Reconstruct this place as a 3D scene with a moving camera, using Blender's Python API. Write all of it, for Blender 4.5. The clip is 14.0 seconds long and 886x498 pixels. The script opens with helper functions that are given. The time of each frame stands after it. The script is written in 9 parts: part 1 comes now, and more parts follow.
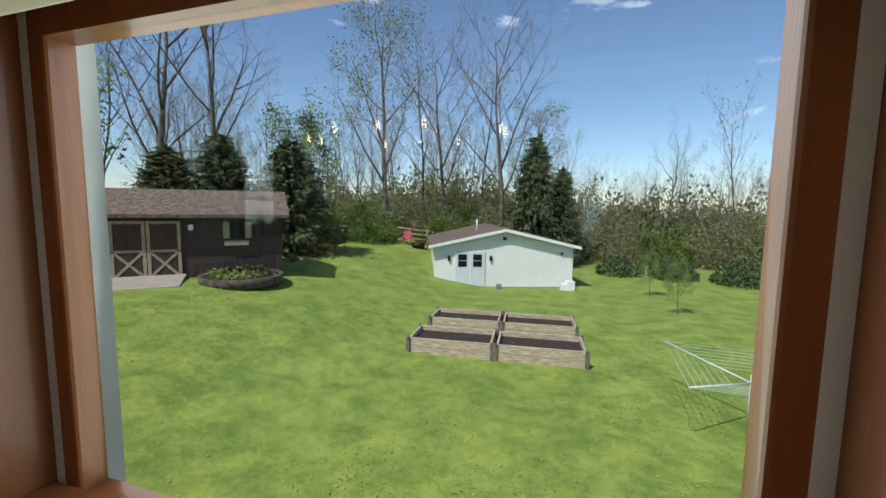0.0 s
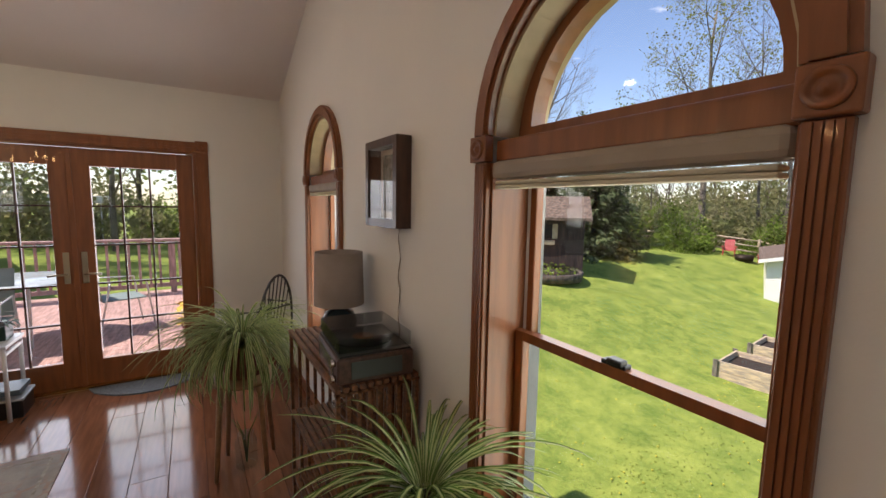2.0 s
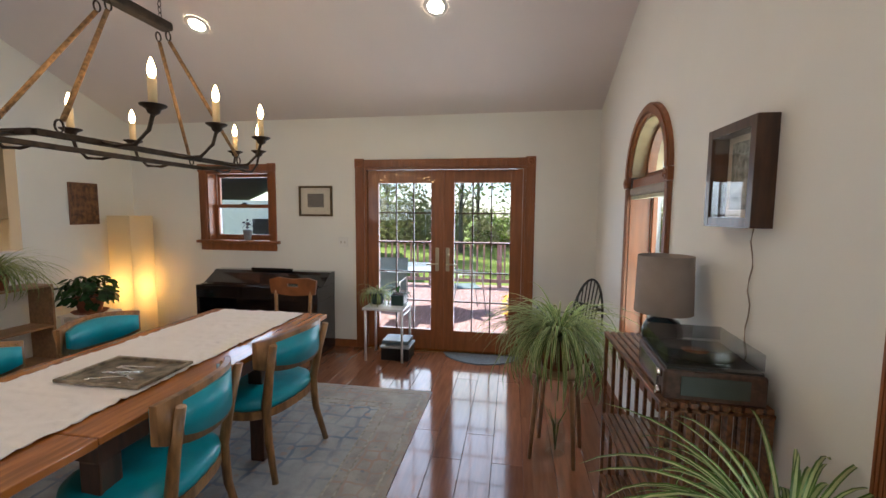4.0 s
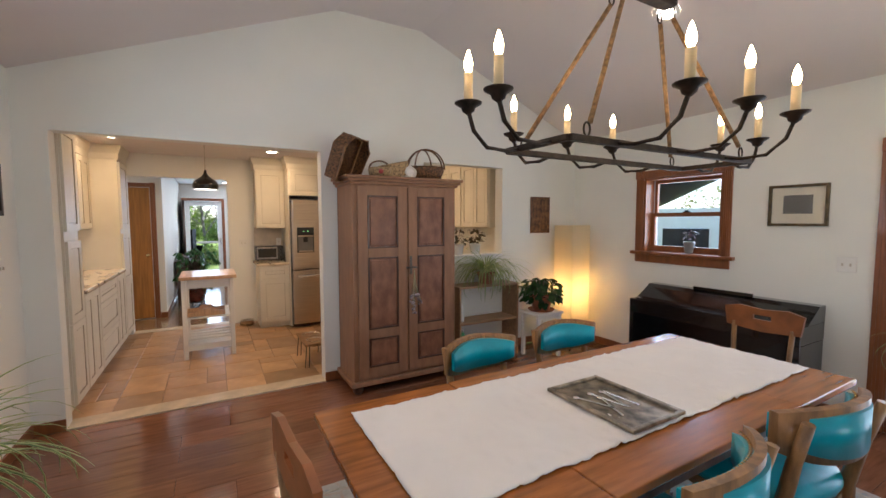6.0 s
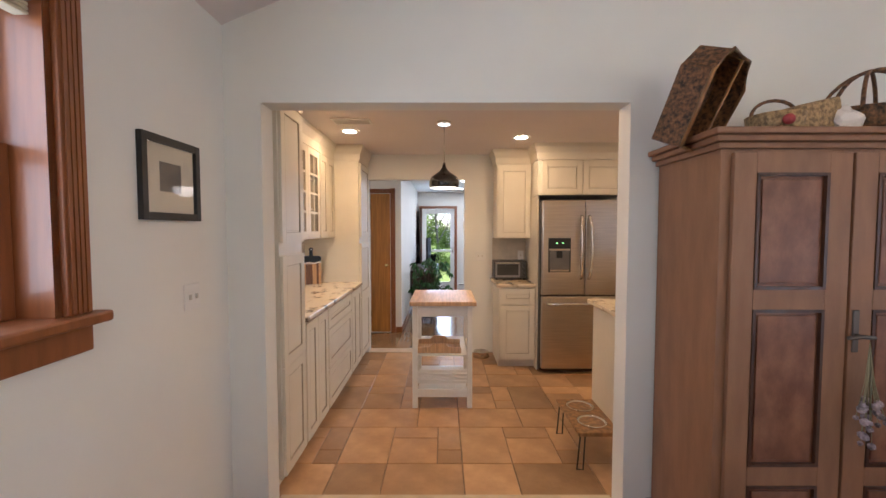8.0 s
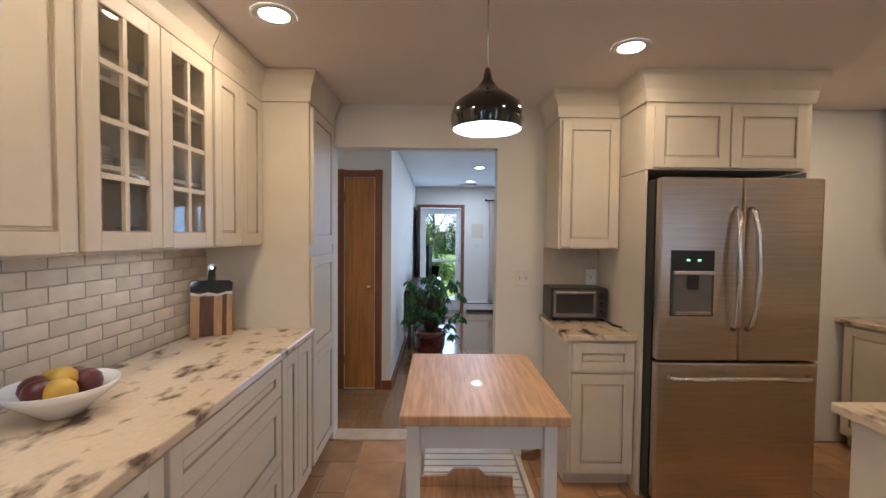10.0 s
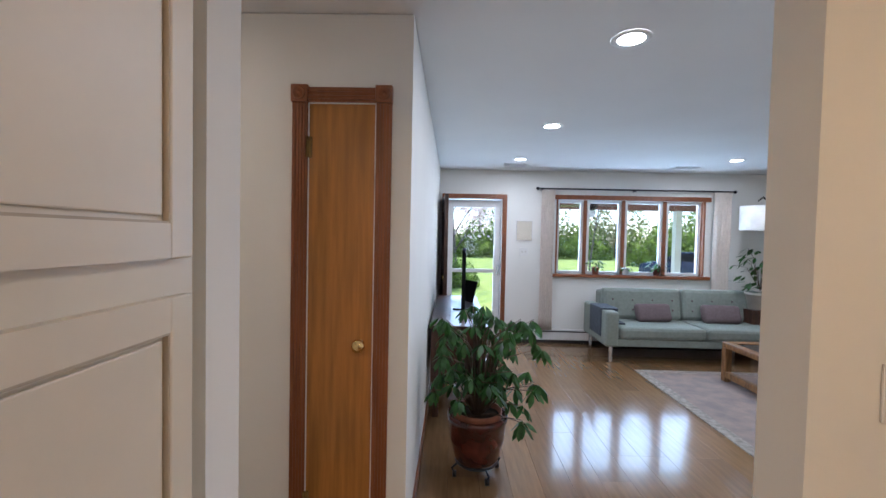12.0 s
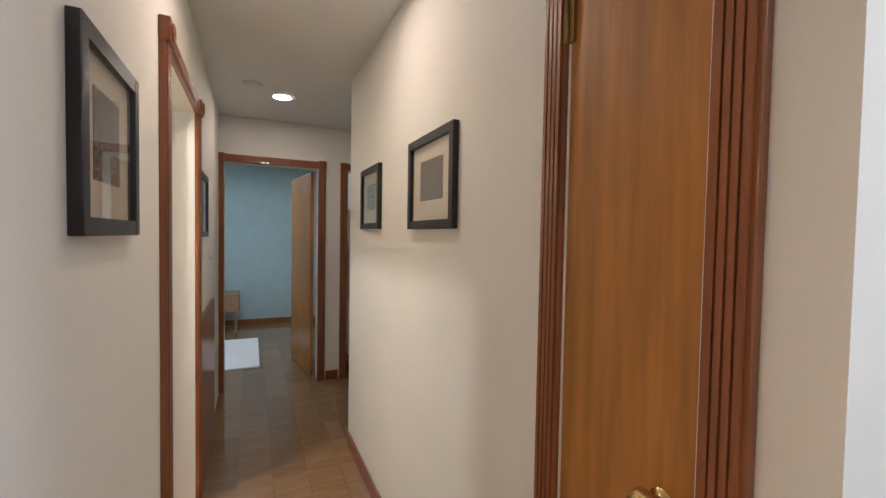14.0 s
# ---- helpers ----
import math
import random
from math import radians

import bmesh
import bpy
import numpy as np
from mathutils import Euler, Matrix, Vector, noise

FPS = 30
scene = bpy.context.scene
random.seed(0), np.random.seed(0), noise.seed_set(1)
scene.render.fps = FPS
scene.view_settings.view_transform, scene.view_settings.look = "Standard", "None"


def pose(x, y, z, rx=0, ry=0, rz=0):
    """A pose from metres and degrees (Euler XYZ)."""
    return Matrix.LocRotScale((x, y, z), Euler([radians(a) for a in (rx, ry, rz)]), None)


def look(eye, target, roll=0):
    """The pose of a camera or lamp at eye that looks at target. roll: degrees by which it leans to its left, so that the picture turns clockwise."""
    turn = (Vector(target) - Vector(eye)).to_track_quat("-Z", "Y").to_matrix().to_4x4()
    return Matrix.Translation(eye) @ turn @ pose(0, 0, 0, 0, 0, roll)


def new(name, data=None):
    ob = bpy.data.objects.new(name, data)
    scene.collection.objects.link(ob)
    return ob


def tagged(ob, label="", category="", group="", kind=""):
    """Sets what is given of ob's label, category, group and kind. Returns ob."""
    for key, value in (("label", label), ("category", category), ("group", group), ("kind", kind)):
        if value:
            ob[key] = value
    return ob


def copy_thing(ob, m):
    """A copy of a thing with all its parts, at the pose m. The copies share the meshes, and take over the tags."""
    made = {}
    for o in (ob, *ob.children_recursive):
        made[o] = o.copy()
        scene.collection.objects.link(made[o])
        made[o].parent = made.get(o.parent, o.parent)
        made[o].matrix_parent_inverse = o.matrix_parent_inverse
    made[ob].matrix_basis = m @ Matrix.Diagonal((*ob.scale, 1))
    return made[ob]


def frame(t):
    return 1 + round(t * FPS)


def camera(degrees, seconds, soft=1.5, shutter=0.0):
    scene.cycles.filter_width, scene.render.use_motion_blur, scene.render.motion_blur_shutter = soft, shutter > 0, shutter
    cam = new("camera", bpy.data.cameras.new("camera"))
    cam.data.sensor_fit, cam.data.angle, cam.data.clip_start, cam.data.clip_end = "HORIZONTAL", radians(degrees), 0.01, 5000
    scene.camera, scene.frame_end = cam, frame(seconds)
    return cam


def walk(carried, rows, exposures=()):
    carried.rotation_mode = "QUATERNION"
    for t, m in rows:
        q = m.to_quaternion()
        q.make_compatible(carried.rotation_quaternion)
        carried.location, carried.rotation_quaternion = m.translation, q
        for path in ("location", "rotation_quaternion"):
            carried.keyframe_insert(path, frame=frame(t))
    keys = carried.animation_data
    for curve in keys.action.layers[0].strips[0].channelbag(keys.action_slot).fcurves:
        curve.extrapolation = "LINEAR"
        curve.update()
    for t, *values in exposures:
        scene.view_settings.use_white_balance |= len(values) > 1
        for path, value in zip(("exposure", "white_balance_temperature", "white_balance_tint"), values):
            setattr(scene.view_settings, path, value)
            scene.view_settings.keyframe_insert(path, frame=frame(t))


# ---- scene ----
cam = camera(94.4, 14.0)
PATH = [
    (0, (0.825, -0.003, 1.522), (1.446, -1.893, 1.318), 0.7),
    (0.5, (0.709, 0.347, 1.557), (1.555, -1.452, 1.345), 0.8),
    (1, (0.554, 0.566, 1.572), (1.701, -1.063, 1.391), 1.0),
    (1.5, (0.451, 0.605, 1.592), (1.914, -0.746, 1.4), 0.9),
    (2, (0.411, 0.629, 1.596), (2.105, -0.412, 1.382), 1.0),
    (2.5, (0.396, 0.65, 1.579), (2.256, -0.055, 1.373), 0.7),
    (5, (0.447, 0.881, 1.537), (2.131, 1.949, 1.377), 0.2),
    (5.5, (0.516, 1.086, 1.539), (1.899, 2.523, 1.393), 0.0),
    (6, (0.579, 1.376, 1.537), (1.556, 3.116, 1.401), -0.1),
    (6.5, (0.66, 1.714, 1.544), (1.21, 3.633, 1.42), -0.2),
    (7, (0.641, 2.137, 1.536), (0.877, 4.12, 1.428), -0.2),
    (7.5, (0.577, 2.64, 1.55), (0.634, 4.636, 1.447), -0.0),
    (8, (0.522, 3.174, 1.538), (0.521, 5.172, 1.443), -0.0),
    (10.5, (0.265, 5.825, 1.519), (0.307, 7.823, 1.456), 1.1),
    (11, (0.144, 6.427, 1.513), (0.219, 8.425, 1.455), 1.2),
    (11.5, (0.092, 6.988, 1.498), (0.145, 8.986, 1.438), 1.1),
    (12, (0.084, 7.443, 1.496), (0.042, 9.442, 1.435), 1.2),
    (12.5, (0.163, 7.828, 1.462), (-0.145, 9.803, 1.399), 1.0),
    (13, (0.213, 8.166, 1.446), (-0.646, 9.971, 1.374), 0.7),
    (13.5, (0.217, 8.423, 1.441), (-1.249, 9.783, 1.384), 0.9),
    (14, (0.119, 8.646, 1.431), (-1.694, 9.49, 1.366), 1.0),
]
PATH_ROWS = [(t, look(eye, target, roll)) for t, eye, target, roll in PATH]
walk(cam, PATH_ROWS, [(0.0, -0.15, 6000, 6), (0.5, -0.15, 6300, 8), (1.0, 0.25, 6800, 18), (1.6, 0.5, 6800, 20), (2.7, 0.75, 6500, 19),
                      (4.8, 1.25, 5700, 8), (6.0, 1.35, 5600, 12), (7.0, 1.4, 5150, 10), (8.2, 1.45, 5600, 16), (10.3, 1.0, 4850, 11), (11.0, 1.05, 4750, 12),
                      (12.0, 1.25, 5250, 14), (13.2, 1.2, 5900, 17), (14.0, 1.5, 5650, 13)])

# ---- world, sun and large lights ----
world = bpy.data.worlds.new("sky_world")
scene.world = world
world.use_nodes = True
wn, wl = world.node_tree.nodes, world.node_tree.links
SUN_EL, SUN_AZ = radians(54), radians(24)     # azimuth from +y towards +x
sky = wn.new("ShaderNodeTexSky")
sky.sky_type, sky.sun_disc = "NISHITA", False
sky.sun_elevation, sky.sun_rotation = SUN_EL, SUN_AZ
sky.air_density, sky.dust_density, sky.ozone_density = 1.0, 0.4, 2.5
# thin fair-weather clouds mixed into the sky
tc = wn.new("ShaderNodeTexCoord")
mp = wn.new("ShaderNodeMapping")
mp.inputs["Scale"].default_value = (2.6, 2.6, 7.5)
cn = wn.new("ShaderNodeTexNoise")
cn.inputs["Scale"].default_value, cn.inputs["Detail"].default_value = 2.3, 6
cr = wn.new("ShaderNodeValToRGB")
cr.color_ramp.elements[0].position, cr.color_ramp.elements[1].position = 0.63, 0.76
cm = wn.new("ShaderNodeMix")
cm.data_type = "RGBA"
cm.inputs["B"].default_value = (9.0, 9.2, 9.6, 1)
wl.new(tc.outputs["Generated"], mp.inputs["Vector"])
wl.new(mp.outputs["Vector"], cn.inputs["Vector"])
wl.new(cn.outputs["Fac"], cr.inputs["Fac"])
wl.new(cr.outputs["Color"], cm.inputs["Factor"])
wl.new(sky.outputs["Color"], cm.inputs["A"])
wl.new(cm.outputs["Result"], wn["Background"].inputs["Color"])
wn["Background"].inputs["Strength"].default_value = 0.15


def lamp(name, kind, m, power, color=(1, 1, 1), **more):
    data = bpy.data.lights.new(name, kind)
    data.energy, data.color = power, color
    ob = new(name, data)
    ob.matrix_world = m
    return data


sd = Vector((math.sin(SUN_AZ) * math.cos(SUN_EL), math.cos(SUN_AZ) * math.cos(SUN_EL), math.sin(SUN_EL)))
sun = lamp("sun", "SUN", look(sd * 50, (0, 0, 0)), 5.0, (1.0, 0.95, 0.87))
sun.angle = radians(0.6)


def window_lamp(x, y, z, inward, w, h, power, color=(0.86, 0.93, 1.0)):
    """The sky's light in an opening, sent inward along the given direction."""
    d = lamp("window_light", "AREA", look((x, y, z), Vector((x, y, z)) + Vector(inward)), power, color)
    d.shape, d.size, d.size_y = "RECTANGLE", w, h


window_lamp(1.035, -0.335, 1.25, (0, 1, 0.1), 0.62, 1.3, 5.0, (0.95, 1.0, 0.90))
window_lamp(3.26, -0.335, 1.25, (0, 1, 0.1), 0.62, 1.3, 7.0, (0.95, 1.0, 0.90))
window_lamp(4.99, 1.45, 1.15, (-1, 0, 0), 1.6, 1.8, 16)
window_lamp(4.99, 3.88, 1.60, (-1, 0, 0), 0.7, 0.8, 3.5)
window_lamp(-0.83, 3.75, 1.75, (1, 0, 0), 1.2, 0.9, 6.5)
window_lamp(2.62, 13.62, 1.50, (0, -1, 0.15), 2.1, 1.1, 21, (0.64, 0.82, 1.0))
window_lamp(0.40, 13.62, 1.20, (0, -1, 0), 0.7, 1.7, 9, (0.64, 0.82, 1.0))

# ---- materials ----
MATS = {}


def mat(name, color, rough=0.6, metal=0.0, var=0.08, scale=6.0, bump=0.0, bscale=60.0, color2=None, stretch=(1, 1, 1),
        spec=0.5, random_tint=0.0, coat=0.0, detail=4.0, glow=0.0, space="Object", sss=0.0, lo=0.35, hi=0.65, nrough=0.5):
    if name in MATS:
        return MATS[name]
    m = bpy.data.materials.new(name)
    m.use_nodes = True
    n, l = m.node_tree.nodes, m.node_tree.links
    b = n["Principled BSDF"]
    co = n.new("ShaderNodeTexCoord")
    mpn = n.new("ShaderNodeMapping")
    mpn.inputs["Scale"].default_value = stretch
    l.new(co.outputs[space], mpn.inputs["Vector"])
    no = n.new("ShaderNodeTexNoise")
    no.inputs["Scale"].default_value, no.inputs["Detail"].default_value, no.inputs["Roughness"].default_value = scale, detail, nrough
    l.new(mpn.outputs["Vector"], no.inputs["Vector"])
    ra = n.new("ShaderNodeValToRGB")
    c2 = color2 or tuple(max(0, c * (1 - var * 2.2)) for c in color)
    ra.color_ramp.elements[0].color, ra.color_ramp.elements[1].color = (*c2, 1), (*color, 1)
    ra.color_ramp.elements[0].position, ra.color_ramp.elements[1].position = lo, hi
    l.new(no.outputs["Fac"], ra.inputs["Fac"])
    out = ra.outputs["Color"]
    no2 = n.new("ShaderNodeTexNoise")
    no2.inputs["Scale"].default_value, no2.inputs["Detail"].default_value = bscale, 3
    l.new(mpn.outputs["Vector"], no2.inputs["Vector"])
    fine = n.new("ShaderNodeMix")
    fine.data_type, fine.blend_type = "RGBA", "MULTIPLY"
    fine.inputs["Factor"].default_value = min(1.0, var * 2)
    l.new(out, fine.inputs["A"])
    l.new(no2.outputs["Color"], fine.inputs["B"])
    gr = n.new("ShaderNodeRGBToBW")
    l.new(no2.outputs["Color"], gr.inputs["Color"])
    mr = n.new("ShaderNodeMapRange")
    mr.inputs["To Min"].default_value, mr.inputs["To Max"].default_value = 0.75, 1.25
    l.new(gr.outputs["Val"], mr.inputs["Value"])
    l.new(mr.outputs["Result"], fine.inputs["B"])
    out = fine.outputs["Result"]
    if random_tint:
        oi = n.new("ShaderNodeObjectInfo")
        r2 = n.new("ShaderNodeMapRange")
        r2.inputs["To Min"].default_value, r2.inputs["To Max"].default_value = 1 - random_tint, 1 + random_tint
        l.new(oi.outputs["Random"], r2.inputs["Value"])
        tint = n.new("ShaderNodeMix")
        tint.data_type, tint.blend_type = "RGBA", "MULTIPLY"
        tint.inputs["Factor"].default_value = 1
        l.new(out, tint.inputs["A"])
        l.new(r2.outputs["Result"], tint.inputs["B"])
        out = tint.outputs["Result"]
    l.new(out, b.inputs["Base Color"])
    b.inputs["Roughness"].default_value, b.inputs["Metallic"].default_value = rough, metal
    b.inputs["Specular IOR Level"].default_value = spec
    b.inputs["Coat Weight"].default_value = coat
    if sss:
        b.inputs["Subsurface Weight"].default_value = sss
        b.inputs["Subsurface Radius"].default_value = (0.02, 0.02, 0.02)
    if glow:
        b.inputs["Emission Color"].default_value = (*color, 1)
        b.inputs["Emission Strength"].default_value = glow
    if bump:
        bu = n.new("ShaderNodeBump")
        bu.inputs["Strength"].default_value, bu.inputs["Distance"].default_value = bump, 0.01
        l.new(no2.outputs["Fac"], bu.inputs["Height"])
        l.new(bu.outputs["Normal"], b.inputs["Normal"])
    MATS[name] = m
    return m


def glass_mat(name, tint=(1, 1, 1), gloss=0.08):
    m = bpy.data.materials.new(name)
    m.use_nodes = True
    n, l = m.node_tree.nodes, m.node_tree.links
    n.remove(n["Principled BSDF"])
    tr, gl, mx = n.new("ShaderNodeBsdfTransparent"), n.new("ShaderNodeBsdfGlossy"), n.new("ShaderNodeMixShader")
    lwt = n.new("ShaderNodeLayerWeight")
    lwt.inputs["Blend"].default_value = 0.5
    pw, fr = n.new("ShaderNodeMath"), n.new("ShaderNodeMapRange")
    pw.operation = "POWER"
    pw.inputs[1].default_value = 5.0
    fr.inputs["To Min"].default_value, fr.inputs["To Max"].default_value = gloss * 0.35, 0.8
    l.new(lwt.outputs["Facing"], pw.inputs[0])
    l.new(pw.outputs["Value"], fr.inputs["Value"])
    tr.inputs["Color"].default_value = (*tint, 1)
    gl.inputs["Roughness"].default_value = 0.02
    l.new(fr.outputs["Result"], mx.inputs["Fac"])
    l.new(tr.outputs["BSDF"], mx.inputs[1])
    l.new(gl.outputs["BSDF"], mx.inputs[2])
    l.new(mx.outputs["Shader"], n["Material Output"].inputs["Surface"])
    MATS[name] = m
    return m


def emit_mat(name, color, strength):
    m = bpy.data.materials.new(name)
    m.use_nodes = True
    b = m.node_tree.nodes["Principled BSDF"]
    b.inputs["Base Color"].default_value = (*color, 1)
    b.inputs["Emission Color"].default_value = (*color, 1)
    b.inputs["Emission Strength"].default_value = strength
    MATS[name] = m
    return m


def thin_leaf(m, share=0.4):
    """Let part of the light through a leaf: a translucent share beside the surface."""
    n, l = m.node_tree.nodes, m.node_tree.links
    b = n["Principled BSDF"]
    tl, mx = n.new("ShaderNodeBsdfTranslucent"), n.new("ShaderNodeMixShader")
    l.new(b.inputs["Base Color"].links[0].from_socket, tl.inputs["Color"])
    mx.inputs["Fac"].default_value = share
    l.new(b.outputs["BSDF"], mx.inputs[1])
    l.new(tl.outputs["BSDF"], mx.inputs[2])
    l.new(mx.outputs["Shader"], n["Material Output"].inputs["Surface"])
    return m


WALL = mat("wall_paint", (0.80, 0.79, 0.74), 0.85, var=0.02, scale=1.5, bump=0.05, bscale=180)
CEIL = mat("ceiling_paint", (0.74, 0.68, 0.66), 0.9, var=0.02, scale=1.2, bump=0.05, bscale=150)
CEILW = mat("white_ceiling_paint", (0.80, 0.80, 0.78), 0.9, var=0.02, scale=1.2, bump=0.05, bscale=150)
TRIM = mat("stained_trim_wood", (0.27, 0.088, 0.026), 0.38, var=0.12, scale=5, stretch=(6, 6, 0.7), bump=0.06, bscale=60, coat=0.25)
DOORW = mat("honey_door_veneer", (0.45, 0.19, 0.03), 0.42, var=0.16, scale=4, stretch=(9, 9, 0.6), bump=0.03, bscale=70, coat=0.15)
FLOORW = mat("red_brown_floor_planks", (0.25, 0.10, 0.05), 0.13, var=0.14, scale=3.5, stretch=(1.0, 10, 1), bump=0.012, bscale=25, random_tint=0.2, coat=0.3)
LIVW = mat("honey_brown_floor_planks", (0.25, 0.145, 0.066), 0.15, var=0.1, scale=3.5, stretch=(10, 1.0, 1), bump=0.012, bscale=25, random_tint=0.15, coat=0.3)
SUBF = mat("dark_floor_joint", (0.05, 0.028, 0.018), 0.8)
TILE = mat("travertine_tile", (0.50, 0.30, 0.15), 0.3, var=0.22, scale=5, color2=(0.33, 0.19, 0.09), bump=0.08, bscale=30, random_tint=0.3, lo=0.3, hi=0.7)
GROUT = mat("grey_brown_grout", (0.22, 0.16, 0.11), 0.9)
STONE = mat("pale_stone_threshold", (0.62, 0.50, 0.36), 0.4, var=0.1, scale=8)
CAB = mat("cream_cabinet_paint", (0.72, 0.66, 0.54), 0.42, var=0.03, scale=3)
CABG = mat("cabinet_glaze_line", (0.50, 0.43, 0.32), 0.6)
GRAN = mat("cream_granite", (0.68, 0.56, 0.40), 0.14, var=0.3, scale=13, color2=(0.13, 0.085, 0.06), bump=0.0, bscale=60, detail=8, lo=0.33, hi=0.47, stretch=(1, 0.6, 1))
STEEL = mat("brushed_steel", (0.57, 0.49, 0.41), 0.28, 1.0, var=0.06, scale=3, stretch=(1, 1, 25), bscale=80)
CHROME = mat("polished_steel", (0.75, 0.74, 0.72), 0.15, 1.0, var=0.02)
BLACK = mat("black_plastic", (0.012, 0.012, 0.013), 0.35, var=0.1)
PIANO = mat("black_lacquer", (0.008, 0.008, 0.009), 0.12, var=0.1, coat=0.5)
IRON = mat("bronzed_iron", (0.045, 0.03, 0.02), 0.55, 0.7, var=0.3, scale=25, bump=0.1, bscale=90)
BRASS = mat("polished_brass", (0.78, 0.55, 0.22), 0.18, 1.0, var=0.05)
TURQ = mat("turquoise_vinyl", (0.008, 0.36, 0.46), 0.36, var=0.12, scale=9, bump=0.05, bscale=220, coat=0.2)
CHAIRW = mat("golden_chair_wood", (0.34, 0.17, 0.06), 0.4, var=0.25, scale=7, stretch=(5, 5, 1), coat=0.15)
TABLEW = mat("orange_table_wood", (0.42, 0.14, 0.026), 0.26, var=0.18, scale=4, stretch=(1, 9, 1), coat=0.3)
DARKW = mat("dark_stained_wood", (0.085, 0.034, 0.018), 0.35, var=0.25, scale=6, stretch=(5, 5, 1), coat=0.2)
ARMW = mat("old_armoire_wood", (0.29, 0.145, 0.075), 0.5, var=0.1, scale=4, stretch=(4, 4, 1), bump=0.08, bscale=50)
ARMP = mat("reddish_armoire_panel", (0.255, 0.115, 0.06), 0.38, var=0.42, scale=6, color2=(0.15, 0.056, 0.03), stretch=(2, 2, 1.2), bump=0.06)
BIRCH = mat("light_shelf_wood", (0.38, 0.22, 0.11), 0.5, var=0.15, scale=5, stretch=(1, 6, 6))
SLATW = mat("oiled_slat_wood", (0.25, 0.105, 0.04), 0.42, var=0.3, scale=8, stretch=(2, 8, 8))
BUTCHER = mat("butcher_block", (0.63, 0.39, 0.21), 0.4, var=0.14, scale=5, stretch=(14, 1, 1), coat=0.2)
WHITEP = mat("white_paint", (0.78, 0.77, 0.74), 0.45, var=0.03)
LINEN = mat("white_linen", (0.79, 0.74, 0.70), 0.9, var=0.015, scale=5, bump=0.25, bscale=220)
TRAYM = mat("tarnished_tray", (0.40, 0.33, 0.24), 0.38, 0.7, var=0.35, scale=14)
PAPER = mat("paper_shade", (0.90, 0.80, 0.58), 0.9, var=0.04, scale=3)
TERRA = mat("terracotta", (0.33, 0.11, 0.05), 0.6, var=0.2, scale=10, bump=0.1)
GLAZE = mat("oxblood_glaze", (0.11, 0.022, 0.015), 0.2, var=0.3, scale=9, coat=0.4)
WHITEC = mat("white_ceramic", (0.78, 0.77, 0.75), 0.2, var=0.03)
LEAF = mat("green_leaf", (0.055, 0.16, 0.03), 0.45, var=0.3, scale=20)
LEAFD = mat("deep_green_leaf", (0.022, 0.085, 0.018), 0.42, var=0.3, scale=20)
SPIDER = mat("spider_plant_green", (0.13, 0.24, 0.045), 0.42, var=0.25, scale=14)
SPIDERW = mat("spider_plant_cream_edge", (0.50, 0.55, 0.25), 0.45, var=0.1, scale=14)
STEM = mat("brown_stem", (0.13, 0.085, 0.05), 0.7, var=0.2, scale=18)
SOIL = mat("dark_soil", (0.055, 0.036, 0.024), 0.95, var=0.4, scale=30, bump=0.4)
SAGE = mat("sage_sofa_cloth", (0.27, 0.30, 0.26), 0.9, var=0.06, scale=30, bump=0.2, bscale=300)
MAUVE = mat("mauve_cushion_cloth", (0.17, 0.125, 0.125), 0.9, var=0.08, scale=30, bump=0.2, bscale=300)
SLATE = mat("slate_blanket", (0.085, 0.10, 0.12), 0.95, var=0.15, scale=40, bump=0.3)
CURT = mat("cream_curtain_cloth", (0.80, 0.72, 0.64), 0.9, var=0.04, scale=20, sss=0.3)
BLIND = mat("cream_cellular_shade", (0.62, 0.56, 0.40), 0.9, var=0.05, scale=20)
WICKER = mat("brown_wicker", (0.22, 0.10, 0.035), 0.6, var=0.4, scale=60, bump=0.5, bscale=120)
WICKERL = mat("pale_wicker", (0.48, 0.32, 0.15), 0.6, var=0.3, scale=60, bump=0.5, bscale=120)
FRAMEB = mat("black_frame_wood", (0.018, 0.016, 0.015), 0.4, var=0.2)
MATB = mat("cream_picture_mount", (0.66, 0.61, 0.50), 0.8, var=0.02)
PRINTD = mat("dark_print", (0.30, 0.28, 0.25), 0.7, var=0.6, scale=22, color2=(0.03, 0.03, 0.03), space="Generated", lo=0.42, hi=0.6)
PRINTG = mat("grey_green_print", (0.42, 0.44, 0.38), 0.7, var=0.5, scale=9, color2=(0.12, 0.14, 0.12), space="Generated")
PRINTB = mat("brown_print", (0.22, 0.10, 0.03), 0.6, var=0.5, scale=7, color2=(0.07, 0.025, 0.01), space="Generated")
VINYLS = mat("cream_vinyl_siding", (0.76, 0.75, 0.69), 0.5, var=0.03)
YSIDE = mat("pale_yellow_siding", (0.75, 0.74, 0.62), 0.5, var=0.03)
SHUT = mat("slate_blue_shutter", (0.33, 0.33, 0.45), 0.6, var=0.06)
SHEDW = mat("dark_brown_shed_boards", (0.062, 0.038, 0.030), 0.8, var=0.3, scale=3, stretch=(6, 6, 0.5))
SHEDT = mat("tan_shed_trim", (0.40, 0.32, 0.21), 0.7, var=0.15)
ROOFB = mat("brown_shingle", (0.19, 0.135, 0.10), 0.9, var=0.3, scale=8, bump=0.4, bscale=40)
ROOFG = mat("grey_shingle", (0.17, 0.17, 0.18), 0.9, var=0.3, scale=8, bump=0.4, bscale=40)
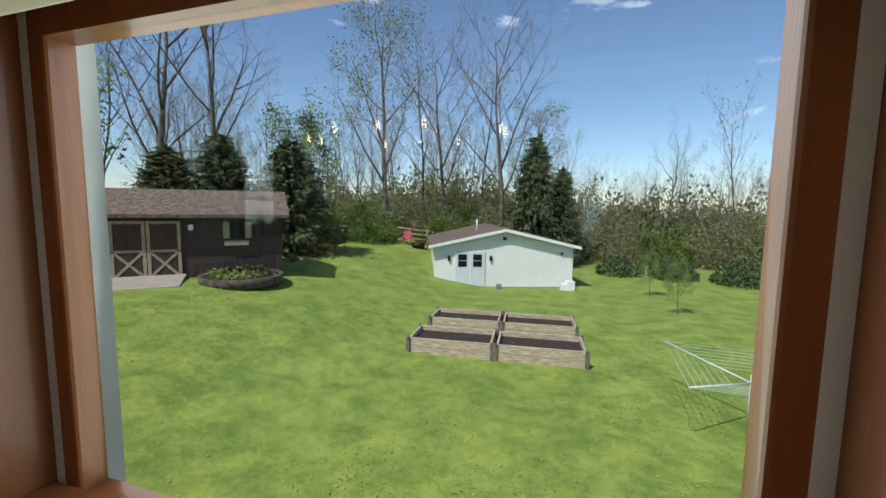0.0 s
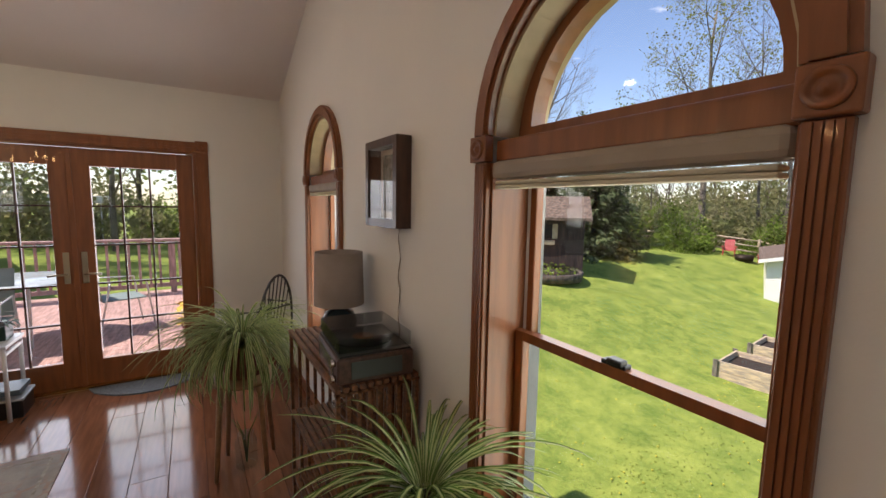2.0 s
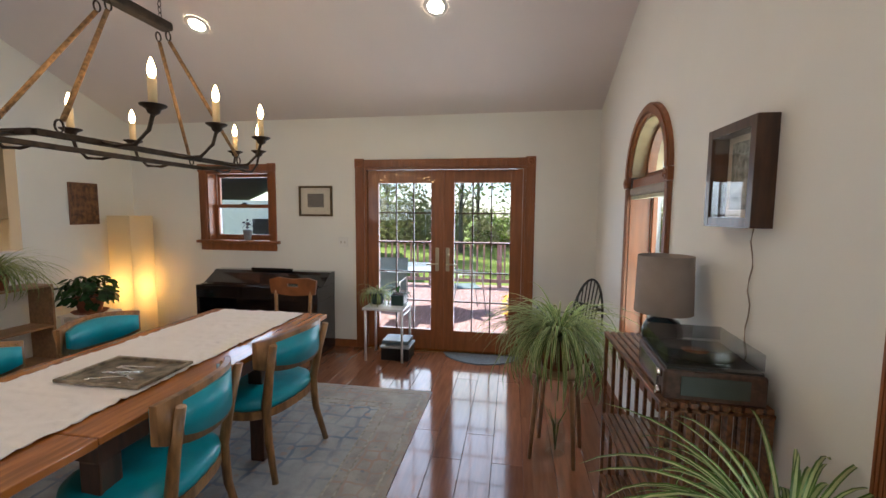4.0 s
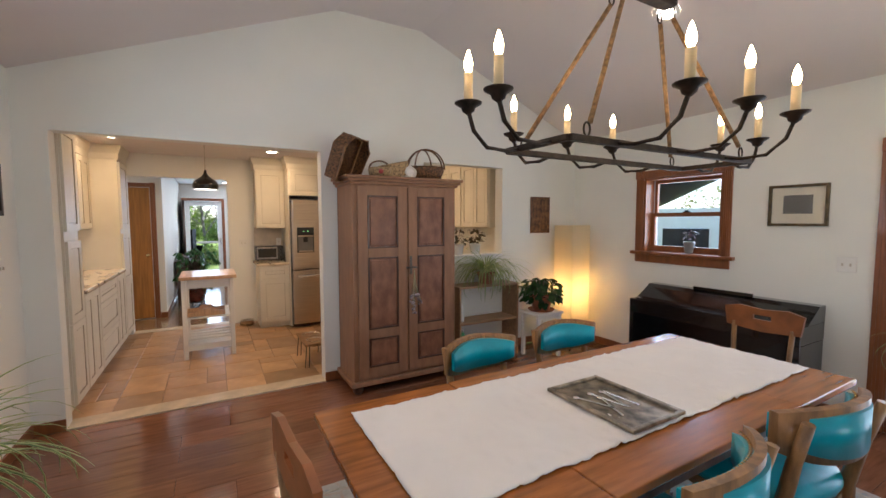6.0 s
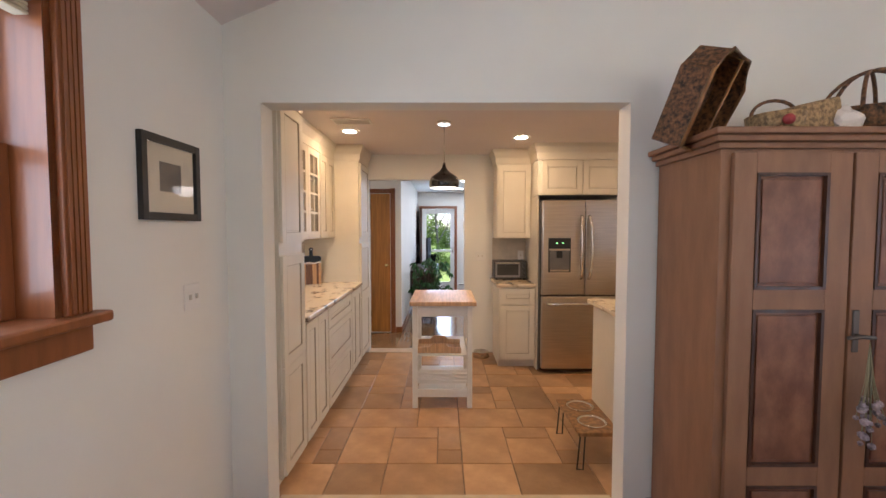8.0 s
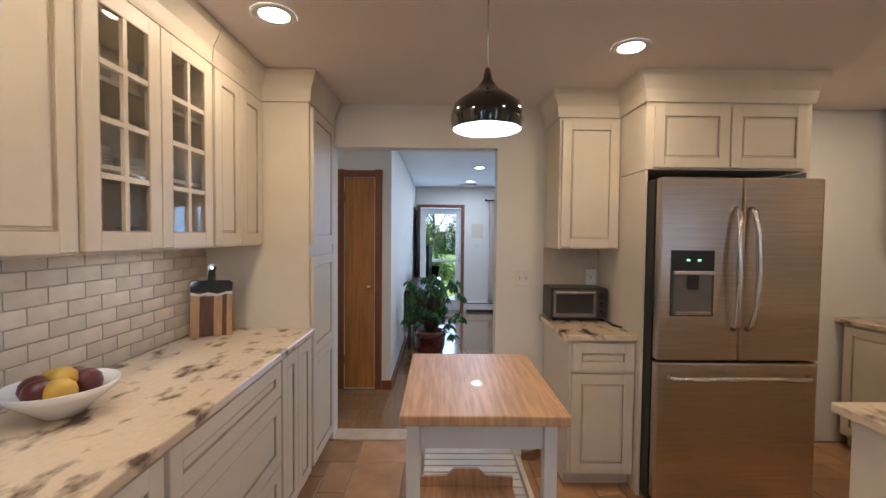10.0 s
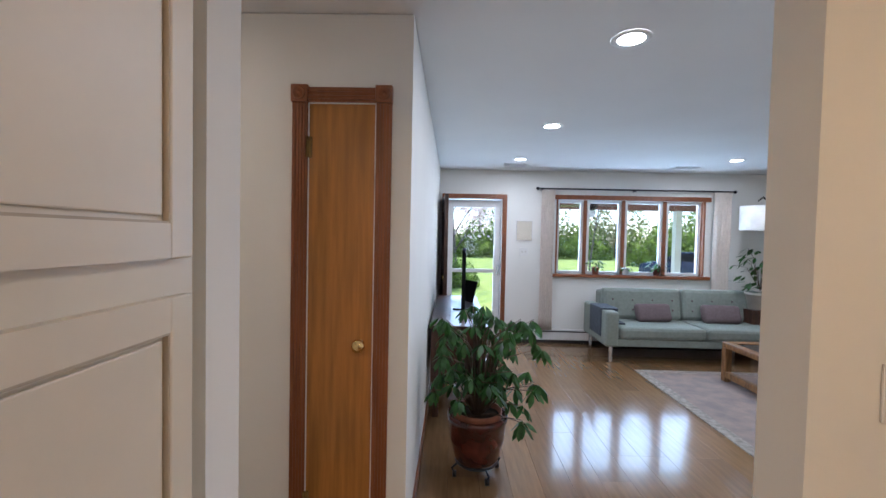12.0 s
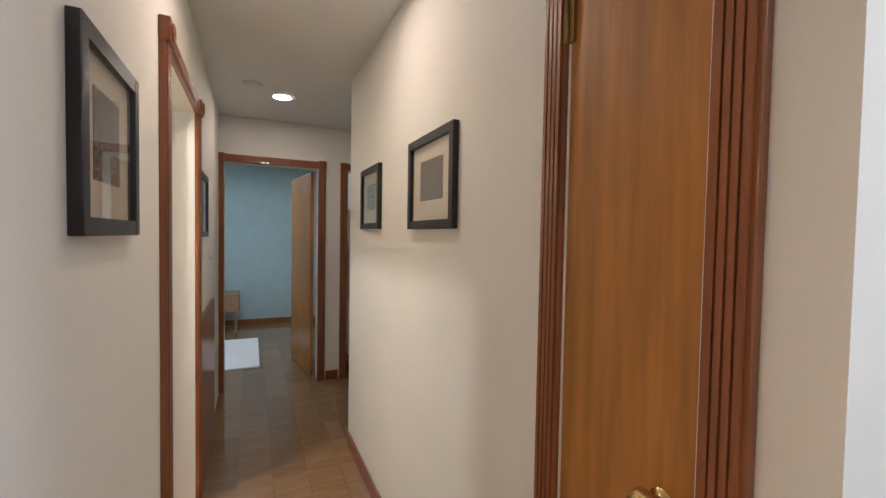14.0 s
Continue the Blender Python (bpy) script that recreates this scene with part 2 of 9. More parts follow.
BEDW = mat("weathered_bed_timber", (0.58, 0.45, 0.28), 0.8, var=0.3, scale=4, color2=(0.27, 0.23, 0.19), stretch=(1, 6, 6), bump=0.2)
DECKW = mat("red_brown_deck", (0.52, 0.32, 0.27), 0.7, var=0.2, scale=4, stretch=(1, 8, 1))
GRASS = mat("lawn_grass", (0.26, 0.31, 0.06), 0.95, var=0.35, scale=1.1, color2=(0.11, 0.17, 0.028), bump=0.9, bscale=24, detail=15, lo=0.41, hi=0.59, nrough=0.85, spec=0.2)
BARK = mat("grey_bark", (0.20, 0.165, 0.13), 0.9, var=0.3, scale=3, bump=0.3, bscale=14)
SPRUCE = mat("spruce_needles", (0.15, 0.20, 0.075), 0.8, var=0.4, scale=2)
BUDS = mat("young_yellow_green_leaf", (0.34, 0.36, 0.10), 0.9, spec=0.1, var=0.3, scale=2)
SHRUB = mat("fresh_shrub_leaf", (0.30, 0.42, 0.08), 0.9, spec=0.1, var=0.4, scale=1.5)
BRUSHM = mat("brown_brush", (0.32, 0.29, 0.15), 0.9, var=0.3, scale=1.0, color2=(0.20, 0.23, 0.08))
REDP = mat("red_chair_paint", (0.42, 0.05, 0.05), 0.5)
BLOSSOM = mat("pale_pink_blossom", (0.75, 0.62, 0.62), 0.8, var=0.1, scale=3)
FRESH = mat("light_green_leaf", (0.40, 0.50, 0.16), 0.9, spec=0.1, var=0.35, scale=0.6)
for m_ in (LEAF, LEAFD, SPIDER, SPIDERW, SPRUCE, BUDS, SHRUB, BRUSHM, BLOSSOM, FRESH):
    thin_leaf(m_, 0.55 if m_ in (SHRUB, FRESH, BLOSSOM, BRUSHM) else 0.4)
GLASS = glass_mat("window_glass")
BULB = emit_mat("warm_bulb", (1.0, 0.62, 0.25), 30)
CANL = emit_mat("warm_downlight", (1.0, 0.86, 0.62), 14)
CANW = emit_mat("white_downlight", (1.0, 0.95, 0.88), 14)
SCREEN = mat("dark_screen", (0.01, 0.01, 0.012), 0.3, spec=0.25)
TEAL = mat("teal_wall_paint", (0.42, 0.50, 0.49), 0.9, var=0.03)
def rug_mat(name, ground, motif, accent, scale=7.0):
    """Woven oriental pattern, worn: repeated motifs over a mottled ground."""
    m = mat(name, ground, 0.95, var=0.35, scale=6, color2=tuple(c * 0.7 for c in ground), bump=0.3, bscale=150, detail=8)
    n, l = m.node_tree.nodes, m.node_tree.links
    b = n["Principled BSDF"]
    co = n.new("ShaderNodeTexCoord")
    wob = n.new("ShaderNodeTexNoise")
    wob.inputs["Scale"].default_value = 9.0
    add = n.new("ShaderNodeVectorMath")
    add.operation = "MULTIPLY_ADD"
    add.inputs[1].default_value = (0.05, 0.05, 0.05)
    l.new(co.outputs["Object"], wob.inputs["Vector"])
    l.new(wob.outputs["Color"], add.inputs[0])
    l.new(co.outputs["Object"], add.inputs[2])
    base = b.inputs["Base Color"].links[0].from_socket
    wear = n.new("ShaderNodeTexNoise")
    wear.inputs["Scale"].default_value, wear.inputs["Detail"].default_value = 3.5, 9
    l.new(co.outputs["Object"], wear.inputs["Vector"])
    for feature, sc, lo, hi, col, amount in (("DISTANCE_TO_EDGE", scale, 0.10, 0.05, motif, 0.75), ("F1", scale * 1.7, 0.30, 0.22, accent, 0.6)):
        v = n.new("ShaderNodeTexVoronoi")
        v.feature = feature
        v.inputs["Scale"].default_value, v.inputs["Randomness"].default_value = sc, 0.35
        l.new(add.outputs["Vector"], v.inputs["Vector"])
        r = n.new("ShaderNodeMapRange")
        r.inputs["From Min"].default_value, r.inputs["From Max"].default_value = lo, hi
        l.new(v.outputs["Distance"], r.inputs["Value"])
        k = n.new("ShaderNodeMath")
        k.operation = "MULTIPLY"
        l.new(r.outputs["Result"], k.inputs[0])
        w = n.new("ShaderNodeMapRange")
        w.inputs["From Min"].default_value, w.inputs["From Max"].default_value, w.inputs["To Max"].default_value = 0.35, 0.62, amount
        l.new(wear.outputs["Fac"], w.inputs["Value"])
        l.new(w.outputs["Result"], k.inputs[1])
        mx = n.new("ShaderNodeMix")
        mx.data_type = "RGBA"
        mx.inputs["B"].default_value = (*col, 1)
        l.new(k.outputs["Value"], mx.inputs["Factor"])
        l.new(base, mx.inputs["A"])
        base = mx.outputs["Result"]
    l.new(base, b.inputs["Base Color"])
    return m


RUGM = rug_mat("faded_blue_rug", (0.42, 0.43, 0.43), (0.13, 0.19, 0.27), (0.45, 0.30, 0.22))
RUGB = rug_mat("faded_rose_rug_border", (0.42, 0.40, 0.37), (0.40, 0.27, 0.21), (0.15, 0.21, 0.28), 9.0)
GREYM = mat("grey_mat", (0.16, 0.18, 0.19), 0.9, var=0.2, scale=60, bump=0.3)
GALV = mat("white_metal", (0.70, 0.69, 0.68), 0.4, 0.2, var=0.05)


# ---- mesh helpers ----
def box(bm, x0, x1, y0, y1, z0, z1, bev=0.0, m=None):
    vs = [bm.verts.new((x, y, z)) for x in (x0, x1) for y in (y0, y1) for z in (z0, z1)]
    if m is not None:
        for v in vs:
            v.co = m @ v.co
    fs = [bm.faces.new([vs[i] for i in q]) for q in ((0, 1, 3, 2), (4, 6, 7, 5), (0, 4, 5, 1), (2, 3, 7, 6), (0, 2, 6, 4), (1, 5, 7, 3))]
    if bev:
        es = {e for f in fs for e in f.edges}
        bmesh.ops.bevel(bm, geom=list(es), offset=bev, segments=2, affect="EDGES", profile=0.5, clamp_overlap=True)
    return bm


def tube(bm, p0, p1, r0, r1=None, n=10, cap=True):
    p0, p1 = Vector(p0), Vector(p1)
    r1 = r0 if r1 is None else r1
    q = (p1 - p0).to_track_quat("Z", "Y").to_matrix()
    ring = [[bm.verts.new(p + q @ Vector((r * math.cos(a), r * math.sin(a), 0))) for a in [2 * math.pi * i / n for i in range(n)]] for p, r in ((p0, r0), (p1, r1))]
    for i in range(n):
        bm.faces.new((ring[0][i], ring[0][(i + 1) % n], ring[1][(i + 1) % n], ring[1][i])).smooth = n > 5
    if cap:
        bm.faces.new(ring[0][::-1])
        bm.faces.new(ring[1])
    return bm


def path_tube(bm, pts, r, n=8):
    pts = [Vector(p) for p in pts]
    rs = r if isinstance(r, (list, tuple)) else [r] * len(pts)
    rings = []
    for i, p in enumerate(pts):
        d = (pts[min(i + 1, len(pts) - 1)] - pts[max(i - 1, 0)]).normalized()
        q = d.to_track_quat("Z", "Y").to_matrix()
        rings.append([bm.verts.new(p + q @ Vector((rs[i] * math.cos(a), rs[i] * math.sin(a), 0))) for a in [2 * math.pi * k / n for k in range(n)]])
    for a, b in zip(rings, rings[1:]):
        # match the rings' starting corner
        off = min(range(n), key=lambda o: (a[0].co - b[o].co).length)
        for k in range(n):
            bm.faces.new((a[k], a[(k + 1) % n], b[(k + 1 + off) % n], b[(k + off) % n])).smooth = True
    bm.faces.new(rings[0][::-1])
    bm.faces.new(rings[-1])
    return bm


def lathe(bm, profile, c=(0, 0, 0), n=24, caps=True):
    rings = [[bm.verts.new((c[0] + r * math.cos(2 * math.pi * i / n), c[1] + r * math.sin(2 * math.pi * i / n), c[2] + z)) for i in range(n)] for r, z in profile]
    for a, b in zip(rings, rings[1:]):
        for i in range(n):
            bm.faces.new((a[i], a[(i + 1) % n], b[(i + 1) % n], b[i])).smooth = True
    if caps and profile[0][0] > 1e-4:
        bm.faces.new(rings[0][::-1])
    if caps and profile[-1][0] > 1e-4:
        bm.faces.new(rings[-1])
    return bm


def prism(bm, pts, y0, y1, swap="xz"):
    """A flat outline of (u, v) points pushed from y0 to y1: swap 'xz' along y, 'yz' along x, 'xy' along z."""
    def at(u, v, w):
        return {"xz": (u, w, v), "yz": (w, u, v), "xy": (u, v, w)}[swap]
    a = [bm.verts.new(at(u, v, y0)) for u, v in pts]
    b = [bm.verts.new(at(u, v, y1)) for u, v in pts]
    n = len(pts)
    bm.faces.new(a)
    bm.faces.new(b[::-1])
    for i in range(n):
        bm.faces.new((a[i], b[i], b[(i + 1) % n], a[(i + 1) % n]))
    bmesh.ops.recalc_face_normals(bm, faces=bm.faces[:])
    return bm


def holed(outer, holes, w0, w1, swap):
    """A wall slab: outline with openings, from w0 to w1."""
    bm = bmesh.new()

    def at(u, v, w):
        return {"xz": (u, w, v), "yz": (w, u, v), "xy": (u, v, w)}[swap]
    es = []
    for loop in (outer, *holes):
        vs = [bm.verts.new(at(u, v, w0)) for u, v in loop]
        es += [bm.edges.new((vs[i], vs[(i + 1) % len(vs)])) for i in range(len(vs))]
    got = bmesh.ops.triangle_fill(bm, use_beauty=True, use_dissolve=False, edges=es)
    faces = [f for f in got["geom"] if isinstance(f, bmesh.types.BMFace)]
    ext = bmesh.ops.extrude_face_region(bm, geom=faces)
    mv = [g for g in ext["geom"] if isinstance(g, bmesh.types.BMVert)]
    bmesh.ops.translate(bm, verts=mv, vec=at(0, 0, w1 - w0))
    bmesh.ops.recalc_face_normals(bm, faces=bm.faces[:])
    return bm


def rect(u0, u1, v0, v1):
    return [(u0, v0), (u1, v0), (u1, v1), (u0, v1)]


def arch(u0, u1, v0, v1, n=20):
    """Rectangle from v0 to v1 with a half round on top."""
    c, r = (u0 + u1) / 2, (u1 - u0) / 2
    return [(u0, v0), (u1, v0)] + [(c + r * math.cos(math.pi * i / n), v1 + r * math.sin(math.pi * i / n)) for i in range(n + 1)]


def part(name, bm, material, parent=None, label="", smooth=False):
    me = bpy.data.meshes.new(name)
    if smooth:
        for f in bm.faces:
            f.smooth = True
    bm.to_mesh(me)
    bm.free()
    me.materials.append(material)
    ob = new(name, me)
    if parent is not None:
        ob.parent = parent
    if label:
        ob["label"] = label
    return ob


def thing(name, x, y, z, rz=0, label="", category="", group="", kind=""):
    ob = new(name)
    ob.empty_display_size = 0.1
    ob.matrix_basis = pose(x, y, z, 0, 0, rz)
    return tagged(ob, label, category, group, kind)


def B(*a, **k):
    return box(bmesh.new(), *a, **k)


def struct(name, bm, material, label=""):
    return tagged(part(name, bm, material), label, "", "", "structure")


# ---- the rooms ----
XW, XE, YS, YN = -0.60, 4.78, -0.15, 5.30
EAVE, R1, R2, RZ = 2.57, 1.65, 2.53, 3.49
KX0, KX1, KY1, KC = -1.00, 3.95, 8.25, 2.455
HX0, LX, HY, LY, LXE = -3.98, -0.10, 9.25, 13.36, 5.6
BH = 0.085

gable = [(XW, 0), (XE, 0), (XE, EAVE), (R2, RZ), (R1, RZ), (XW, EAVE)]
WIN1, WIN2 = (0.635, 1.435), (2.86, 3.66)
W_SILL, W_SPR = 0.50, 1.78
struct("wall_south", holed([(XW - 0.2, -0.3), (XE + 0.2, -0.3), (XE + 0.2, EAVE), (R2, RZ + 0.08), (R1, RZ + 0.08), (XW - 0.2, EAVE)],
                           [arch(*WIN1, W_SILL, W_SPR), arch(*WIN2, W_SILL, W_SPR)], YS - 0.22, YS, "xz"), WALL, "white painted gable wall with two arched windows")
struct("wall_north", holed([(XW - 0.2, 0), (-0.41, 0), (-0.41, 2.185), (1.48, 2.185), (1.48, 0), (XE + 0.2, 0), (XE + 0.2, EAVE), (R2, RZ + 0.08), (R1, RZ + 0.08), (XW - 0.2, EAVE)],
                           [rect(2.55, 3.59, 1.15, 2.16)], YN, YN + 0.14, "xz"), WALL, "white painted gable wall with a wide kitchen opening")
struct("wall_east", holed(rect(YS, YN, -0.3, EAVE + 0.05), [rect(0.575, 2.325, 0.0, 2.03), rect(3.46, 4.295, 1.19, 2.02)], XE, XE + 0.2, "yz"), WALL, "white painted wall with French doors and a window")
struct("wall_west", holed(rect(YS, YN, -0.3, EAVE + 0.05), [rect(3.02, 4.35, 1.27, 2.24)], XW - 0.2, XW, "yz"), WALL, "white painted wall with a double-hung window")
bm = bmesh.new()
prism(bm, [(XW - 0.2, EAVE - 0.08), (XW - 0.2, EAVE + 0.10), (R1, RZ + 0.15), (R2, RZ + 0.15), (XE + 0.2, EAVE + 0.10), (XE + 0.2, EAVE - 0.08), (R2, RZ), (R1, RZ)], YS, YN, "xz")
struct("ceiling", bm, CEIL, "mauve-white sloped ceiling with a flat ridge")
bm = bmesh.new()
prism(bm, [(XW - 0.75, EAVE - 0.14), (R1, RZ + 0.2), (R2, RZ + 0.2), (XE + 0.75, EAVE - 0.14), (XE + 0.75, EAVE - 0.04), (R2, RZ + 0.3), (R1, RZ + 0.3), (XW - 0.75, EAVE - 0.04)], YS - 0.5, YN + 0.2, "xz")
struct("roof", bm, ROOFG, "grey shingled gable roof")
struct("floor", B(XW - 0.2, XE + 0.2, YS - 0.2, YN + 0.01, -0.30, -0.012), SUBF, "dark joints under reddish floor planks")

# kitchen shell
struct("kitchen_floor", B(KX0, KX1, YN + 0.01, KY1 + 0.13, -0.30, -0.008), GROUT, "grout bed under travertine tiles")
struct("wall_kitchen_west", B(KX0 - 0.15, KX0, YN + 0.14, KY1, -0.3, KC), WALL, "cream painted kitchen wall")
struct("wall_kitchen_east", B(KX1, KX1 + 0.15, YN + 0.14, KY1, -0.3, KC), WALL, "cream painted kitchen wall")
struct("wall_kitchen_north", holed([(HX0 - 0.15, 0), (-2.32, 0), (-2.32, 2.03), (-1.50, 2.03), (-1.50, 0), (-0.405, 0), (-0.405, 2.15), (0.785, 2.15), (0.785, 0), (LXE, 0), (LXE, KC + 0.01), (HX0 - 0.15, KC + 0.01)],
                                   [], KY1, KY1 + 0.13, "xz"), WALL, "white painted wall with a doorway to the hall")
struct("ceiling_kitchen", B(KX0 - 0.15, KX1 + 0.15, YN + 0.14, KY1, KC, KC + 0.1), CEIL, "white kitchen ceiling")
# hall and living room shell
struct("living_floor", B(HX0 - 3.2, LXE, KY1 + 0.13, LY + 0.2, -0.30, -0.012), SUBF, "dark joints under honey floor planks")
struct("ceiling_living", B(HX0 - 3.2, LXE + 0.15, KY1 - 0.02 + 0.15, LY + 0.2, KC + 0.005, KC + 0.1), CEILW, "white ceiling of the hall and living room")
struct("wall_hall_north", B(-2.68, LX, HY, HY + 0.12, -0.01, KC), WALL, "white painted hall wall with framed prints")
struct("wall_living_west", B(LX - 0.12, LX, HY + 0.12, LY, -0.01, KC), WALL, "white painted living room wall")
struct("wall_living_north", holed([(LX - 0.12, 0), (LX - 0.12, KC + 0.01), (LXE, KC + 0.01), (LXE, 0), (0.80, 0), (0.80, 2.05), (0.0, 2.05), (0.0, 0)], [rect(1.57, 3.68, 1.00, 2.06)], LY, LY + 0.2, "xz"), WALL, "white painted wall with a front door and a wide window")
struct("wall_living_east", B(LXE, LXE + 0.15, KY1 + 0.13, LY + 0.2, -0.3, KC), WALL, "white painted living room wall")
struct("wall_hall_end", holed([(8.38, 0), (8.42, 0), (8.42, 2.05), (9.22, 2.05), (9.22, 0), (9.50, 0), (9.50, 2.05), (10.2, 2.05), (10.2, 0), (10.6, 0), (10.6, KC), (8.38, KC)], [], HX0 - 0.12, HX0, "yz"), WALL, "white painted hall end wall with two doorways")
struct("wall_hall_recess", B(-2.68, -2.56, HY + 0.12, 10.5, -0.01, KC), WALL, "white painted recess wall")
struct("wall_hall_back", B(HX0 - 0.1, -2.56, 10.5, 10.62, -0.01, KC), WALL, "white painted recess wall")
struct("wall_bedroom_west", B(-7.0, -6.88, 7.0, 11.0, -0.3, KC), TEAL, "pale teal bedroom wall")
struct("wall_bedroom_north", B(-6.88, HX0 - 0.12, 9.62, 9.74, -0.01, KC), WALL, "pale bedroom wall")
struct("wall_bedroom_south", B(-6.88, HX0 - 0.12, 6.9, 7.0, -0.3, KC), TEAL, "pale teal bedroom wall")
struct("bedroom_floor", B(-7.0, HX0 - 0.12, 6.9, KY1 + 0.13, -0.3, -0.008), LIVW, "honey wood bedroom floor")
struct("ceiling_bedroom", B(-7.0, HX0 - 0.12, 6.9, 8.4, KC + 0.005, KC + 0.1), CEILW, "white bedroom ceiling")
struct("wall_bath", B(-2.9, -1.0, 7.2, 7.3, -0.3, KC), mat("cream_bath_paint", (0.72, 0.66, 0.50), 0.7), "cream bathroom wall")
struct("bath_floor", B(-2.9, -1.15, 7.2, KY1 + 0.13, -0.3, 0.0), TILE, "tiled bathroom floor")
struct("ceiling_bath", B(-2.9, -1.15, 7.2, KY1, KC, KC + 0.1), CEILW, "white bathroom ceiling")
struct("wall_bath_west", B(-3.0, -2.9, 7.2, KY1, -0.3, KC), WALL, "cream bathroom wall")


# ---- windows, doors and trim ----
def arc_ring(bm, cz, r0, r1, y0, y1, n=20, a0=0.0, a1=math.pi):
    for i in range(n):
        t0, t1 = a0 + (a1 - a0) * i / n, a0 + (a1 - a0) * (i + 1) / n
        q = [(r * math.cos(t), cz + r * math.sin(t)) for r, t in ((r0, t0), (r1, t0), (r1, t1), (r0, t1))]
        a = [bm.verts.new((u, y0, v)) for u, v in q]
        b = [bm.verts.new((u, y1, v)) for u, v in q]
        bm.faces.new(a), bm.faces.new(b[::-1])
        for j in (1, 3):
            bm.faces.new((a[j], b[j], b[(j + 1) % 4], a[(j + 1) % 4]))
    bmesh.ops.recalc_face_normals(bm, faces=bm.faces[:])
    return bm


def rosette(parent, x, z, s=0.09, y=-0.034):
    bm = B(x - s / 2, x + s / 2, y, 0.0, z - s / 2, z + s / 2, bev=0.004)
    m = Matrix.Translation((x, y, z)) @ Matrix.Rotation(radians(90), 4, "X")
    ring = bmesh.new()
    lathe(ring, [(s * 0.40, -0.002), (s * 0.38, 0.006), (s * 0.28, 0.006), (s * 0.25, 0.001), (s * 0.14, 0.001), (s * 0.10, 0.008), (0.0, 0.009)], n=20)
    bmesh.ops.transform(ring, matrix=m, verts=ring.verts[:])
    me = bpy.data.meshes.new("tmp")
    ring.to_mesh(me)
    ring.free()
    bm.from_mesh(me)
    bpy.data.meshes.remove(me)
    part("rosette", bm, TRIM, parent)


def casing_side(parent, x0, x1, z0, z1, name="casing"):
    bm = B(x0, x1, -0.020, 0.0, z0, z1, bev=0.003)
    w = x1 - x0
    for k in (0.2, 0.4, 0.6, 0.8):
        box(bm, x0 + w * k - w * 0.07, x0 + w * k + w * 0.07, -0.026, -0.0205, z0 + 0.004, z1 - 0.004)
    part(name, bm, TRIM, parent)


def casing_top(parent, x0, x1, z0, z1):
    bm = B(x0, x1, -0.020, 0.0, z0, z1, bev=0.003)
    h = z1 - z0
    for k in (0.25, 0.5, 0.75):
        box(bm, x0 + 0.004, x1 - 0.004, -0.026, -0.0205, z0 + h * k - h * 0.08, z0 + h * k + h * 0.08)
    part("casing", bm, TRIM, parent)


def sashes(parent, a, z0, z1, zm, y=0.11, glass_name="pane", stile=0.042):
    """Upper and lower sash of a double-hung window, half width a."""
    for lo, hi, yy in ((zm - 0.02, z1, y + 0.035), (z0, zm + 0.022, y)):
        bm = bmesh.new()
        st = stile
        box(bm, -a, -a + st, yy, yy + 0.032, lo, hi, bev=0.004)
        box(bm, a - st, a, yy, yy + 0.032, lo, hi, bev=0.004)
        box(bm, -a + st, a - st, yy + 0.001, yy + 0.031, lo, lo + st + (0.02 if lo == z0 else -0.006))
        box(bm, -a + st, a - st, yy + 0.001, yy + 0.031, hi - st + 0.006, hi)
        sash = part("sash", bm, TRIM, parent)
        g = part(glass_name, B(-a + st - 0.003, a - st + 0.003, yy + 0.014, yy + 0.018, lo + 0.03, hi - 0.03), GLASS, sash)
        g.visible_shadow = False
    bm = B(-0.035, 0.035, y + 0.002, y + 0.03, zm + 0.022, zm + 0.034, bev=0.003)
    box(bm, -0.012, 0.030, y - 0.01, y + 0.02, zm + 0.030, zm + 0.046, bev=0.004)
    part("sash_lock", bm, BLACK, parent, "black sash lock")
    bm = bmesh.new()
    for s in (-1, 1):
        box(bm, *sorted((s * (a + 0.001), s * (a + 0.03))), 0.0, 0.20, z0, z1)
    part("jamb", bm, TRIM, parent)
    bm = bmesh.new()
    for s in (-1, 1):
        box(bm, *sorted((s * (a - 0.012), s * (a + 0.0005))), y + 0.034, y + 0.10, z0 + 0.01, z1)
    part("jamb_liner", bm, mat("white_vinyl_liner", (0.70, 0.72, 0.72), 0.5), parent, "white vinyl jamb liner")


def shade(parent, a, z1, y=0.03, layers=3):
    bm = bmesh.new()
    box(bm, -a, a, y, y + 0.055, z1 - 0.055, z1, bev=0.016)
    ob = part("shade_cassette", bm, mat("tan_shade_rail", (0.36, 0.30, 0.23), 0.6, var=0.06), parent, "raised tan shade cassette")
    bm = bmesh.new()
    for k in range(layers):
        box(bm, -a + 0.015, a - 0.015, y + 0.006, y + 0.05, z1 - 0.07 - k * 0.012, z1 - 0.0595 - k * 0.012, bev=0.004)
    part("shade_fabric", bm, BLIND, ob)


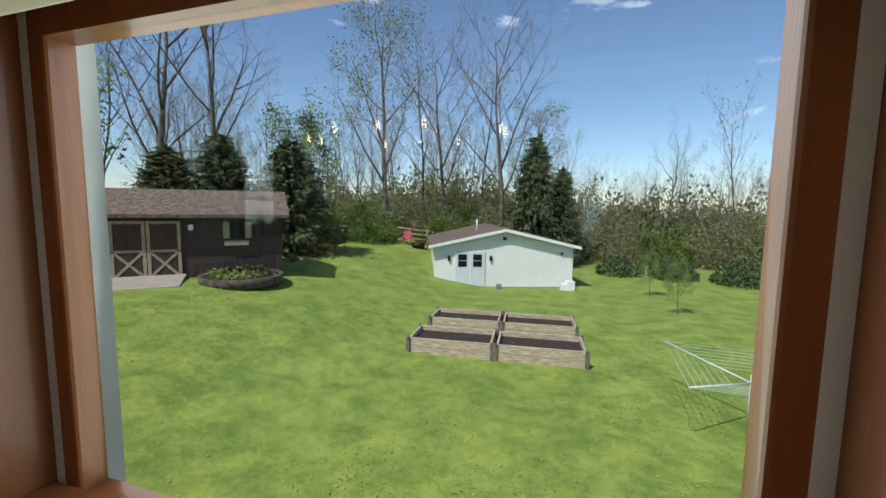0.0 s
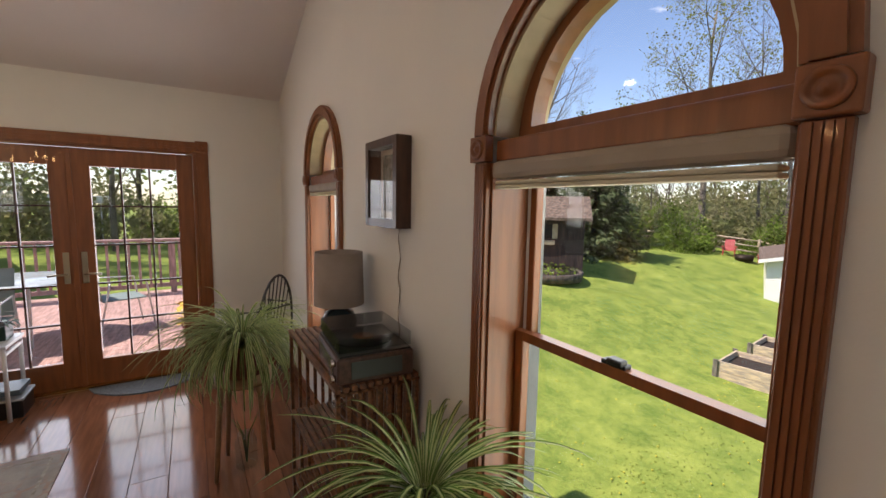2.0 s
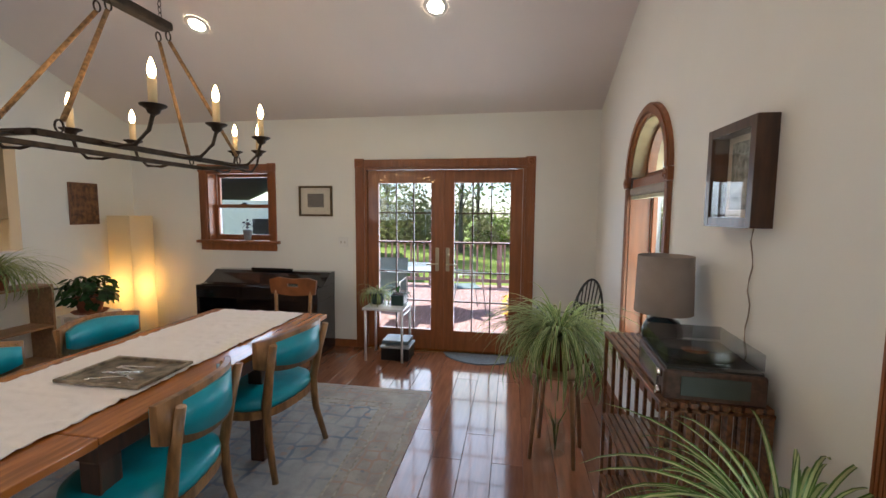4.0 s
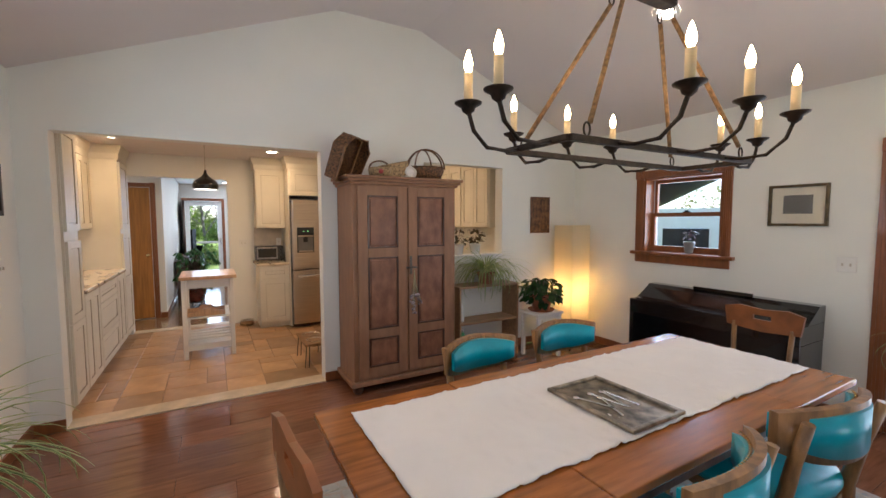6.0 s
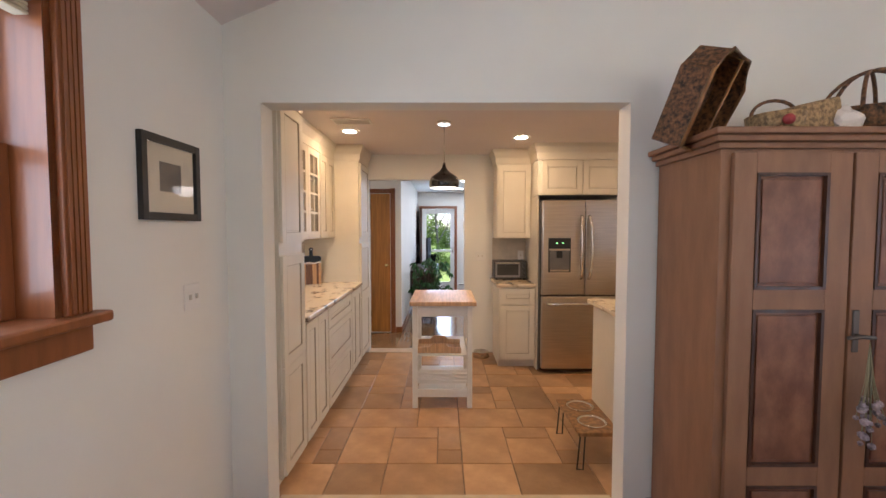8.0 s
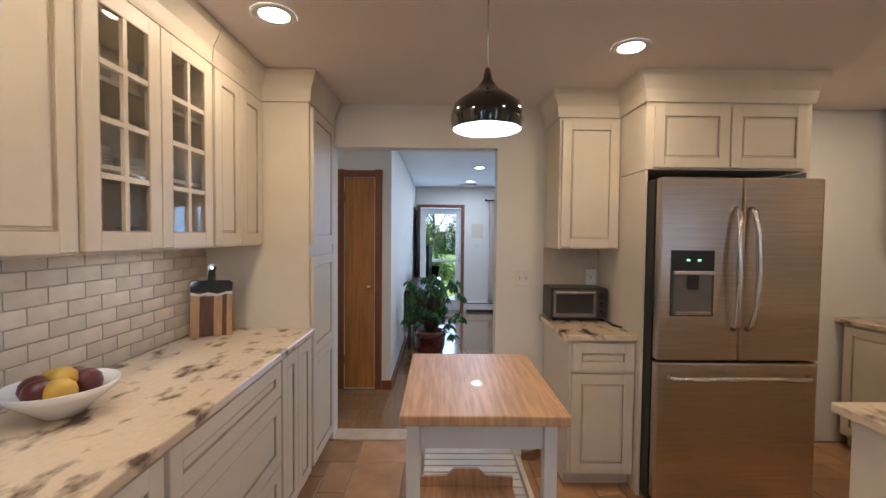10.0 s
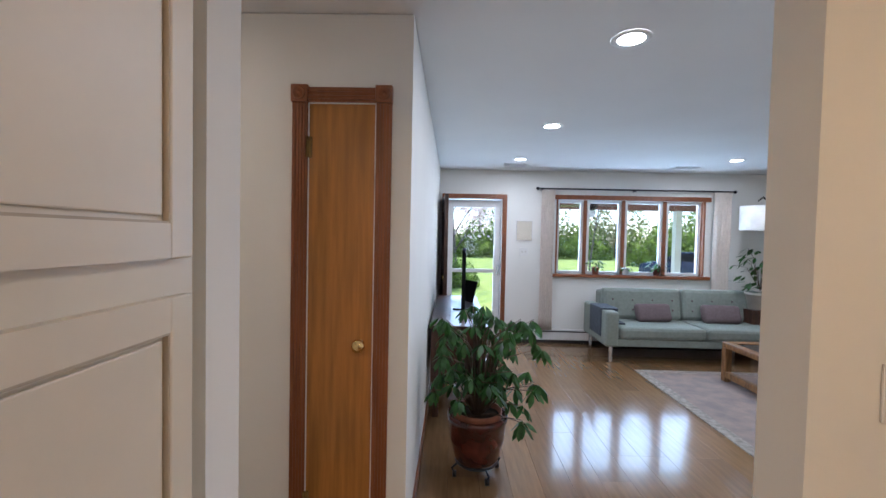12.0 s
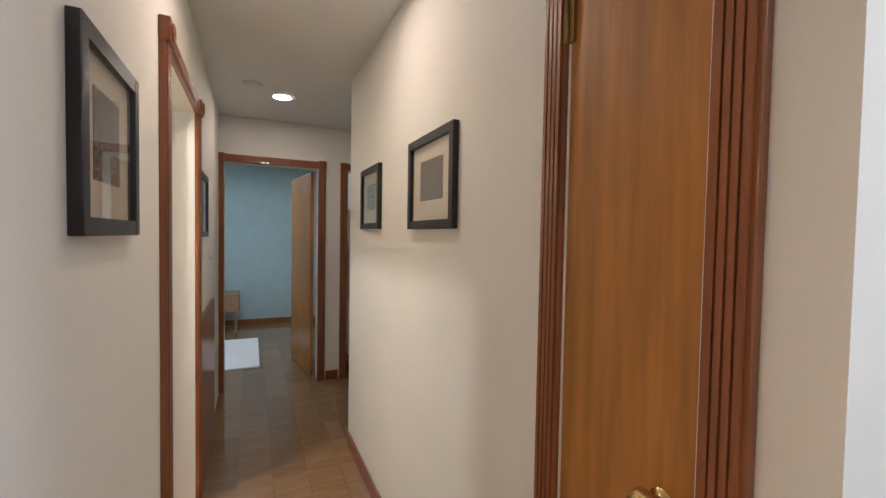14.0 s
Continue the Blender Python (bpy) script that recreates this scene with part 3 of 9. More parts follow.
def arched_window(name, cx):
    w = thing(name, cx, YS, 0, 180, "half-round topped window with reddish wood casing and raised shade", "window", kind="structure")
    a, spr, z0, zm = 0.365, W_SPR, 0.56, 1.175
    for s in (-1, 1):
        casing_side(w, *sorted((s * 0.372, s * 0.430)), 0.47, spr - 0.055)
        rosette(w, s * 0.402, spr - 0.016, 0.076)
    part("arch_casing", arc_ring(bmesh.new(), spr + 0.025, 0.364, 0.432, -0.024, 0.0), TRIM, w)
    part("arch_bead", arc_ring(bmesh.new(), spr + 0.025, 0.378, 0.418, -0.034, -0.0245), TRIM, w)
    part("arch_jamb", arc_ring(bmesh.new(), spr + 0.02, 0.355, 0.399, 0.0, 0.20), mat("pale_jamb_paint", (0.50, 0.38, 0.22), 0.5), w)
    part("arch_frame", arc_ring(bmesh.new(), spr + 0.045, 0.305, 0.354, 0.09, 0.145), TRIM, w)
    bm = bmesh.new()
    box(bm, -0.366, 0.366, 0.01, 0.16, 1.725, 1.79, bev=0.006)
    box(bm, -0.354, 0.354, 0.088, 0.15, 1.79, 1.83)
    part("transom_bar", bm, TRIM, w)
    bm = bmesh.new()
    vs = [bm.verts.new((0.31 * math.cos(math.pi * i / 24), 0.118, spr + 0.045 + 0.31 * math.sin(math.pi * i / 24))) for i in range(25)]
    bm.faces.new(vs)
    g = part("arched_pane", bm, GLASS, w)
    g.visible_shadow = False
    sashes(w, 0.362, z0, 1.724, zm, stile=0.036)
    shade(w, 0.362, 1.728, -0.012, layers=2)
    part("window_sill", B(-0.47, 0.47, -0.05, 0.20, 0.505, 0.545, bev=0.008), TRIM, w)
    part("apron", B(-0.44, 0.44, -0.02, 0.0, 0.42, 0.50, bev=0.004), TRIM, w)


arched_window("window_1", 1.035)
arched_window("window_2", 3.26)


def square_window(name, x, y, rz, a, z0, z1, zm, cas=0.085, has_shade=False, label=""):
    w = thing(name, x, y, 0, rz, label, "window", kind="structure")
    for s in (-1, 1):
        casing_side(w, *sorted((s * a, s * (a + cas))), z0, z1)
        rosette(w, s * (a + cas / 2), z1 + cas / 2, cas + 0.008)
    casing_top(w, -a - 0.001, a + 0.001, z1, z1 + cas - 0.004)
    part("window_sill", B(-a - cas - 0.04, a + cas + 0.04, -0.055, 0.2, z0 - 0.035, z0, bev=0.008), TRIM, w)
    part("apron", B(-a - cas, a + cas, -0.02, 0.0, z0 - 0.12, z0 - 0.036, bev=0.006), TRIM, w)
    part("head_jamb", B(-a, a, 0.0, 0.2, z1 - 0.02, z1 + 0.012), TRIM, w)
    sashes(w, a - 0.022, z0, z1 - 0.02, zm)
    if has_shade:
        shade(w, a - 0.024, z1 - 0.02, 0.01)


square_window("window_3", XE, 3.878, -90, 0.405, 1.20, 2.00, 1.60, label="small double-hung window with reddish wood casing")
square_window("window_4", XW, 3.685, 90, 0.685, 1.28, 2.24, 1.76, has_shade=True, label="double-hung window with reddish wood casing and sill")


def french_door_leaf(parent, x0, x1, handle_side):
    bm = bmesh.new()
    st, zt, zb = 0.125, 1.86, 0.235
    box(bm, x0, x0 + st, 0.04, 0.085, 0.02, 2.0, bev=0.004)
    box(bm, x1 - st, x1, 0.04, 0.085, 0.02, 2.0, bev=0.004)
    box(bm, x0 + st, x1 - st, 0.041, 0.084, 0.02, zb)
    box(bm, x0 + st, x1 - st, 0.041, 0.084, zt, 2.0)
    leaf = part("door_leaf", bm, TRIM, parent)
    u0, u1 = x0 + st, x1 - st
    for i in (1, 2):
        u = u0 + (u1 - u0) * i / 3
        part("muntin", B(u - 0.007, u + 0.007, 0.052, 0.074, zb, zt), DARKW, leaf)
    for i in range(1, 5):
        v = zb + (zt - zb) * i / 5
        part("muntin", B(u0, u1, 0.0515, 0.0745, v - 0.007, v + 0.007), DARKW, leaf)
    for i in range(3):
        for j in range(5):
            g = part("pane", B(u0 + (u1 - u0) * i / 3 + 0.006, u0 + (u1 - u0) * (i + 1) / 3 - 0.006, 0.061, 0.065, zb + (zt - zb) * j / 5 + 0.006, zb + (zt - zb) * (j + 1) / 5 - 0.006), GLASS, leaf)
            g.visible_shadow = False
    hx = x1 - 0.055 if handle_side > 0 else x0 + 0.055
    bm = B(hx - 0.02, hx + 0.02, 0.032, 0.04, 0.90, 1.16, bev=0.004)
    tube(bm, (hx, 0.036, 0.98), (hx, -0.01, 0.98), 0.009)
    path_tube(bm, [(hx, -0.012, 0.98), (hx - handle_side * 0.05, -0.014, 0.983), (hx - handle_side * 0.11, -0.012, 0.975)], 0.009)
    part("door_handle", bm, mat("satin_nickel_brass", (0.55, 0.48, 0.34), 0.3, 1.0), leaf, "satin metal lever handle")


fd = thing("door_1", XE, 1.45, 0, -90, "pair of glazed wooden French doors with brass levers, closed", "door", kind="structure")
for s in (-1, 1):
    casing_side(fd, *sorted((s * 0.875, s * 0.975)), 0, 2.025)
    rosette(fd, s * 0.925, 2.072, 0.10)
casing_top(fd, -0.876, 0.876, 2.026, 2.112)
bm = bmesh.new()
box(bm, -0.875, -0.852, 0.0, 0.2, 0, 2.03), box(bm, 0.852, 0.875, 0.0, 0.2, 0, 2.03), box(bm, -0.852, 0.852, 0.0, 0.2, 2.004, 2.03)
part("door_frame", bm, TRIM, fd)
french_door_leaf(fd, -0.850, -0.003, 1)
french_door_leaf(fd, 0.003, 0.850, -1)
part("astragal", B(-0.018, 0.018, 0.028, 0.0395, 0.02, 2.0, bev=0.003), TRIM, fd)
part("threshold", B(-0.852, 0.852, 0.0, 0.2, -0.01, 0.018), BRASS, fd, "brass threshold strip")


def knob(bm, x, z, y=-0.05):
    m = Matrix.Translation((x, 0.0, z)) @ Matrix.Rotation(radians(90), 4, "X")
    ring = bmesh.new()
    lathe(ring, [(0.030, 0.0), (0.031, 0.006), (0.013, 0.010), (0.011, 0.026), (0.022, 0.032), (0.030, 0.044), (0.027, 0.056), (0.012, 0.062), (0.0, 0.062)], n=20)
    bmesh.ops.transform(ring, matrix=m, verts=ring.verts[:])
    me = bpy.data.meshes.new("tmp")
    ring.to_mesh(me)
    ring.free()
    bm.from_mesh(me)
    bpy.data.meshes.remove(me)
    return bm


def wood_door(name, x, y, rz, a, h=2.05, label="", cas=0.075, leaf=True, knob_x=None):
    d = thing(name, x, y, 0, rz, label, "door", kind="structure")
    for s in (-1, 1):
        casing_side(d, *sorted((s * a, s * (a + cas))), 0, h)
        rosette(d, s * (a + cas / 2), h + cas / 2, cas + 0.006)
    casing_top(d, -a - 0.001, a + 0.001, h, h + cas - 0.004)
    if leaf:
        lf = part("door_leaf", B(-a + 0.006, a - 0.006, -0.008, -0.001, 0.012, h - 0.006), DOORW, d, "flat honey veneer door leaf")
        bm = bmesh.new()
        for s in (-1, 1):
            box(bm, s * (a - 0.003) - 0.003, s * (a - 0.003) + 0.003, -0.010, -0.001, 0.0, h)
        box(bm, -a, a, -0.010, -0.001, h - 0.006, h)
        part("door_stop", bm, WHITEP, d, "thin white weatherstrip")
        part("door_knob", knob(bmesh.new(), knob_x if knob_x is not None else a - 0.06, 1.01), BRASS, lf, "polished brass knob")
        bm = bmesh.new()
        for z in (0.25, 1.83):
            box(bm, -a - 0.002, -a + 0.018, -0.016, -0.002, z, z + 0.09)
            tube(bm, (-a, -0.018, z), (-a, -0.018, z + 0.09), 0.006, n=8)
        part("hinge", bm, mat("dark_brass", (0.30, 0.20, 0.08), 0.4, 1.0), lf)
    return d


wood_door("door_2", -0.405, HY, 0, 0.15, 2.07, "narrow honey veneer closet door with a brass knob, closed", 0.068)
d = wood_door("door_3", HX0, 8.82, 90, 0.40, 2.05, "reddish wood doorway to a pale teal bedroom", 0.07, leaf=False)
wood_door("door_4", HX0, 9.85, 90, 0.35, 2.05, "reddish wood doorway to a dark room", 0.07, leaf=False)
wood_door("door_5", -1.91, KY1 + 0.13, 180, 0.41, 2.03, "reddish wood doorway to a bright bathroom", 0.07, leaf=False)
bl = thing("bedroom_door", HX0 - 0.13, 9.20, 0, 188, "open brown wooden bedroom door", "door")
part("door_leaf", B(0, 0.78, 0, 0.035, 0.01, 2.03), DOORW, bl)
part("door_knob", knob(bmesh.new(), 0.71, 0.96), CHROME, bl, "silver knob")
bl2 = thing("bathroom_door", -2.31, KY1 + 0.02, 0, -88, "open cream painted bathroom door", "door")
part("door_leaf", B(0, 0.78, 0, 0.035, 0.01, 2.02), CAB, bl2)

# front door
fdn = thing("door_6", 0.40, LY, 0, 0, "white glazed storm door in an oak frame, closed", "door", kind="structure")
for s in (-1, 1):
    casing_side(fdn, *sorted((s * 0.40, s * 0.465)), 0, 2.05)
casing_top(fdn, -0.465, 0.465, 2.051, 2.115)
bm = bmesh.new()
box(bm, -0.40, -0.30, 0.10, 0.14, 0.02, 2.04), box(bm, 0.30, 0.40, 0.10, 0.14, 0.02, 2.04)
box(bm, -0.30, 0.30, 0.101, 0.139, 0.02, 0.22), box(bm, -0.30, 0.30, 0.101, 0.139, 1.93, 2.04), box(bm, -0.30, 0.30, 0.101, 0.139, 0.98, 1.03)
sl = part("storm_door", bm, WHITEP, fdn, "white aluminium storm door")
for lo, hi in ((0.22, 0.98), (1.03, 1.93)):
    g = part("pane", B(-0.30, 0.30, 0.118, 0.122, lo, hi), GLASS, sl)
    g.visible_shadow = False
part("door_handle", B(0.34, 0.37, 0.06, 0.10, 0.95, 1.10, bev=0.006), CHROME, sl)
od = thing("front_door", -0.02, LY - 0.02, 0, -86, "open dark-edged oak front door against the wall", "door")
part("door_leaf", B(0, 0.80, -0.045, 0.0, 0.01, 2.03, bev=0.003), DARKW, od)
part("door_knob", knob(bmesh.new(), 0.73, 0.98), BRASS, od)

# living room window with four lights
lw = thing("window_5", 2.625, LY, 0, 0, "wide four-light window with oak frame", "window", kind="structure")
bm = bmesh.new()
box(bm, -1.12, 1.12, -0.02, 0.0, 2.06, 2.125, bev=0.003), box(bm, -1.12, 1.12, -0.06, 0.19, 0.955, 1.0, bev=0.006)
box(bm, -1.055, -1.03, 0.0, 0.19, 1.0, 2.06), box(bm, 1.03, 1.055, 0.0, 0.19, 1.0, 2.06)
part("window_frame", bm, TRIM, lw)
for u in (-0.625, -0.08, 0.51):
    part("mullion", B(u - 0.025, u + 0.025, 0.05, 0.13, 1.0, 2.06, bev=0.004), TRIM, lw)
for u0, u1 in ((-1.03, -0.65), (-0.60, -0.105), (-0.055, 0.485), (0.535, 1.03)):
    bm = bmesh.new()
    box(bm, u0, u0 + 0.04, 0.07, 0.11, 1.0, 2.06), box(bm, u1 - 0.04, u1, 0.07, 0.11, 1.0, 2.06)
    box(bm, u0 + 0.04, u1 - 0.04, 0.071, 0.109, 1.0, 1.04), box(bm, u0 + 0.04, u1 - 0.04, 0.071, 0.109, 2.02, 2.06)
    sf = part("sash", bm, WHITEP, lw, "white vinyl sash")
    g = part("pane", B(u0 + 0.035, u1 - 0.035, 0.088, 0.092, 1.035, 2.025), GLASS, sf)
    g.visible_shadow = False


# baseboards
def skirting(name, x0, x1, y0, y1, h=BH):
    struct(name, B(x0, x1, y0, y1, 0, h, bev=0.003), TRIM, "reddish wood baseboard")


skirting("baseboard_1", XW, XW + 0.014, YS, YN - 0.0)
skirting("baseboard_2", XW + 0.014, -0.41, YN - 0.014, YN)
skirting("baseboard_3", 1.48, XE - 0.014, YN - 0.014, YN)
skirting("baseboard_4", XE - 0.014, XE, 2.43, YN)
skirting("baseboard_5", XE - 0.014, XE, YS + 0.014, 0.47)
skirting("baseboard_6", XW + 0.014, XE - 0.014, YS, YS + 0.014)
skirting("baseboard_7", -2.68, -0.625, HY - 0.012, HY)
skirting("baseboard_8", -0.185, LX + 0.012, HY - 0.012, HY)
skirting("baseboard_9", LX, LX + 0.012, HY, LY)
skirting("baseboard_10", HX0, HX0 + 0.012, 9.30, 9.42)
skirting("baseboard_11", -2.694, -2.682, HY, 10.5)
skirting("baseboard_12", -6.88, -6.866, 7.0, 9.62)
skirting("baseboard_13", -6.86, HX0 - 0.14, 9.606, 9.62)
struct("threshold_1", B(-0.41, 1.48, YN - 0.02, YN + 0.17, -0.01, 0.012, bev=0.003), STONE, "pale stone strip between tile and wood")
struct("threshold_2", B(-0.405, 0.785, KY1 - 0.02, KY1 + 0.15, -0.01, 0.010, bev=0.003), STONE, "pale stone strip between tile and wood")


# ---- ceiling lights ----
def downlight(x, y, z, material, power, color, tilt=0.0, label="round recessed ceiling light, switched on"):
    t = thing("ceiling_light", x, y, z, 0, label, "ceiling light", "recessed lights")
    t.matrix_basis = pose(x, y, z, 0, tilt, 0)
    part("trim_ring", lathe(bmesh.new(), [(0.062, -0.004), (0.085, -0.008), (0.092, -0.002), (0.092, 0.0)], n=28, caps=False), WHITEP, t)
    part("lens", lathe(bmesh.new(), [(0.0, -0.003), (0.066, -0.0035)][::-1], n=28), material, t, "glowing lens")
    d = lamp("downlight", "AREA", pose(x, y, z, 0, tilt, 0) @ pose(0, 0, -0.015), power, color)
    d.shape, d.size = "DISK", 0.13


WARM, COOL = (1.0, 0.91, 0.78), (1.0, 0.92, 0.82)
SL = math.degrees(math.atan2(RZ - EAVE, R1 - XW))
for y in (1.3, 3.3):
    downlight(3.55, y, RZ - (3.55 - R2) * 0.409 - 0.004, CANL, 1.7, WARM, SL)
    downlight(0.55, y, RZ - (R1 - 0.55) * 0.409 - 0.004, CANL, 1.7, WARM, -SL)
for x, y in ((-0.35, 7.05), (1.30, 7.30), (1.30, 5.95), (-0.35, 5.95), (2.9, 6.4), (2.9, 7.5)):
    downlight(x, y, KC - 0.001, CANL, 2.5, (1.0, 0.62, 0.28))
for x, y in ((0.92, 9.45), (0.92, 11.0), (0.90, 12.5), (3.40, 12.35), (3.40, 10.4)):
    downlight(x, y, KC + 0.004, CANW, 5, (1.0, 0.94, 0.88))
downlight(-3.25, 8.85, KC + 0.004, CANW, 1.0, (1.0, 0.70, 0.45))
downlight(-1.45, 8.80, KC + 0.004, CANW, 1.5, (1.0, 0.70, 0.45))
# unseen bedroom fitting, added to brighten the wall beyond the doorway
downlight(-5.3, 8.4, KC + 0.004, CANW, 7, (0.85, 0.95, 1.0))
downlight(-1.95, 7.7, KC - 0.001, CANW, 8, (1.0, 0.86, 0.67))
sm = thing("smoke_detector", -3.05, 8.65, KC + 0.004, 0, "white round smoke detector on the ceiling", "smoke detector")
part("body", lathe(bmesh.new(), [(0.045, -0.032), (0.06, -0.02), (0.065, 0.0)], n=24), WHITEP, sm)
for x, y, z, r in ((-0.25, 6.70, KC, 0), (0.9, 12.9, KC + 0.004, 0), (3.1, 12.9, KC + 0.004, 0)):
    v = thing("ceiling_vent", x, y, z, r, "white louvred ceiling vent", "vent", "ceiling vents")
    bm = bmesh.new()
    box(bm, -0.16, 0.16, -0.09, -0.07, -0.008, 0), box(bm, -0.16, 0.16, 0.07, 0.09, -0.008, 0), box(bm, -0.16, -0.14, -0.07, 0.07, -0.008, 0), box(bm, 0.14, 0.16, -0.07, 0.07, -0.008, 0)
    part("frame", bm, WHITEP, v)
    for k in range(6):
        part("slat", box(bmesh.new(), -0.14, 0.14, -0.012, 0.012, -0.0015, 0.0015, m=pose(0, -0.058 + k * 0.023, -0.005, 35)), WHITEP, v)


# ---- pictures ----
def picture(x, y, z, rz, w, h, fw=0.025, frame_mat=FRAMEB, mount=0.05, print_mat=PRINTD, label="", depth=0.022, glazed=True):
    p = thing("framed_picture", x, y, z, rz, label, "picture")
    bm = bmesh.new()
    box(bm, -w / 2, -w / 2 + fw, -depth, 0, -h / 2, h / 2, bev=0.002), box(bm, w / 2 - fw, w / 2, -depth, 0, -h / 2, h / 2, bev=0.002)
    box(bm, -w / 2 + fw, w / 2 - fw, -depth + 0.001, 0, -h / 2, -h / 2 + fw), box(bm, -w / 2 + fw, w / 2 - fw, -depth + 0.001, 0, h / 2 - fw, h / 2)
    part("frame", bm, frame_mat, p)
    iw, ih = w / 2 - fw, h / 2 - fw
    part("mount", B(-iw, iw, -0.006, -0.001, -ih, ih), MATB, p)
    if mount < min(iw, ih):
        part("print", B(-iw + mount, iw - mount, -0.0075, -0.0055, -ih + mount, ih - mount * 0.8), print_mat, p)
    if glazed:
        g = part("glazing", B(-iw, iw, -depth + 0.006, -depth + 0.008, -ih, ih), GLASS, p)
        g.visible_shadow = False
    return p


picture(XW, 4.865, 1.74, 90, 0.36, 0.33, 0.03, label="black framed small photograph with a wide cream mount", mount=0.085)
picture(XE, 2.90, 1.66, -90, 0.40, 0.34, 0.022, mat("antique_gold_frame", (0.16, 0.11, 0.05), 0.4, 0.5, var=0.3, scale=30), 0.08, PRINTD, "antique gold framed dark landscape print")
picture(4.18, YN, 1.61, 0, 0.31, 0.45, 0.006, ARMP, 0.0, PRINTB, "brown unframed wood panel painting", 0.015, False)
part("print", B(-0.149, 0.149, -0.018, -0.0155, -0.219, 0.219), PRINTB, [o for o in bpy.data.objects if o.name.startswith("framed_picture")][-1])
picture(2.105, YS, 1.685, 180, 0.34, 0.38, 0.035, DARKW, 0.03, PRINTG, "dark wood framed glazed shadow box print", 0.07)
bm = bmesh.new()
random.seed(4)
path_tube(bm, [(2.03 + 0.012 * math.sin(k * 1.7) + 0.006 * math.sin(k * 3.1), YS + 0.008, 1.49 - k * 0.045) for k in range(15)], 0.0025, 5)
shadow_box = [o for o in bpy.data.objects if o.name.startswith("framed_picture")][-1]
wire = part("power_cord", bm, mat("beige_cord", (0.35, 0.28, 0.22), 0.6), shadow_box, "thin beige hanging cord")
wire.matrix_parent_inverse = shadow_box.matrix_basis.inverted()
picture(-1.28, HY, 1.63, 0, 0.42, 0.35, 0.032, mount=0.075, label="black framed dark photograph with cream mount")
picture(-2.12, HY, 1.63, 0, 0.38, 0.34, 0.032, mount=0.075, print_mat=PRINTG, label="black framed grey-green print with cream mount")
picture(-0.90, KY1 + 0.13, 1.60, 180, 0.36, 0.36, 0.032, mount=0.07, print_mat=PRINTD, label="black framed photograph of two dark shapes")
picture(-2.62, KY1 + 0.13, 1.58, 180, 0.36, 0.36, 0.032, mount=0.07, print_mat=PRINTG, label="black framed small print with pale mount")
picture(1.12, LY, 1.60, 0, 0.23, 0.29, 0.008, GALV, 0.03, MATB, "thin silver framed pale print", 0.015)


def wall_plate(x, y, z, rz, w=0.075, label="white light switch plate"):
    p = thing("switch_plate", x, y, z, rz, label, "switch")
    part("plate", B(-w / 2, w / 2, -0.006, 0, -0.058, 0.058, bev=0.003), WHITEP, p)
    for k in range(2 if w > 0.1 else 1):
        u = (k - 0.5) * 0.046 if w > 0.1 else 0
        part("toggle", B(u - 0.005, u + 0.005, -0.014, -0.006, -0.011, 0.011), mat("ivory_plastic", (0.55, 0.50, 0.42), 0.4), p)


wall_plate(XW, 4.99, 1.24, 90, 0.115)
wall_plate(XE, 2.58, 1.20, -90, 0.115)
wall_plate(0.98, KY1, 1.21, 0, 0.115)
wall_plate(1.48, KY1, 1.22, 0, 0.075, "white wall outlet plate")
wall_plate(1.12, LY, 1.30, 0, 0.12, "white light switch plate by the front door")
wall_plate(-3.05, KY1 + 0.13, 1.25, 180, 0.075)


# ---- kitchen ----
def panel_door(parent, x0, x1, z0, z1, name="cabinet_door", knob_at=None, glazed=False):
    """A raised-panel front in the local x-z plane, facing -y, proud of y=0."""
    f = 0.058
    bm = bmesh.new()
    box(bm, x0, x0 + f, -0.02, 0, z0, z1, bev=0.003), box(bm, x1 - f, x1, -0.02, 0, z0, z1, bev=0.003)
    box(bm, x0 + f, x1 - f, -0.0195, 0, z0, z0 + f), box(bm, x0 + f, x1 - f, -0.0195, 0, z1 - f, z1)
    if not glazed:
        box(bm, x0 + f, x1 - f, -0.008, 0, z0 + f, z1 - f)
    dr = part(name, bm, CAB, parent)
    if not glazed:
        part("panel", B(x0 + f + 0.012, x1 - f - 0.012, -0.014, -0.0081, z0 + f + 0.012, z1 - f - 0.012, bev=0.005), CAB, dr)
    bm = bmesh.new()
    for u0, u1, v0, v1 in ((x0 + f, x0 + f + 0.004, z0 + f, z1 - f), (x1 - f - 0.004, x1 - f, z0 + f, z1 - f), (x0 + f + 0.004, x1 - f - 0.004, z0 + f, z0 + f + 0.004), (x0 + f + 0.004, x1 - f - 0.004, z1 - f - 0.004, z1 - f)):
        box(bm, u0, u1, -0.0185, -0.007, v0, v1)
    part("glaze_line", bm, CABG, dr)
    if glazed:
        n = 4
        part("muntin", B((x0 + x1) / 2 - 0.009, (x0 + x1) / 2 + 0.009, -0.018, -0.004, z0 + f, z1 - f), CAB, dr)
        for k in range(1, n):
            v = z0 + f + (z1 - z0 - 2 * f) * k / n
            part("muntin", B(x0 + f, x1 - f, -0.0175, -0.0045, v - 0.009, v + 0.009), CAB, dr)
        g = part("pane", B(x0 + f - 0.003, x1 - f + 0.003, -0.010, -0.007, z0 + f - 0.003, z1 - f + 0.003), GLASS, dr)
        g.visible_shadow = False
    return dr


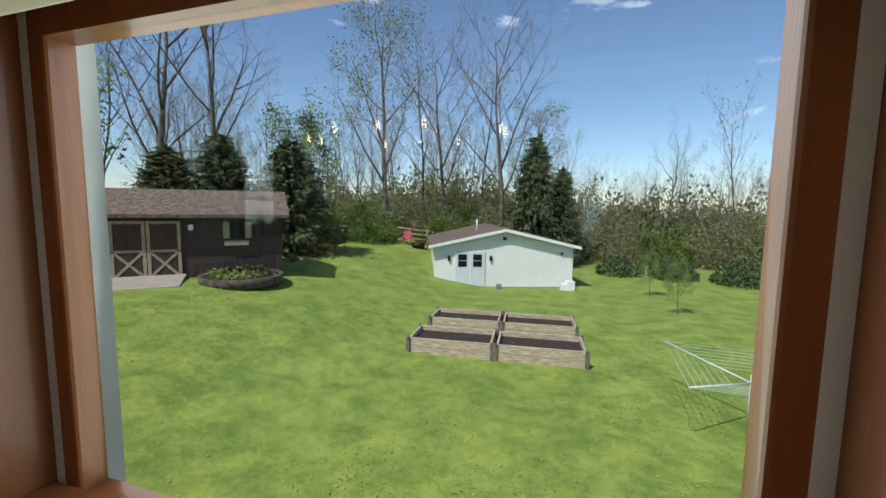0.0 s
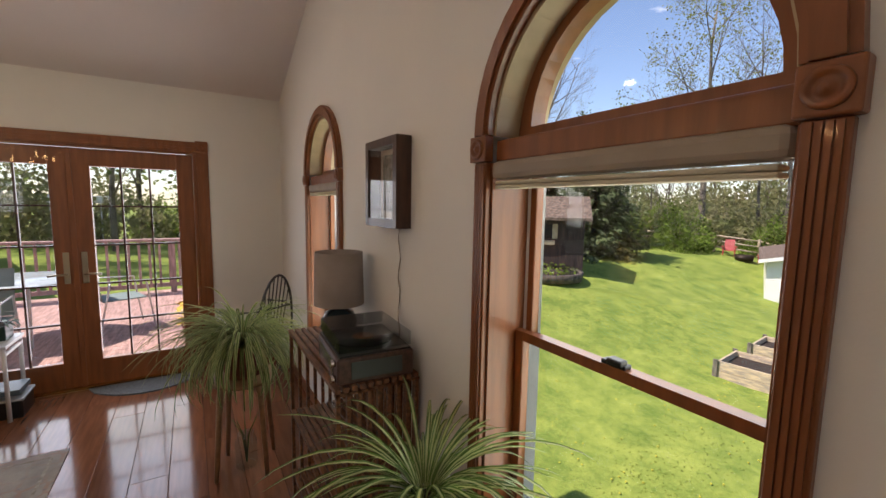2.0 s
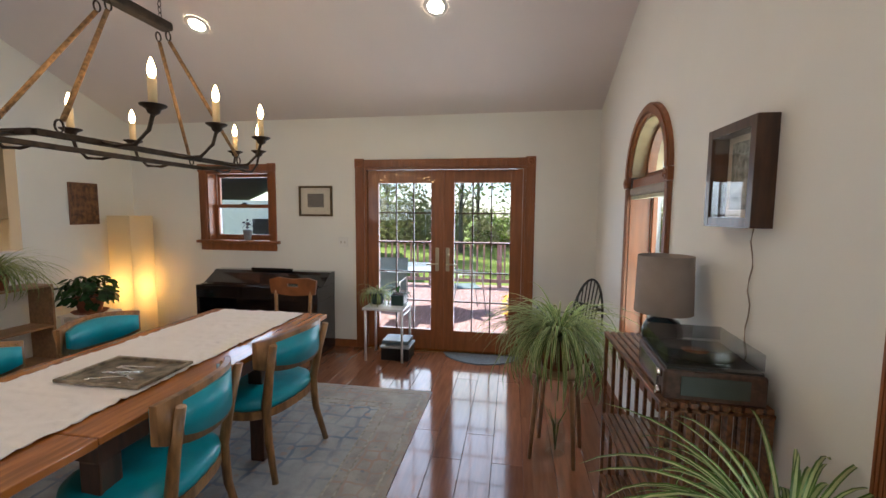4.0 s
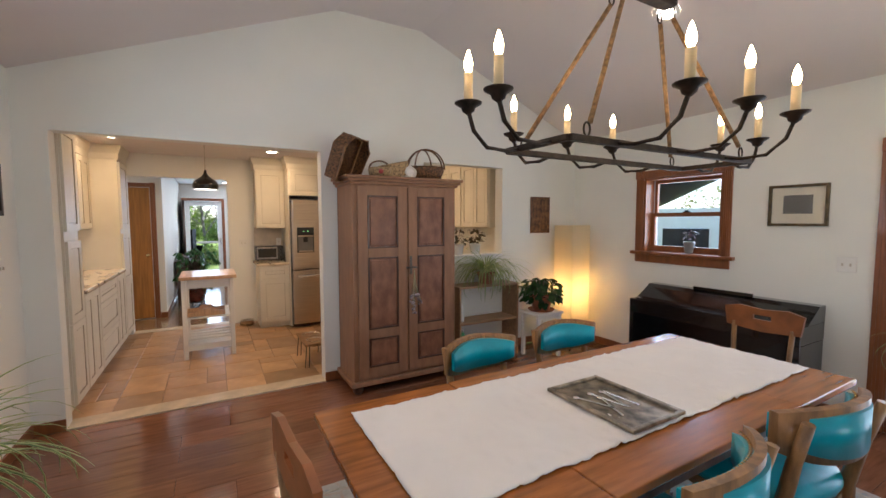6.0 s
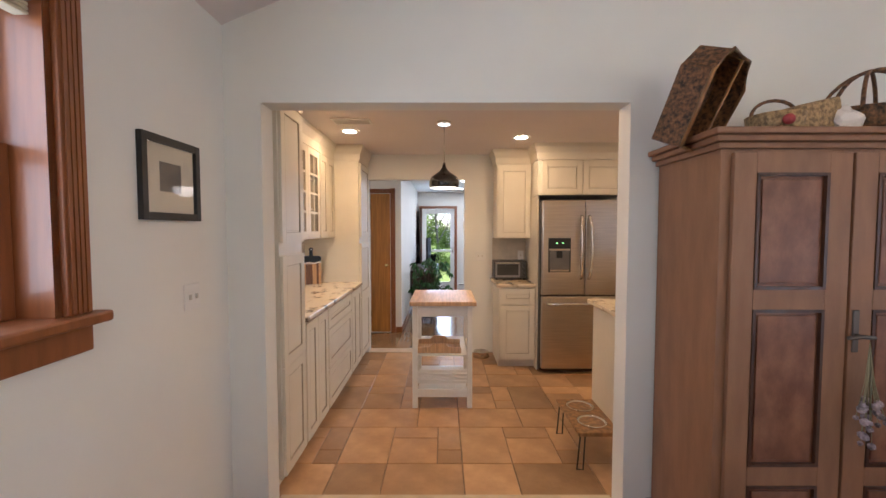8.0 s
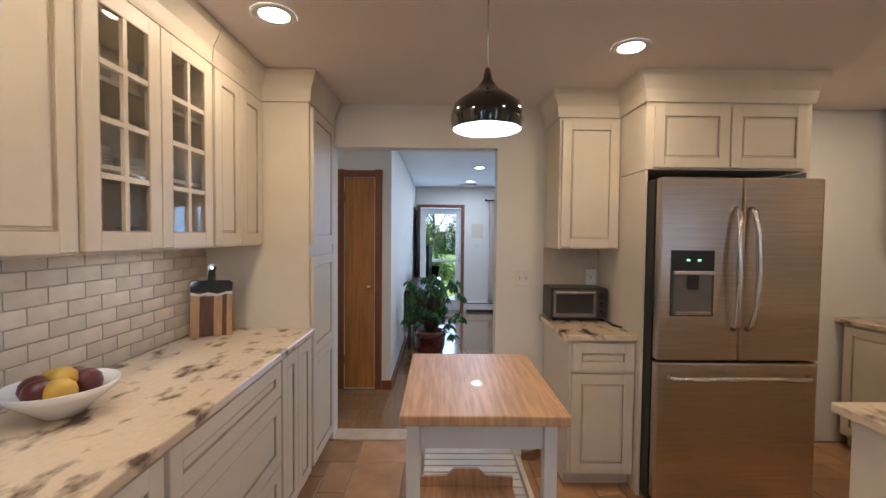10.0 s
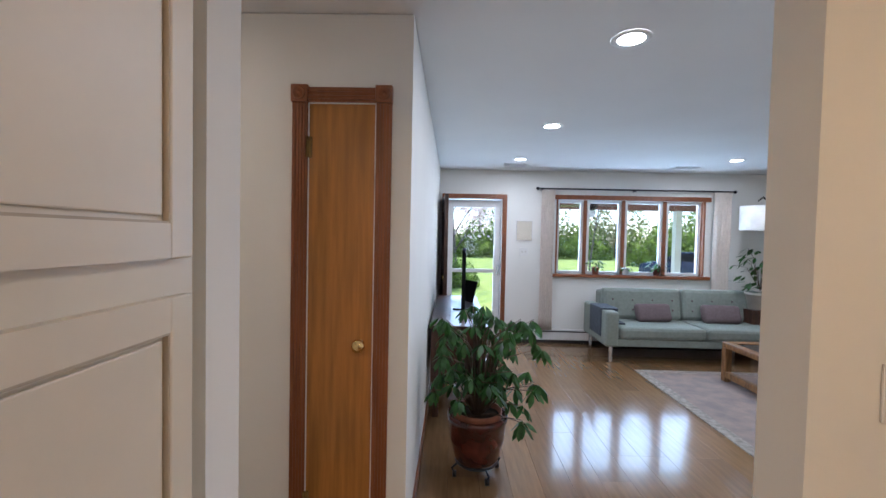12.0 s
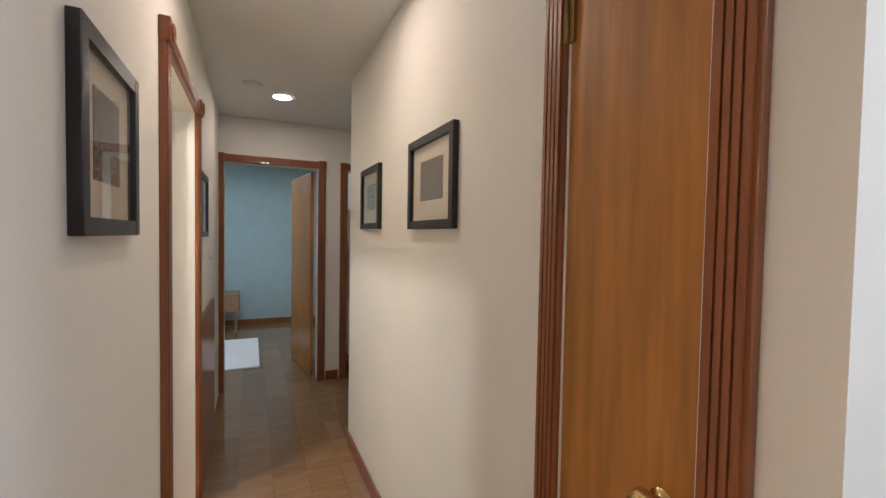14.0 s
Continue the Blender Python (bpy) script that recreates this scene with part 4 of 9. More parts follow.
def crown(parent, x0, x1, d, z0, z1, ends=(True, True)):
    bm = bmesh.new()
    prof = [(0, z0), (-0.012, z0), (-0.016, z0 + 0.02), (-0.02, z0 + 0.07), (-0.05, z0 + (z1 - z0) * 0.8), (-0.055, z1), (0, z1)]
    a = [bm.verts.new((x0 - (0.0 if not ends[0] else -y), y, z)) for y, z in prof]
    b = [bm.verts.new((x1 + (0.0 if not ends[1] else -y), y, z)) for y, z in prof]
    for i in range(len(prof) - 1):
        bm.faces.new((a[i], a[i + 1], b[i + 1], b[i]))
    for flag, ring, xx, sg in ((ends[0], a, x0, -1), (ends[1], b, x1, 1)):
        if flag:
            c = [bm.verts.new((xx + sg * -y, d, z)) for y, z in prof]
            for i in range(len(prof) - 1):
                bm.faces.new((ring[i], c[i], c[i + 1], ring[i + 1]))
    bmesh.ops.recalc_face_normals(bm, faces=bm.faces[:])
    part("crown_moulding", bm, CAB, parent)


def cabinet(name, x, y, z, rz, w, d, h, fronts, label, toe=0.0, crown_h=0.0, ends=(True, True), glazed=False, group="kitchen cabinets"):
    """fronts: (x0, x1, z0, z1) of the doors and drawers; local x along the front, y=0 the face, depth to +y."""
    c = thing(name, x, y, z, rz, label, "cabinet", group)
    if glazed:
        bm = bmesh.new()
        box(bm, 0, 0.018, 0, d, 0, h), box(bm, w - 0.018, w, 0, d, 0, h), box(bm, 0.018, w - 0.018, d - 0.012, d, 0, h)
        box(bm, 0.018, w - 0.018, 0, d - 0.012, 0, 0.018), box(bm, 0.018, w - 0.018, 0, d - 0.012, h - 0.018, h)
        part("body", bm, CAB, c)
        for k in (1, 2):
            part("shelf", B(0.018, w - 0.018, 0.02, d - 0.012, h * k / 3 - 0.008, h * k / 3 + 0.008), CAB, c)
    else:
        bm = B(0, w, 0, d, toe, h, bev=0.002)
        part("body", bm, CAB, c)
        if toe:
            part("toe_kick", B(0.0, w, 0.06, d, 0, toe), CAB, c)
    for f in fronts:
        panel_door(c, *f[:4], name="drawer_front" if f[3] - f[2] < 0.33 else "cabinet_door", glazed=glazed)
    if crown_h:
        crown(c, 0, w, d, h, h + crown_h, ends)
    return c


# west run: rz=90 turns local x to +y and the face to +x
CF = -0.40


def west(name, y0, y1, z, d, h, fronts, label, **k):
    return cabinet(name, CF if d > 0.5 else -0.68, y0, z, 90, y1 - y0, (CF if d > 0.5 else -0.68) - KX0 - 0.004, h, fronts, label, **k)


west("pantry_cabinet", 5.47, 5.845, 0, 0.6, 2.28, [(0.01, 0.365, 0.11, 0.74), (0.01, 0.365, 0.745, 1.385), (0.01, 0.365, 1.46, 2.26)], "tall cream pantry cabinet with raised panel doors", toe=0.1, crown_h=0.172, ends=(False, True))
west("base_cabinet", 5.85, 6.37, 0, 0.6, 0.925, [(0.01, 0.256, 0.11, 0.91), (0.262, 0.51, 0.11, 0.91)], "cream base cabinet with two doors", toe=0.1)
west("drawer_cabinet", 6.374, 7.20, 0, 0.6, 0.925, [(0.01, 0.816, 0.75, 0.91), (0.01, 0.816, 0.43, 0.74), (0.01, 0.816, 0.11, 0.42)], "cream cabinet with three wide drawers", toe=0.1)
west("base_cabinet", 7.204, 7.665, 0, 0.6, 0.925, [(0.01, 0.225, 0.11, 0.91), (0.231, 0.45, 0.11, 0.91)], "cream base cabinet with two narrow doors", toe=0.1)
west("pantry_cabinet", 7.67, 8.20, 0, 0.6, 2.28, [(0.03, 0.50, 0.11, 0.78), (0.03, 0.50, 0.785, 1.385), (0.03, 0.50, 1.45, 2.26)], "tall cream pantry cabinet with raised panel doors", toe=0.1, crown_h=0.172, ends=(True, False))
west("wall_cabinet", 5.85, 6.44, 1.45, 0.3, 0.83, [(0.01, 0.29, 0.01, 0.82), (0.30, 0.58, 0.01, 0.82)], "cream wall cabinet with raised panel doors", crown_h=0.172, ends=(False, False))
west("glass_wall_cabinet", 6.444, 7.14, 1.45, 0.3, 0.83, [(0.01, 0.342, 0.01, 0.82), (0.348, 0.685, 0.01, 0.82)], "cream wall cabinet with glazed doors and dishes inside", crown_h=0.172, ends=(False, False), glazed=True)
west("wall_cabinet", 7.144, 7.664, 1.45, 0.3, 0.83, [(0.01, 0.255, 0.01, 0.82), (0.261, 0.51, 0.01, 0.82)], "cream wall cabinet with raised panel doors", crown_h=0.172, ends=(False, False))
for y, z in ((6.62, 1.735), (6.95, 1.735), (6.62, 2.012), (6.95, 1.47)):
    st = thing("plate_stack", -0.84, y, z, 0, "stack of white plates on a cabinet shelf", "plates", "stacked plates")
    for k in range(6):
        part("plate", lathe(bmesh.new(), [(0.05, 0.0), (0.10, 0.012), (0.103, 0.014), (0.05, 0.004), (0.0, 0.004)], (0, 0, k * 0.011), 20), WHITEC, st)
bt = tagged(part("worktop", B(KX0 + 0.003, CF + 0.035, 5.85, 7.666, 0.926, 0.962, bev=0.006), GRAN), "cream and brown granite worktop on base cabinets", "worktop")
LIGHTB = mat("pale_stone_backsplash", (0.60, 0.53, 0.43), 0.5, var=0.1, scale=8, random_tint=0.12, bump=0.1)
bsp = struct("backsplash", B(KX0, KX0 + 0.004, 5.85, 7.664, 0.963, 1.449), mat("pale_grout", (0.50, 0.44, 0.36), 0.9), "grout behind stone backsplash tiles")
bme = B(0, 0.008, 0.002, 0.148, 0.002, 0.058, bev=0.002)
tile_me = part("backsplash_tile", bme, LIGHTB, bsp)
for r in range(8):
    for k in range(12):
        y = 5.86 + k * 0.15 - (0.075 if r % 2 else 0)
        if 5.85 <= y and y + 0.15 <= 7.665:
            o = tile_me if (r, k) == (0, 0) else new("backsplash_tile", tile_me.data)
            o.parent = bsp
            o.location = (KX0 + 0.003, y, 0.964 + r * 0.0605)
# bare area lamps below the wall cabinets, no fitting modelled
for y in (6.2, 7.0):
    d = lamp("under_cabinet_light", "AREA", pose(-0.80, y, 1.44), 0.4, WARM)
    d.shape, d.size, d.size_y = "RECTANGLE", 0.05, 0.6

cb = thing("cutting_board", -0.86, 7.46, 0.963, 20, "striped wooden cutting board with a dark resin top and handle", "cutting board")
lean = pose(0, 0, 0, -8)
for x0, x1, wood in ((-0.10, -0.056, "maple"), (-0.056, 0.012, "walnut"), (0.012, 0.052, "maple"), (0.052, 0.075, "walnut"), (0.075, 0.10, "maple")):
    wm = mat("pale_board_maple", (0.55, 0.33, 0.15), 0.42, var=0.12, scale=5, stretch=(9, 9, 0.8)) if wood == "maple" else mat("dark_board_walnut", (0.15, 0.062, 0.028), 0.42, var=0.2, scale=5, stretch=(9, 9, 0.8))
    part("board_stave", box(bmesh.new(), x0 + 0.0003, x1 - 0.0003, 0, 0.022, 0.0, 0.222 + 0.012 * math.sin(x0 * 40), m=lean), wm, cb)
RESIN = mat("dark_blue_resin", (0.010, 0.018, 0.030), 0.08, var=0.2, coat=0.5)
bm = prism(bmesh.new(), [(-0.10, 0.238), (-0.06, 0.228), (-0.02, 0.236), (0.03, 0.226), (0.07, 0.238), (0.10, 0.240), (0.102, 0.285), (0.085, 0.298), (0.02, 0.300), (0.016, 0.345), (0.022, 0.375), (0.0, 0.392), (-0.022, 0.375), (-0.016, 0.345), (-0.02, 0.300), (-0.085, 0.298), (-0.102, 0.285)], 0.0, 0.022)
bmesh.ops.transform(bm, matrix=lean, verts=bm.verts[:])
part("resin_top", bm, RESIN, cb, "dark blue resin band with a short handle")
bm = prism(bmesh.new(), [(-0.10, 0.222), (-0.06, 0.214), (-0.02, 0.222), (0.03, 0.212), (0.07, 0.224), (0.10, 0.226), (0.10, 0.236), (0.07, 0.234), (0.03, 0.222), (-0.02, 0.232), (-0.06, 0.224), (-0.10, 0.234)], -0.0012, 0.0232)
bmesh.ops.transform(bm, matrix=lean, verts=bm.verts[:])
part("wave_line", bm, WHITEC, cb, "white resin wave line")
bm = tube(bmesh.new(), (0, -0.0015, 0.368), (0, 0.0235, 0.368), 0.008, n=12)
bmesh.ops.transform(bm, matrix=lean, verts=bm.verts[:])
part("handle_hole", bm, CHROME, cb, "metal-lined hanging hole")
fb = thing("fruit_bowl", -0.78, 6.50, 0.963, 0, "white bowl filled with dark red and yellow fruit", "bowl")
part("bowl", lathe(bmesh.new(), [(0.05, 0), (0.06, 0.01), (0.13, 0.07), (0.145, 0.095), (0.138, 0.095), (0.12, 0.07), (0.05, 0.02), (0.0, 0.018)], n=28), WHITEC, fb)
random.seed(7)
for k in range(7):
    a = k * 0.9
    bm = bmesh.new()
    bmesh.ops.create_icosphere(bm, subdivisions=2, radius=0.042, matrix=pose(0.06 * math.cos(a) * (k > 0), 0.06 * math.sin(a) * (k > 0), 0.085 + 0.02 * (k == 0)))
    part("fruit", bm, mat("dark_plum_skin", (0.09, 0.012, 0.012), 0.3) if k % 3 else mat("yellow_fruit_skin", (0.55, 0.35, 0.03), 0.4), fb, smooth=True)

# east side of the north wall: toaster counter, wall cabinet, refrigerator
cabinet("base_cabinet", 1.14, 7.66, 0, 0, 0.396, 0.585, 0.905, [(0.015, 0.385, 0.72, 0.89), (0.015, 0.385, 0.11, 0.705)], "cream base cabinet with a drawer and a door", toe=0.09)
tagged(part("worktop", B(1.105, 1.534, 7.625, KY1 - 0.003, 0.906, 0.942, bev=0.006), GRAN), "small cream and brown granite worktop", "worktop")
cabinet("wall_cabinet", 1.14, 7.93, 1.435, 0, 0.396, 0.315, 0.85, [(0.015, 0.385, 0.01, 0.83)], "cream wall cabinet with a raised panel door", crown_h=0.169, ends=(True, False))
cabinet("over_fridge_cabinet", 1.537, 7.60, 1.905, 0, 0.95, 0.645, 0.38, [(0.04, 0.47, 0.01, 0.36), (0.48, 0.91, 0.01, 0.36)], "cream cabinet above the refrigerator", crown_h=0.169, ends=(True, True))
tagged(part("side_panel", B(1.537, 1.552, 7.60, KY1 - 0.003, 0, 1.90), CAB), "cream tall panel beside the refrigerator", "panel")
tagged(part("side_panel", B(2.469, 2.487, 7.60, KY1 - 0.003, 0, 1.90), CAB), "cream tall panel beside the refrigerator", "panel")
bsp2 = struct("backsplash_2", B(1.13, 1.536, KY1 - 0.004, KY1, 0.943, 1.434), LIGHTB, "pale stone backsplash")
fr = thing("refrigerator", 1.556, 7.46, 0, 0, "stainless steel French-door refrigerator with a bottom freezer", "refrigerator")
part("body", B(0, 0.90, 0.06, 0.75, 0.03, 1.84, bev=0.004), BLACK, fr)
for x0, x1, s in ((0.003, 0.448, 1), (0.452, 0.897, -1)):
    dl = part("door", B(x0, x1, 0.0, 0.058, 0.845, 1.845, bev=0.012), STEEL, fr)
    hx = 0.412 if s > 0 else 0.488
    bm = bmesh.new()
    path_tube(bm, [(hx, -0.002, 1.02), (hx - s * 0.005, -0.035, 1.045), (hx - s * 0.012, -0.055, 1.16), (hx - s * 0.016, -0.060, 1.34), (hx - s * 0.012, -0.055, 1.54), (hx - s * 0.005, -0.035, 1.65), (hx, -0.002, 1.68)], 0.015, 10)
    part("door_handle", bm, CHROME, dl)
dp = part("dispenser", B(0.065, 0.30, -0.006, 0.0, 1.09, 1.45, bev=0.002), mat("dark_grey_panel", (0.06, 0.058, 0.055), 0.3), fr, "dark ice and water dispenser")
part("control_panel", B(0.07, 0.295, -0.010, -0.0062, 1.34, 1.445), BLACK, dp)
bm = bmesh.new()
for k in range(2):
    box(bm, 0.145 + k * 0.06, 0.163 + k * 0.06, -0.0112, -0.0102, 1.392, 1.401)
part("display_digits", bm, emit_mat("green_display", (0.35, 0.9, 0.3), 1.2), dp)
part("dispenser_tray", B(0.075, 0.29, -0.020, -0.0062, 1.318, 1.338, bev=0.003), STEEL, dp)
part("dispenser_recess", B(0.08, 0.285, -0.008, -0.0062, 1.10, 1.315), mat("mid_grey_plastic", (0.16, 0.15, 0.14), 0.4), dp)
part("dispenser_spout", B(0.15, 0.21, -0.018, -0.0085, 1.24, 1.315, bev=0.004), BLACK, dp, "black water spout")
part("drip_ledge", B(0.085, 0.28, -0.020, -0.0085, 1.10, 1.118, bev=0.003), STEEL, dp)
fz = part("freezer_drawer", B(0.003, 0.897, 0.0, 0.058, 0.06, 0.835, bev=0.012), STEEL, fr)
bm = bmesh.new()
path_tube(bm, [(0.06, 0.0, 0.755), (0.09, -0.045, 0.757), (0.3, -0.062, 0.765), (0.6, -0.062, 0.765), (0.81, -0.045, 0.757), (0.84, 0.0, 0.755)], 0.015, 10)
part("drawer_handle", bm, CHROME, fz)
to = thing("toaster_oven", 1.125, 8.01, 0.943, 0, "black and steel toaster oven with a glass door", "toaster oven")
to.scale = (0.97, 0.72, 1.0)
part("body", B(0, 0.40, 0, 0.30, 0.015, 0.225, bev=0.012), mat("charcoal_metal", (0.05, 0.047, 0.045), 0.35, 0.3), to)
for x in (0.03, 0.37):
    for y in (0.03, 0.27):
        part("foot", lathe(bmesh.new(), [(0.012, 0), (0.012, 0.016)], (x, y, 0), 10), BLACK, to)
bm = bmesh.new()
box(bm, 0.015, 0.315, -0.012, -0.001, 0.03, 0.055), box(bm, 0.015, 0.315, -0.012, -0.001, 0.185, 0.21), box(bm, 0.015, 0.035, -0.012, -0.001, 0.055, 0.185), box(bm, 0.295, 0.315, -0.012, -0.001, 0.055, 0.185)
od_ = part("oven_door", bm, mat("grey_steel", (0.30, 0.29, 0.28), 0.35, 0.9), to)
g = part("glass_pane", B(0.035, 0.295, -0.009, -0.005, 0.055, 0.185), mat("smoked_glass", (0.03, 0.03, 0.03), 0.08, coat=0.5), od_)
bm = bmesh.new()
path_tube(bm, [(0.03, -0.012, 0.20), (0.03, -0.035, 0.20), (0.30, -0.035, 0.20), (0.30, -0.012, 0.20)], 0.007, 8)
part("handle", bm, CHROME, od_)
for z in (0.06, 0.115, 0.17):
    bm = bmesh.new()
    tube(bm, (0.358, 0.0, z), (0.358, -0.022, z), 0.02, 0.017, 16)
    part("dial", bm, BLACK, to)
bm = bmesh.new()
path_tube(bm, [(1.47, 8.06, 0.95), (1.50, 7.97, 0.95), (1.485, 7.86, 0.95), (1.515, 7.80, 0.952)], 0.006, 6)
part("power_plug", bm, BLACK, to, "black plug and cord").matrix_parent_inverse = to.matrix_basis.inverted()
bw = thing("pet_bowl", 0.98, 8.05, 0.012, 0, "steel pet bowl on the tiles", "bowl")
part("bowl", lathe(bmesh.new(), [(0.10, 0), (0.085, 0.06), (0.09, 0.065), (0.08, 0.06), (0.06, 0.02), (0, 0.018)], n=28), CHROME, bw)

# peninsula and far east kitchen
cabinet("peninsula_cabinet", 1.80, 6.02, 0, 0, 1.72, 0.62, 0.905, [(0.03, 0.60, 0.11, 0.89), (0.63, 1.25, 0.11, 0.89), (1.28, 1.69, 0.11, 0.89)], "cream peninsula base cabinet", toe=0.09)
tagged(part("worktop", B(1.76, 3.56, 5.98, 6.68, 0.906, 0.942, bev=0.006), GRAN), "granite worktop on the peninsula", "worktop")
struct("pass_sill", B(2.55, 3.59, YN - 0.02, YN + 0.16, 1.13, 1.152, bev=0.004), WHITEP, "white sill of the kitchen pass-through")
for y in (8.2, 7.55, 6.90, 6.25):
    cabinet("wall_cabinet", KX1 - 0.33, y, 1.45 if y != 7.55 else 1.80, -90, 0.645, 0.326, 0.84 if y != 7.55 else 0.49, [(0.015, 0.315, 0.01, 0.83 if y != 7.55 else 0.48), (0.325, 0.63, 0.01, 0.83 if y != 7.55 else 0.48)], "cream wall cabinet on the kitchen's far wall", crown_h=0.165, ends=(False, False))
mw = thing("microwave", KX1 - 0.40, 7.55, 1.39, -90, "black and steel microwave under the wall cabinet", "microwave")
part("body", B(0.005, 0.64, 0, 0.39, 0, 0.405, bev=0.006), STEEL, mw)
part("door", B(0.02, 0.48, -0.012, -0.001, 0.03, 0.38, bev=0.003), SCREEN, mw)
part("control_panel", B(0.50, 0.63, -0.010, -0.001, 0.03, 0.38), BLACK, mw)
for y in (8.2, 6.90):
    cabinet("base_cabinet", KX1 - 0.62, y, 0, -90, 1.29, 0.61, 0.905, [(0.02, 0.63, 0.11, 0.89), (0.65, 1.27, 0.11, 0.89)], "cream base cabinet on the kitchen's far wall", toe=0.09)
tagged(part("worktop", B(KX1 - 0.655, KX1 - 0.003, 6.69, 8.24, 0.906, 0.942, bev=0.006), GRAN), "granite worktop along the far kitchen wall", "worktop")
pl = thing("pendant_lamp", 0.53, 6.73, KC, 0, "black onion-shaped metal pendant lamp, switched on", "pendant lamp")
part("canopy", lathe(bmesh.new(), [(0.055, -0.022), (0.06, -0.018), (0.06, 0)], n=24), CHROME, pl)
part("cord", tube(bmesh.new(), (0, 0, -0.02), (0, 0, -0.36), 0.0035, n=6), CHROME, pl)
part("shade", lathe(bmesh.new(), [(0.122, -0.560), (0.130, -0.530), (0.129, -0.505), (0.116, -0.470), (0.078, -0.442), (0.040, -0.415), (0.018, -0.385), (0.010, -0.345), (0.0, -0.340)], n=32, caps=False), PIANO, pl)
part("shade_lining", lathe(bmesh.new(), [(0.121, -0.559), (0.124, -0.53), (0.110, -0.482), (0.07, -0.458), (0.0, -0.44)], n=32, caps=False), WHITEP, pl, "white enamel lining")
bm = bmesh.new()
bmesh.ops.create_icosphere(bm, subdivisions=2, radius=0.032, matrix=pose(0, 0, -0.505))
part("bulb", bm, CANL, pl, smooth=True)
lamp("pendant_light", "POINT", pose(0.53, 6.73, KC - 0.55), 0.6, WARM).shadow_soft_size = 0.09

ct = thing("kitchen_cart", 0.0, 0, 0, 0, "white kitchen cart with a butcher block top and slatted shelves", "kitchen cart")
cx0, cx1, cy0, cy1 = 0.26, 0.77, 6.61, 7.24
ct_parts = [("tabletop", B(cx0 - 0.02, cx1 + 0.03, cy0 - 0.05, cy1 + 0.02, 0.90, 0.935, bev=0.005), BUTCHER)]
for x in (cx0, cx1 - 0.045):
    for y in (cy0, cy1 - 0.045):
        ct_parts.append(("leg", B(x, x + 0.045, y, y + 0.045, 0.012, 0.90, bev=0.003), WHITEP))
ct_parts.append(("apron", B(cx0 + 0.05, cx1 - 0.05, cy0 + 0.005, cy0 + 0.025, 0.80, 0.90), WHITEP))
ct_parts.append(("apron", B(cx0 + 0.005, cx0 + 0.025, cy0 + 0.05, cy1 - 0.05, 0.80, 0.90), WHITEP))
ct_parts.append(("apron", B(cx1 - 0.025, cx1 - 0.005, cy0 + 0.05, cy1 - 0.05, 0.80, 0.90), WHITEP))
for z in (0.16, 0.46):
    for k in range(12):
        y = cy0 + 0.01 + k * (cy1 - cy0 - 0.06) / 11
        ct_parts.append(("slat", B(cx0 + 0.046, cx1 - 0.046, y, y + 0.04, z, z + 0.014), WHITEP))
    ct_parts.append(("rail", B(cx0 + 0.01, cx0 + 0.03, cy0 + 0.046, cy1 - 0.046, z - 0.04, z), WHITEP))
    ct_parts.append(("rail", B(cx1 - 0.03, cx1 - 0.01, cy0 + 0.046, cy1 - 0.046, z - 0.04, z), WHITEP))
    for k in range(5):
        ct_parts.append(("front_slat", B(cx0 + 0.046, cx1 - 0.046, cy0 + 0.012, cy0 + 0.024, z - 0.055 - k * 0.0, z - 0.002), WHITEP) if k == 0 else ("front_slat", B(cx0 + 0.046, cx1 - 0.046, cy0 + 0.012, cy0 + 0.024, 0.19 + k * 0.032, 0.212 + k * 0.032), WHITEP)) if z < 0.3 else None
for n_, b_, m_ in ct_parts:
    part(n_, b_, m_, ct)
tr = thing("serving_tray", 0.485, 6.78, 0.478, 0, "wooden serving tray with curved handles on the cart shelf", "tray")
bm = B(-0.19, 0.19, -0.13, 0.13, 0, 0.01)
part("base", bm, BUTCHER, tr)
for s in (-1, 1):
    bm = prism(bmesh.new(), [(-0.19, 0.011), (0.19, 0.011), (0.19, 0.05), (0.08, 0.055), (0.05, 0.085), (-0.05, 0.085), (-0.08, 0.055), (-0.19, 0.05)], s * 0.13 - 0.006, s * 0.13 + 0.006)
    part("side", bm, BUTCHER, tr)
ds = thing("pet_feeder", 1.47, 5.98, 0.012, 0, "low wooden pet feeder stand with steel bowls and hairpin legs", "pet feeder")
part("top", B(-0.10, 0.17, -0.30, 0.22, 0.23, 0.255, bev=0.004), CHAIRW, ds)
for y in (-0.27, 0.19):
    for x in (-0.08, 0.15):
        bm = bmesh.new()
        path_tube(bm, [(x, y, 0.23), (x - 0.02, y, 0.004), (x + 0.02, y, 0.004), (x + 0.03, y, 0.23)], 0.005, 6)
        part("hairpin_leg", bm, BLACK, ds)
for y in (-0.15, 0.09):
    part("bowl", lathe(bmesh.new(), [(0.07, 0.20), (0.085, 0.262), (0.095, 0.262), (0.08, 0.256), (0.06, 0.215), (0.0, 0.212)], (0.035, y, 0), 24), CHROME, ds)


